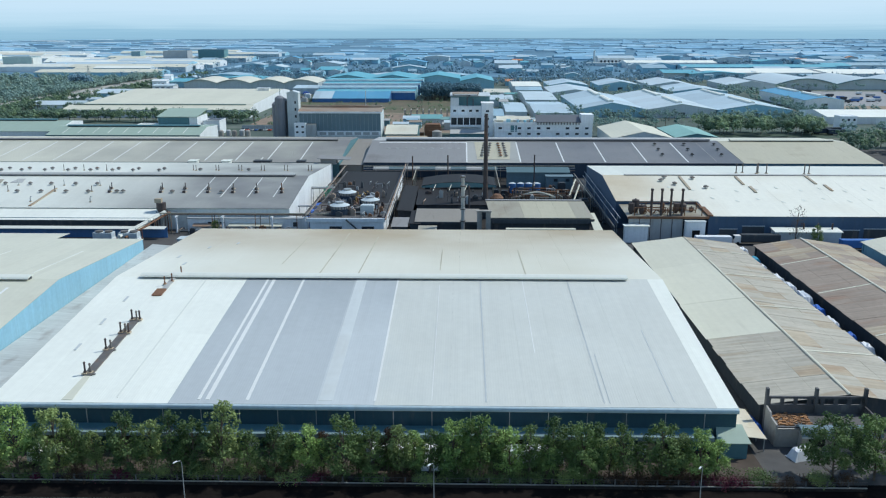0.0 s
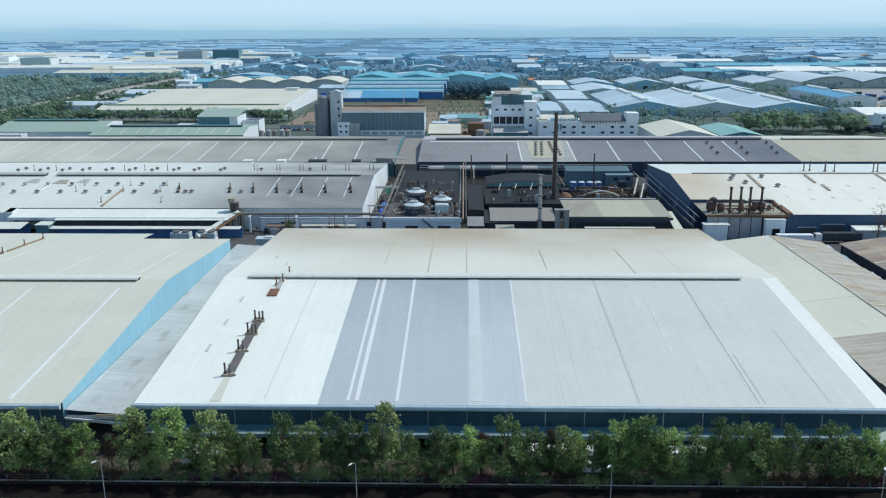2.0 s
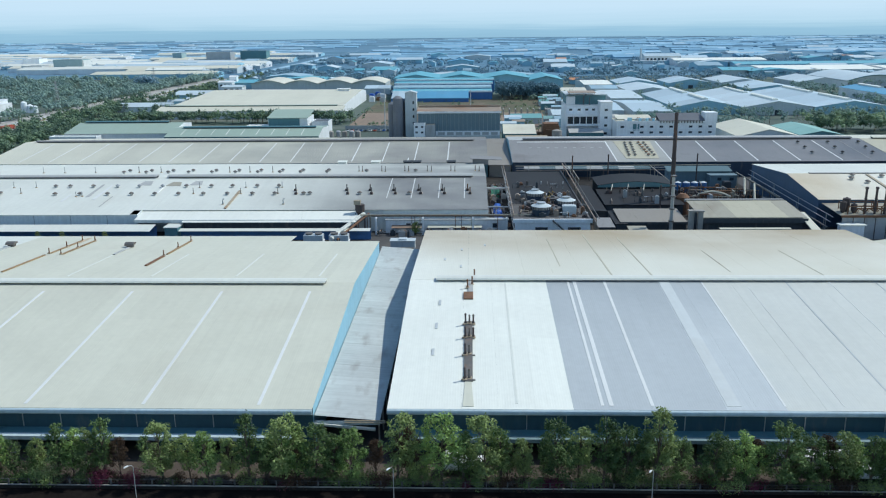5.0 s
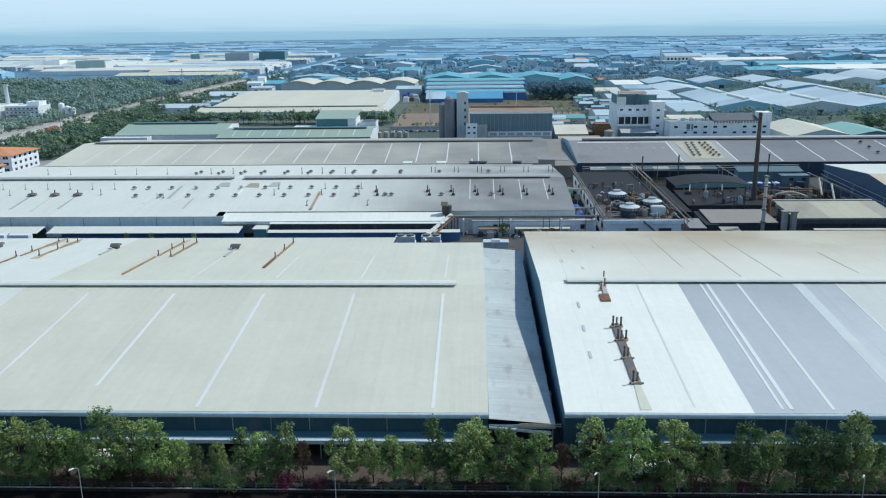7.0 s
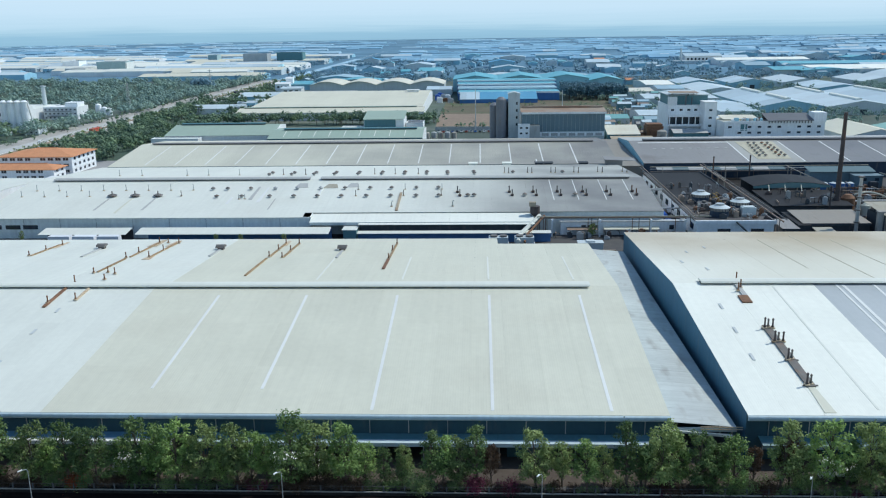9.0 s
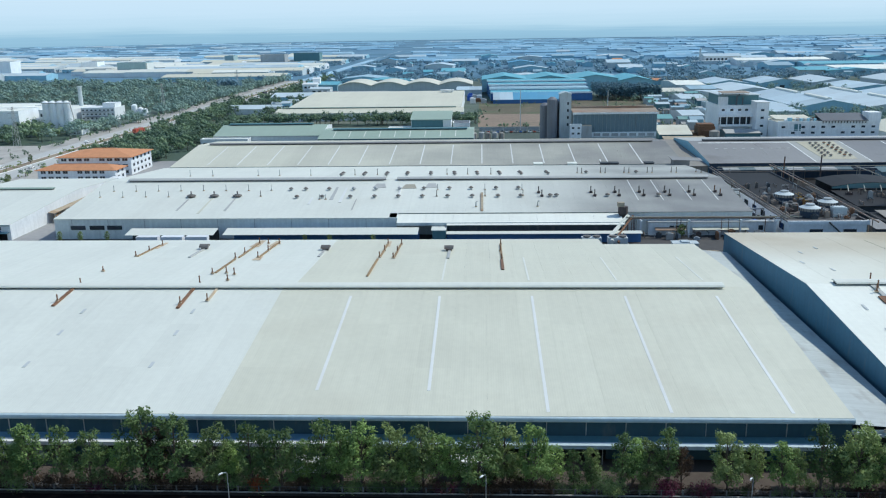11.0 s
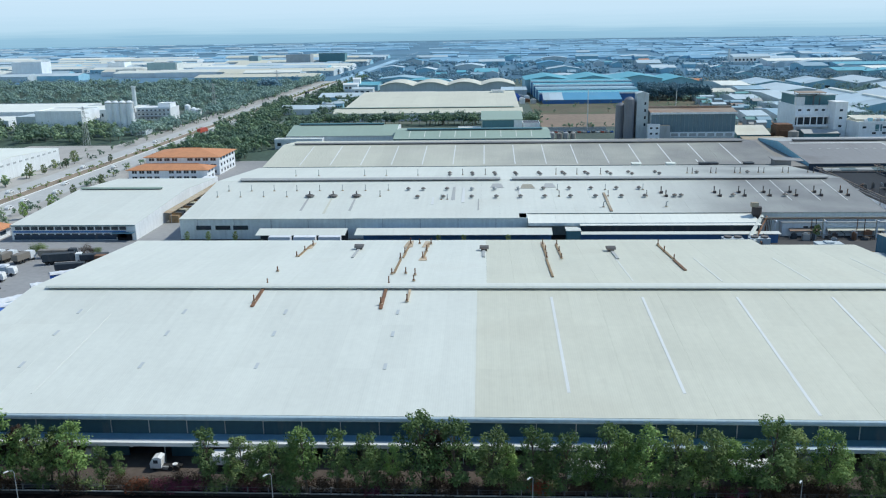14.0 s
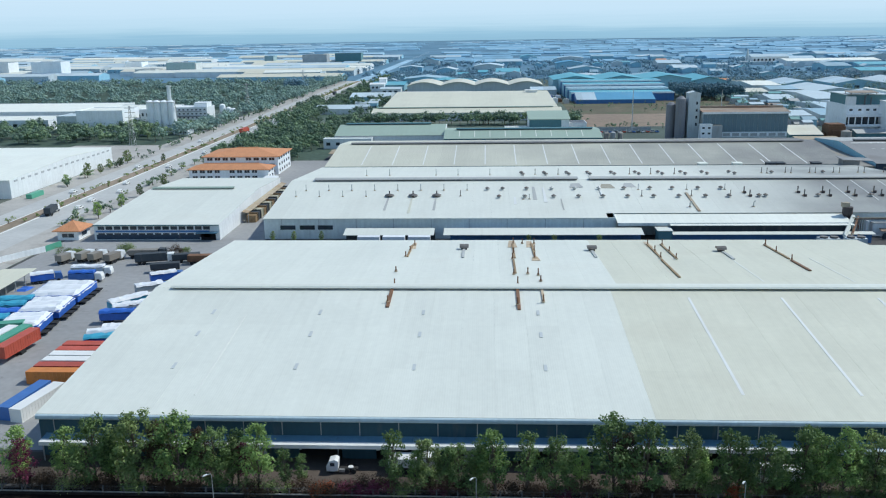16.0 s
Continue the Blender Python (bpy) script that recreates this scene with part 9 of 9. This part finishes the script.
for x, y in ((-63.4, 172.8), (-64.4, 171), (-62.9, 177.6)):
    vent_pipe(x, y, on_roof(y, ays, azs) + 0.15, 1.6, 0.15, "rust", 0.35, False, label="short rusty vent stub by the ridge")
stain(-64.1, 122.5, 130.5, ays, azs, 1.8, "roof_beige")
for x, y in ((-70.5, 140), (-70.3, 151), (-70, 162), (-70, 196), (-66, 208), (-66, 188), (-60, 214)):
    lump("roof_patch", Shape().slab([(x - 0.25, y, on_roof(y, ays, azs) + 0.04), (x + 0.25, y, on_roof(y, ays, azs) + 0.04), (x + 0.25, y + 2.6, on_roof(y + 2.6, ays, azs) + 0.04), (x - 0.25, y + 2.6, on_roof(y + 2.6, ays, azs) + 0.04)], 0.05), "roof_mid", "small grey repair strip on roof sheets", "patch", "roof patches")

# beige warehouse: rusty vents on the rear slope and by the ridge
for x, ya, yb, m in ((-236.6, 163.5, 172.8, "rust"), (-209.7, 162.5, 172.8, "rust"), (-204.5, 166.5, 172.5, "rust_stain"), (-236.6, 208, 224, "rust_gold"), (-222.3, 206.5, 218.5, "roof_grey"), (-209.6, 188, 204, "rust_gold"), (-209.2, 206, 226, "rust_gold"),
                     (-204, 206, 226, "rust_gold"), (-188.7, 207, 216, "roof_grey"), (-173, 184, 204, "rust_gold"), (-172.7, 206, 225, "rust_gold"), (-169, 205, 225, "rust_gold"), (-155.2, 204.5, 215, "roof_grey"), (-141.7, 191, 203, "rust"), (-141.6, 205, 224, "rust_gold")):
    walkway(x, ya, yb, bys, bzs, 0.7 if m in ("rust", "roof_grey") else 0.5, m)
for x, y, h in ((-236.8, 166, 1.8), (-236.4, 176, 1.8), (-237.6, 190, 1.4), (-209.9, 164.8, 1.9), (-209.5, 176.5, 2.4), (-204.6, 166.3, 2.0), (-206.8, 187.5, 1.9), (-204.5, 186, 2.0), (-204.3, 180, 1.6), (-237, 208, 1.6), (-236.6, 216, 1.5), (-236, 224, 1.6),
                (-210, 187, 1.6), (-209.8, 205, 1.9), (-209.3, 212, 1.9), (-209, 226, 2.0), (-204.2, 206, 2.0), (-203.8, 215, 2.0), (-203.3, 225.5, 2.0), (-206.5, 226, 1.7), (-172.8, 206, 1.8), (-172.5, 215, 1.9), (-172.6, 224.5, 1.9)):
    vent_pipe(x, y, on_roof(y, bys, bzs) + 0.15, h * 0.68, 0.14, "rust", 0.35, False, label="straight rusty vent stub on the roof")
for x, y, h in ((-169.2, 205, 1.7), (-169, 214, 1.8), (-168.8, 224, 1.9), (-141.5, 223.5, 1.9), (-141.8, 214, 1.8), (-141.7, 203, 1.8)):
    vent_pipe(x, y, on_roof(y, bys, bzs) + 0.15, h * 0.68, 0.14, "rust", 0.35, False, label="straight rusty vent stub on the roof")
for x, y in ((-222.3, 218.8), (-188.6, 216.8), (-155.4, 215.6)):
    z = on_roof(y, bys, bzs)
    c = thing("roof_hood", (x, y, z), "dark curved exhaust hood on the roof", "exhaust hood", "roof hoods")
    part("duct", Shape().box(x - 0.8, x + 0.8, y - 0.7, y + 0.7, z - 0.05, z + 0.7), "pipe_dark", c)
    part("hood", Shape().prism([(y - 1.3, z + 0.6), (y - 0.9, z + 1.1), (y, z + 1.35), (y + 0.9, z + 1.1), (y + 1.2, z + 0.7)], x - 1.2, x + 1.2), "pipe_dark", c)
for x, ya, yb, w in ((-209.3, 221, 231, 2.6), (-204.5, 221, 230, 2.2), (-204, 203, 208, 2.2), (-236.2, 219, 228, 1.6), (-172.5, 221, 229, 1.6)):
    stain(x, ya, yb, bys, bzs, w, "rust_stain")
for x in (-272, -250, -229, -206):
    for y in (137, 150, 160):
        lump("roof_patch", Shape().slab([(x - 0.3, y, on_roof(y, bys, bzs) + 0.04), (x + 0.3, y, on_roof(y, bys, bzs) + 0.04), (x + 0.3, y + 2.2, on_roof(y + 2.2, bys, bzs) + 0.04), (x - 0.3, y + 2.2, on_roof(y + 2.2, bys, bzs) + 0.04)], 0.05), "roof_mid", "small dull repair strip on roof sheets", "patch", "roof patches")


# hall with many vents: pairs of mushroom hoods and pipes
def mushroom(x, y, z, mat="pipe_dark", r=0.8, group="mushroom vents"):
    root = thing("mushroom_vent", (x, y, z), "dark mushroom vent on the hall roof", "roof vent", group)
    part("neck", Shape().cyl(x, y, z - 0.05, z + 0.5, r * 0.6, 8), "galvanised", root)
    part("hood", Shape().cyl(x, y, z + 0.5, z + 0.72, r, 10, r * 0.95).cyl(x, y, z + 0.72, z + 1.1, r * 0.95, 10, r * 0.25), mat, root)


def hood(x, y, z, label="low rusty exhaust hood on the hall roof"):
    root = thing("roof_hood", (x, y, z), label, "exhaust hood", "roof hoods")
    part("duct", Shape().cyl(x, y, z - 0.1, z + 0.9, 0.45, 10), "rust", root)
    part("hood", Shape().cyl(x, y, z + 0.35, z + 0.6, 1.7, 14, 1.55).cyl(x, y, z + 0.6, z + 0.95, 1.55, 14, 0.5), "pipe_dark", root)
    part("stub", Shape().cyl(x, y, z + 0.95, z + 2.0, 0.2, 8), "stack_steel", root)


rnd = random.Random(91)
slim = dict(r=0.13, foot=0.35, bend=False)
for k in range(8):
    x = -284 + 8.36 * k
    if k in (4, 5, 6):
        hood(x, 291.3, on_roof(291.3, dys, dzs))
        stain(x - 0.2, 276 - 3 * (k % 2), 290.5, dys, dzs, 0.9, "roof_grey" if k != 5 else "roof_beige")
    else:
        vent_pipe(x, 291.5, on_roof(291.5, dys, dzs), 1.9, mat="galvanised" if k < 4 else "pipe_dark", **slim)
    vent_pipe(x + 2.2, 298.5, on_roof(298.5, dys, dzs), 2.0, mat="galvanised", **slim)
for x in (-216, -210.6, -202, -193, -184.9, -176.3, -167.5, -158.3, -150.5, -141.5, -133.5):
    mushroom(x, 298.6, on_roof(298.6, dys, dzs), "pipe_dark" if x < -193 or x > -168 else "galvanised", 0.85)
for x in (-212, -203, -193, -184.4, -176, -167.5, -158.6, -150, -141, -133):
    mushroom(x, 289.4, on_roof(289.4, dys, dzs), "pipe_dark", 0.9)
for x in (-162.5, -145.5, -132.2):
    for y in (298, 290.6):
        vent_pipe(x, y, on_roof(y, dys, dzs), 1.9, mat="galvanised" if y > 295 else "pipe_dark", **slim)
for x, y in ((-201.5, 287.8), (-203.6, 287.6)):
    vent_pipe(x, y, on_roof(y, dys, dzs), 1.6, mat="galvanised", **slim)
for x in (-122.8, -120.6, -102.9, -85.3):
    mushroom(x, 289.6, on_roof(289.6, dys, dzs), "pipe_dark", 0.9)
for x in (-126, -107.6, -99.2, -90.7, -81.8, -73.4, -64.4):
    for dx, y in ((-0.5, 294.5), (0.4, 290.6)):
        vent_pipe(x + dx, y, on_roof(y, dys, dzs), 1.9, 0.2, "pipe_dark" if x < -70 else "rust", 0.6, False, "dark vent pipe on a small footing on the hall roof")
        lump("duct_box", Shape().box(x + dx - 0.45, x + dx + 0.45, y - 1.3, y - 0.6, on_roof(y - 1, dys, dzs) - 0.15, on_roof(y - 1, dys, dzs) + 0.7), "stack_steel", "small dark duct box beside a roof pipe", "duct box", "duct boxes")
# far slope of the same roof
for x in (-202.5, -193.5, -184.6, -176.4, -167, -157.6, -148.6, -139.8, -131.5, -121):
    mushroom(x, 334, on_roof(334, dys, dzs), "pipe_dark", 0.9)
    mushroom(x + 0.3, 327, on_roof(327, dys, dzs), "pipe_dark", 0.85)
for x in (-264, -254.8, -236.3, -227.6, -215, -197.2, -188.2, -160.4, -152.2, -143):
    vent_pipe(x, 330, on_roof(330, dys, dzs), 2.2, mat="galvanised" if x < -200 else "pipe_dark", **slim)
for x in (-108, -98.8, -89.5, -80.4, -71, -61.3):
    for dx in (-0.7, 0.9):
        vent_pipe(x + dx, 332 - dx, on_roof(332 - dx, dys, dzs), 2.0, mat="pipe_dark", **slim)
for x in (-105.4, -85.8):
    mushroom(x, 331, on_roof(331, dys, dzs), "pipe_dark", 0.9)
for x in (-127.8, -148.6):
    vent_pipe(x, 278.8, on_roof(278.8, dys, dzs), 1.5, 0.2, "galvanised", 0.4)
# smears of soot and pale sealing patches round the middle vents
for x, ya, yb, w, m in ((-196, 284, 301, 1.2, "roof_strip"), (-199.5, 287, 302, 1.4, "roof_grey"), (-184, 301, 306, 5.0, "roof_grey"), (-173, 300, 305, 5.5, "roof_dust"), (-165, 301, 306, 4.6, "roof_grey"), (-206.5, 282, 290, 1.0, "roof_strip"), (-190.6, 276, 288, 0.5, "roof_grey")):
    stain(x, ya, yb, dys, dzs, w, m)
walkway(-146.6, 274, 294, dys, dzs, 0.9, "roof_rust")
walkway(-176, 291, 300, dys, dzs, 0.6, "roof_strip", "white repair strip on the hall roof")
for x, m in ((-121.5, "roof_white"), (-106.4, "roof_white"), (-92, "wall_dark"), (-88, "wall_dark"), (-72.5, "wall_dark")):
    lump("valley_box", Shape().box(x - 1.8, x + 1.8, 371.2, 375, 6.4, 8.0).box(x - 2.1, x + 2.1, 370.9, 375.3, 8.0, 8.2), m, "boxy fan housing in the roof valley", "fan housing", "valley fan boxes")
lump("valley_scrap", Shape().box(-63, -56, 368, 373, 7.2, 9.6).slab([(-64, 366, 10.2), (-50, 369, 9.2), (-50, 375, 9.6), (-64, 374, 10.6)], 0.2), "roof_smoked", "jumbled sheet-metal housing at the hall corner", "housing")

# dark hall: cluster of mushroom vents on a pale patch
lump("roof_patch", Shape().slab([(7, 382, on_roof(382, eys, ezs) + 0.05), (22, 382, on_roof(382, eys, ezs) + 0.05), (24, 415, on_roof(415, eys, ezs) + 0.05), (6, 415, on_roof(415, eys, ezs) + 0.05)], 0.06), "roof_dust_light", "pale cream patch of sheets on a dark roof", "patch")
for x in (9.2, 12.0, 18.0, 20.6):
    for j in range(6):
        y = 387 + 4.6 * j
        mushroom(x + 0.35 * j * (1 if x < 15 else -0.3), y, on_roof(y, eys, ezs) + 0.05, "pipe_dark" if x != 18.0 else "rust", 0.85)
for x, y in ((94, 410), (93.7, 400), (93.4, 390), (108.3, 410), (107.7, 400), (107.2, 390), (122.8, 410), (121.9, 400), (120.8, 390)):
    mushroom(x, y, on_roof(y, eys, ezs) + 0.05, "roof_sooty", 0.9)
for i in range(9):
    x = -36 + 4.2 * i
    lump("roof_patch", Shape().slab([(x, 402, on_roof(402, eys, ezs) + 0.04), (x + 1.5, 402, on_roof(402, eys, ezs) + 0.04), (x + 1.5, 403, on_roof(403, eys, ezs) + 0.04), (x, 403, on_roof(403, eys, ezs) + 0.04)], 0.05), "roof_grey", "small light patch on a sooty roof", "patch", "roof patches")

# cream hall: pipes near the ridge and long patches
for x, y in ((104, 316), (107, 318), (111, 314), (112.5, 317), (115, 315), (128, 312), (130.5, 314)):
    vent_pipe(x, y, on_roof(y, hys, hzs), 3.6, 0.22, "pipe_dark", 0.5, False, "tall dark vent pipe behind the ridge")
for x, ya, yb in ((80, 290, 306), (100.5, 296, 306), (102, 287, 294), (126.5, 297, 307), (129, 289, 296)):
    walkway(x, ya, yb, hys, hzs, 0.9, "roof_rust")
for x, y in ((72, 300), (76, 296), (84, 303), (86, 292), (74, 304)):
    mushroom(x, y, on_roof(y, hys, hzs), "pipe_dark", 1.0)
for i in range(34):
    x, y = 70 + 7.5 * (i % 17) + 3 * (i // 17), 276 + 12 * (i // 17) + (i * 7) % 5
    lump("roof_patch", Shape().slab([(x, y, on_roof(y, hys, hzs) + 0.04), (x + 0.8, y, on_roof(y, hys, hzs) + 0.04), (x + 0.5, y + 1.6, on_roof(y + 1.6, hys, hzs) + 0.04), (x - 0.3, y + 1.6, on_roof(y + 1.6, hys, hzs) + 0.04)], 0.05), "roof_pale", "small dull repair patch on cream sheets", "patch", "roof patches")



# ---- fence, lamps and vehicles along the lane ----
fence = thing("fence_wall", (-120, 110.6, 0), "low concrete fence wall with short posts", "fence")
part("base_wall", Shape().box(-300, 60, 110.45, 110.65, 0, 0.55), "fence_shade", fence)
part("coping", Shape().box(-300, 60, 110.42, 110.68, 0.55, 0.64), "concrete", fence)
me = Shape().box(-0.09, 0.09, -0.09, 0.09, 0, 1.6).mesh("post", M["concrete_dark"])
for i in range(115):
    piece("post", me, fence, (-298.5 + 3.12 * i, 110.55, 0))
for z in (1.0, 1.5):
    part("rail", Shape().box(-300, 60, 110.53, 110.57, z, z + 0.03), "pipe_dark", fence)


def street_lamp():
    root = thing("street_lamp", (0, 0, 0), "grey single-arm street lamp beside the road", "street lamp", "street lamps")
    part("pole", Shape().cyl(0, 0, 0, 8.0, 0.08, 8, 0.045), "lamp_grey", root)
    part("base", Shape().cyl(0, 0, 0, 0.5, 0.2, 8), "lamp_grey", root)
    part("arm", Shape().tube([(0, 0, 7.95), (-0.1, -0.1, 8.25), (-0.45, -0.6, 8.45)], 0.035, 6), "lamp_grey", root)
    part("lamp_head", Shape().prism([(-0.36, 0), (0.36, -0.03), (0.32, 0.1), (-0.24, 0.12)], -0.1, 0.1, "y"), "white_paint", root).matrix_basis = pose(-0.6, -0.85, 8.42, 0, 0, 58)
    return root


lamp = street_lamp()
lamp.matrix_basis = pose(-146.2, 102.8, 0.05)
for x in (-290.5, -254, -217.7, -181.9, -110.4, -74.3, -38.9, -3.8, 33.1, 69.5):
    copy_thing(lamp, pose(x, 102.8, 0.05))

# tractor unit waiting at a loading door
tu = thing("tractor_unit", (-238.6, 118.4, 0), "white tractor unit without a trailer on the lane", "truck")
part("cab", Shape().prism([(-241.8, 0.6), (-239.6, 0.6), (-239.5, 2.7), (-240.2, 3.0), (-241.3, 2.7), (-241.85, 1.7)], 117.3, 119.5, "y"), "white_paint", tu)
part("windscreen", Shape().slab([(-241.36, 117.5, 2.62), (-241.36, 119.3, 2.62), (-241.88, 119.3, 1.7), (-241.88, 117.5, 1.7)], 0.05), "glass_dark", tu)
part("side_window", Shape().box(-241.1, -240.2, 117.26, 117.31, 1.7, 2.4), "glass_dark", tu)
part("chassis", Shape().box(-239.6, -235.8, 117.9, 118.9, 0.6, 0.95), "rubber", tu)
part("fifth_wheel", Shape().cyl(-237.2, 118.4, 0.95, 1.12, 0.55, 10), "white_paint", tu)
part("fuel_tank", Shape().box(-239.4, -238.3, 117.35, 117.85, 0.4, 0.95), "galvanised", tu)
for x in (-240.9, -237.8, -236.5):
    for y in (117.5, 119.3):
        part("wheel", Shape().prism([(x + 0.5 * math.cos(6.28318 * k / 12), 0.55 + 0.5 * math.sin(6.28318 * k / 12)) for k in range(12)], y - 0.15, y + 0.15, "y"), "rubber", tu)
tu.scale = (0.8, 0.8, 0.8)
lorry(-63.4, 116.4, 4, 2.0, "white_paint", "white_paint", "white box lorry parked on the lane", 180, 0.05)
lorry(-10, 117.2, 8, 3.0, "white_paint", "white_paint", "white lorry half hidden behind the trees", 0, 0.05)
lorry(-4.5, 114.4, 3.2, 2.0, "tarp_white", "white_paint", "pale lorry half hidden behind the trees", 0, 0.05)
lorry(-149, 117.0, 5, 2.8, "white_paint", "white_paint", "white van body half hidden behind the trees", 0, 0.05)
lorry(10, 117, 7, 3.0, "tarp_white", "white_paint", "white lorry parked behind the trees", 0, 0.05)
lorry(-171, 116.4, 5, 2.6, "white_paint", "white_paint", "white van body half hidden behind the trees", 180, 0.05)
lorry(-229, 118.8, 5, 2.5, "white_paint", "white_paint", "small white lorry behind a shrub on the lane", 0, 0.05)
for a in (-276.8, -251.8, -239, -214, -189.3, -164.3, -139.3, -114.3):
    d = thing("door_2", (a + 3, 123.3, 0), "white roller door, half lowered", "door", "roller doors", "structure")
    part("leaf", Shape().box(a, a + 5.4, 123.56, 123.62, 0.9, 3.28), "wall_white", d)
for i in range(12):
    x = rnd.uniform(-280, 40)
    lump("wrapped_crate", Shape().box(x, x + 1.6, 121.0, 122.2, 0.06, 1.3).box(x + 0.1, x + 1.4, 121.1, 122.1, 1.3, 1.9), rnd.choice(("tarp_white", "wall_grey", "roof_rust")), "wrapped crate standing under the canopy", "crate", "wrapped crates")
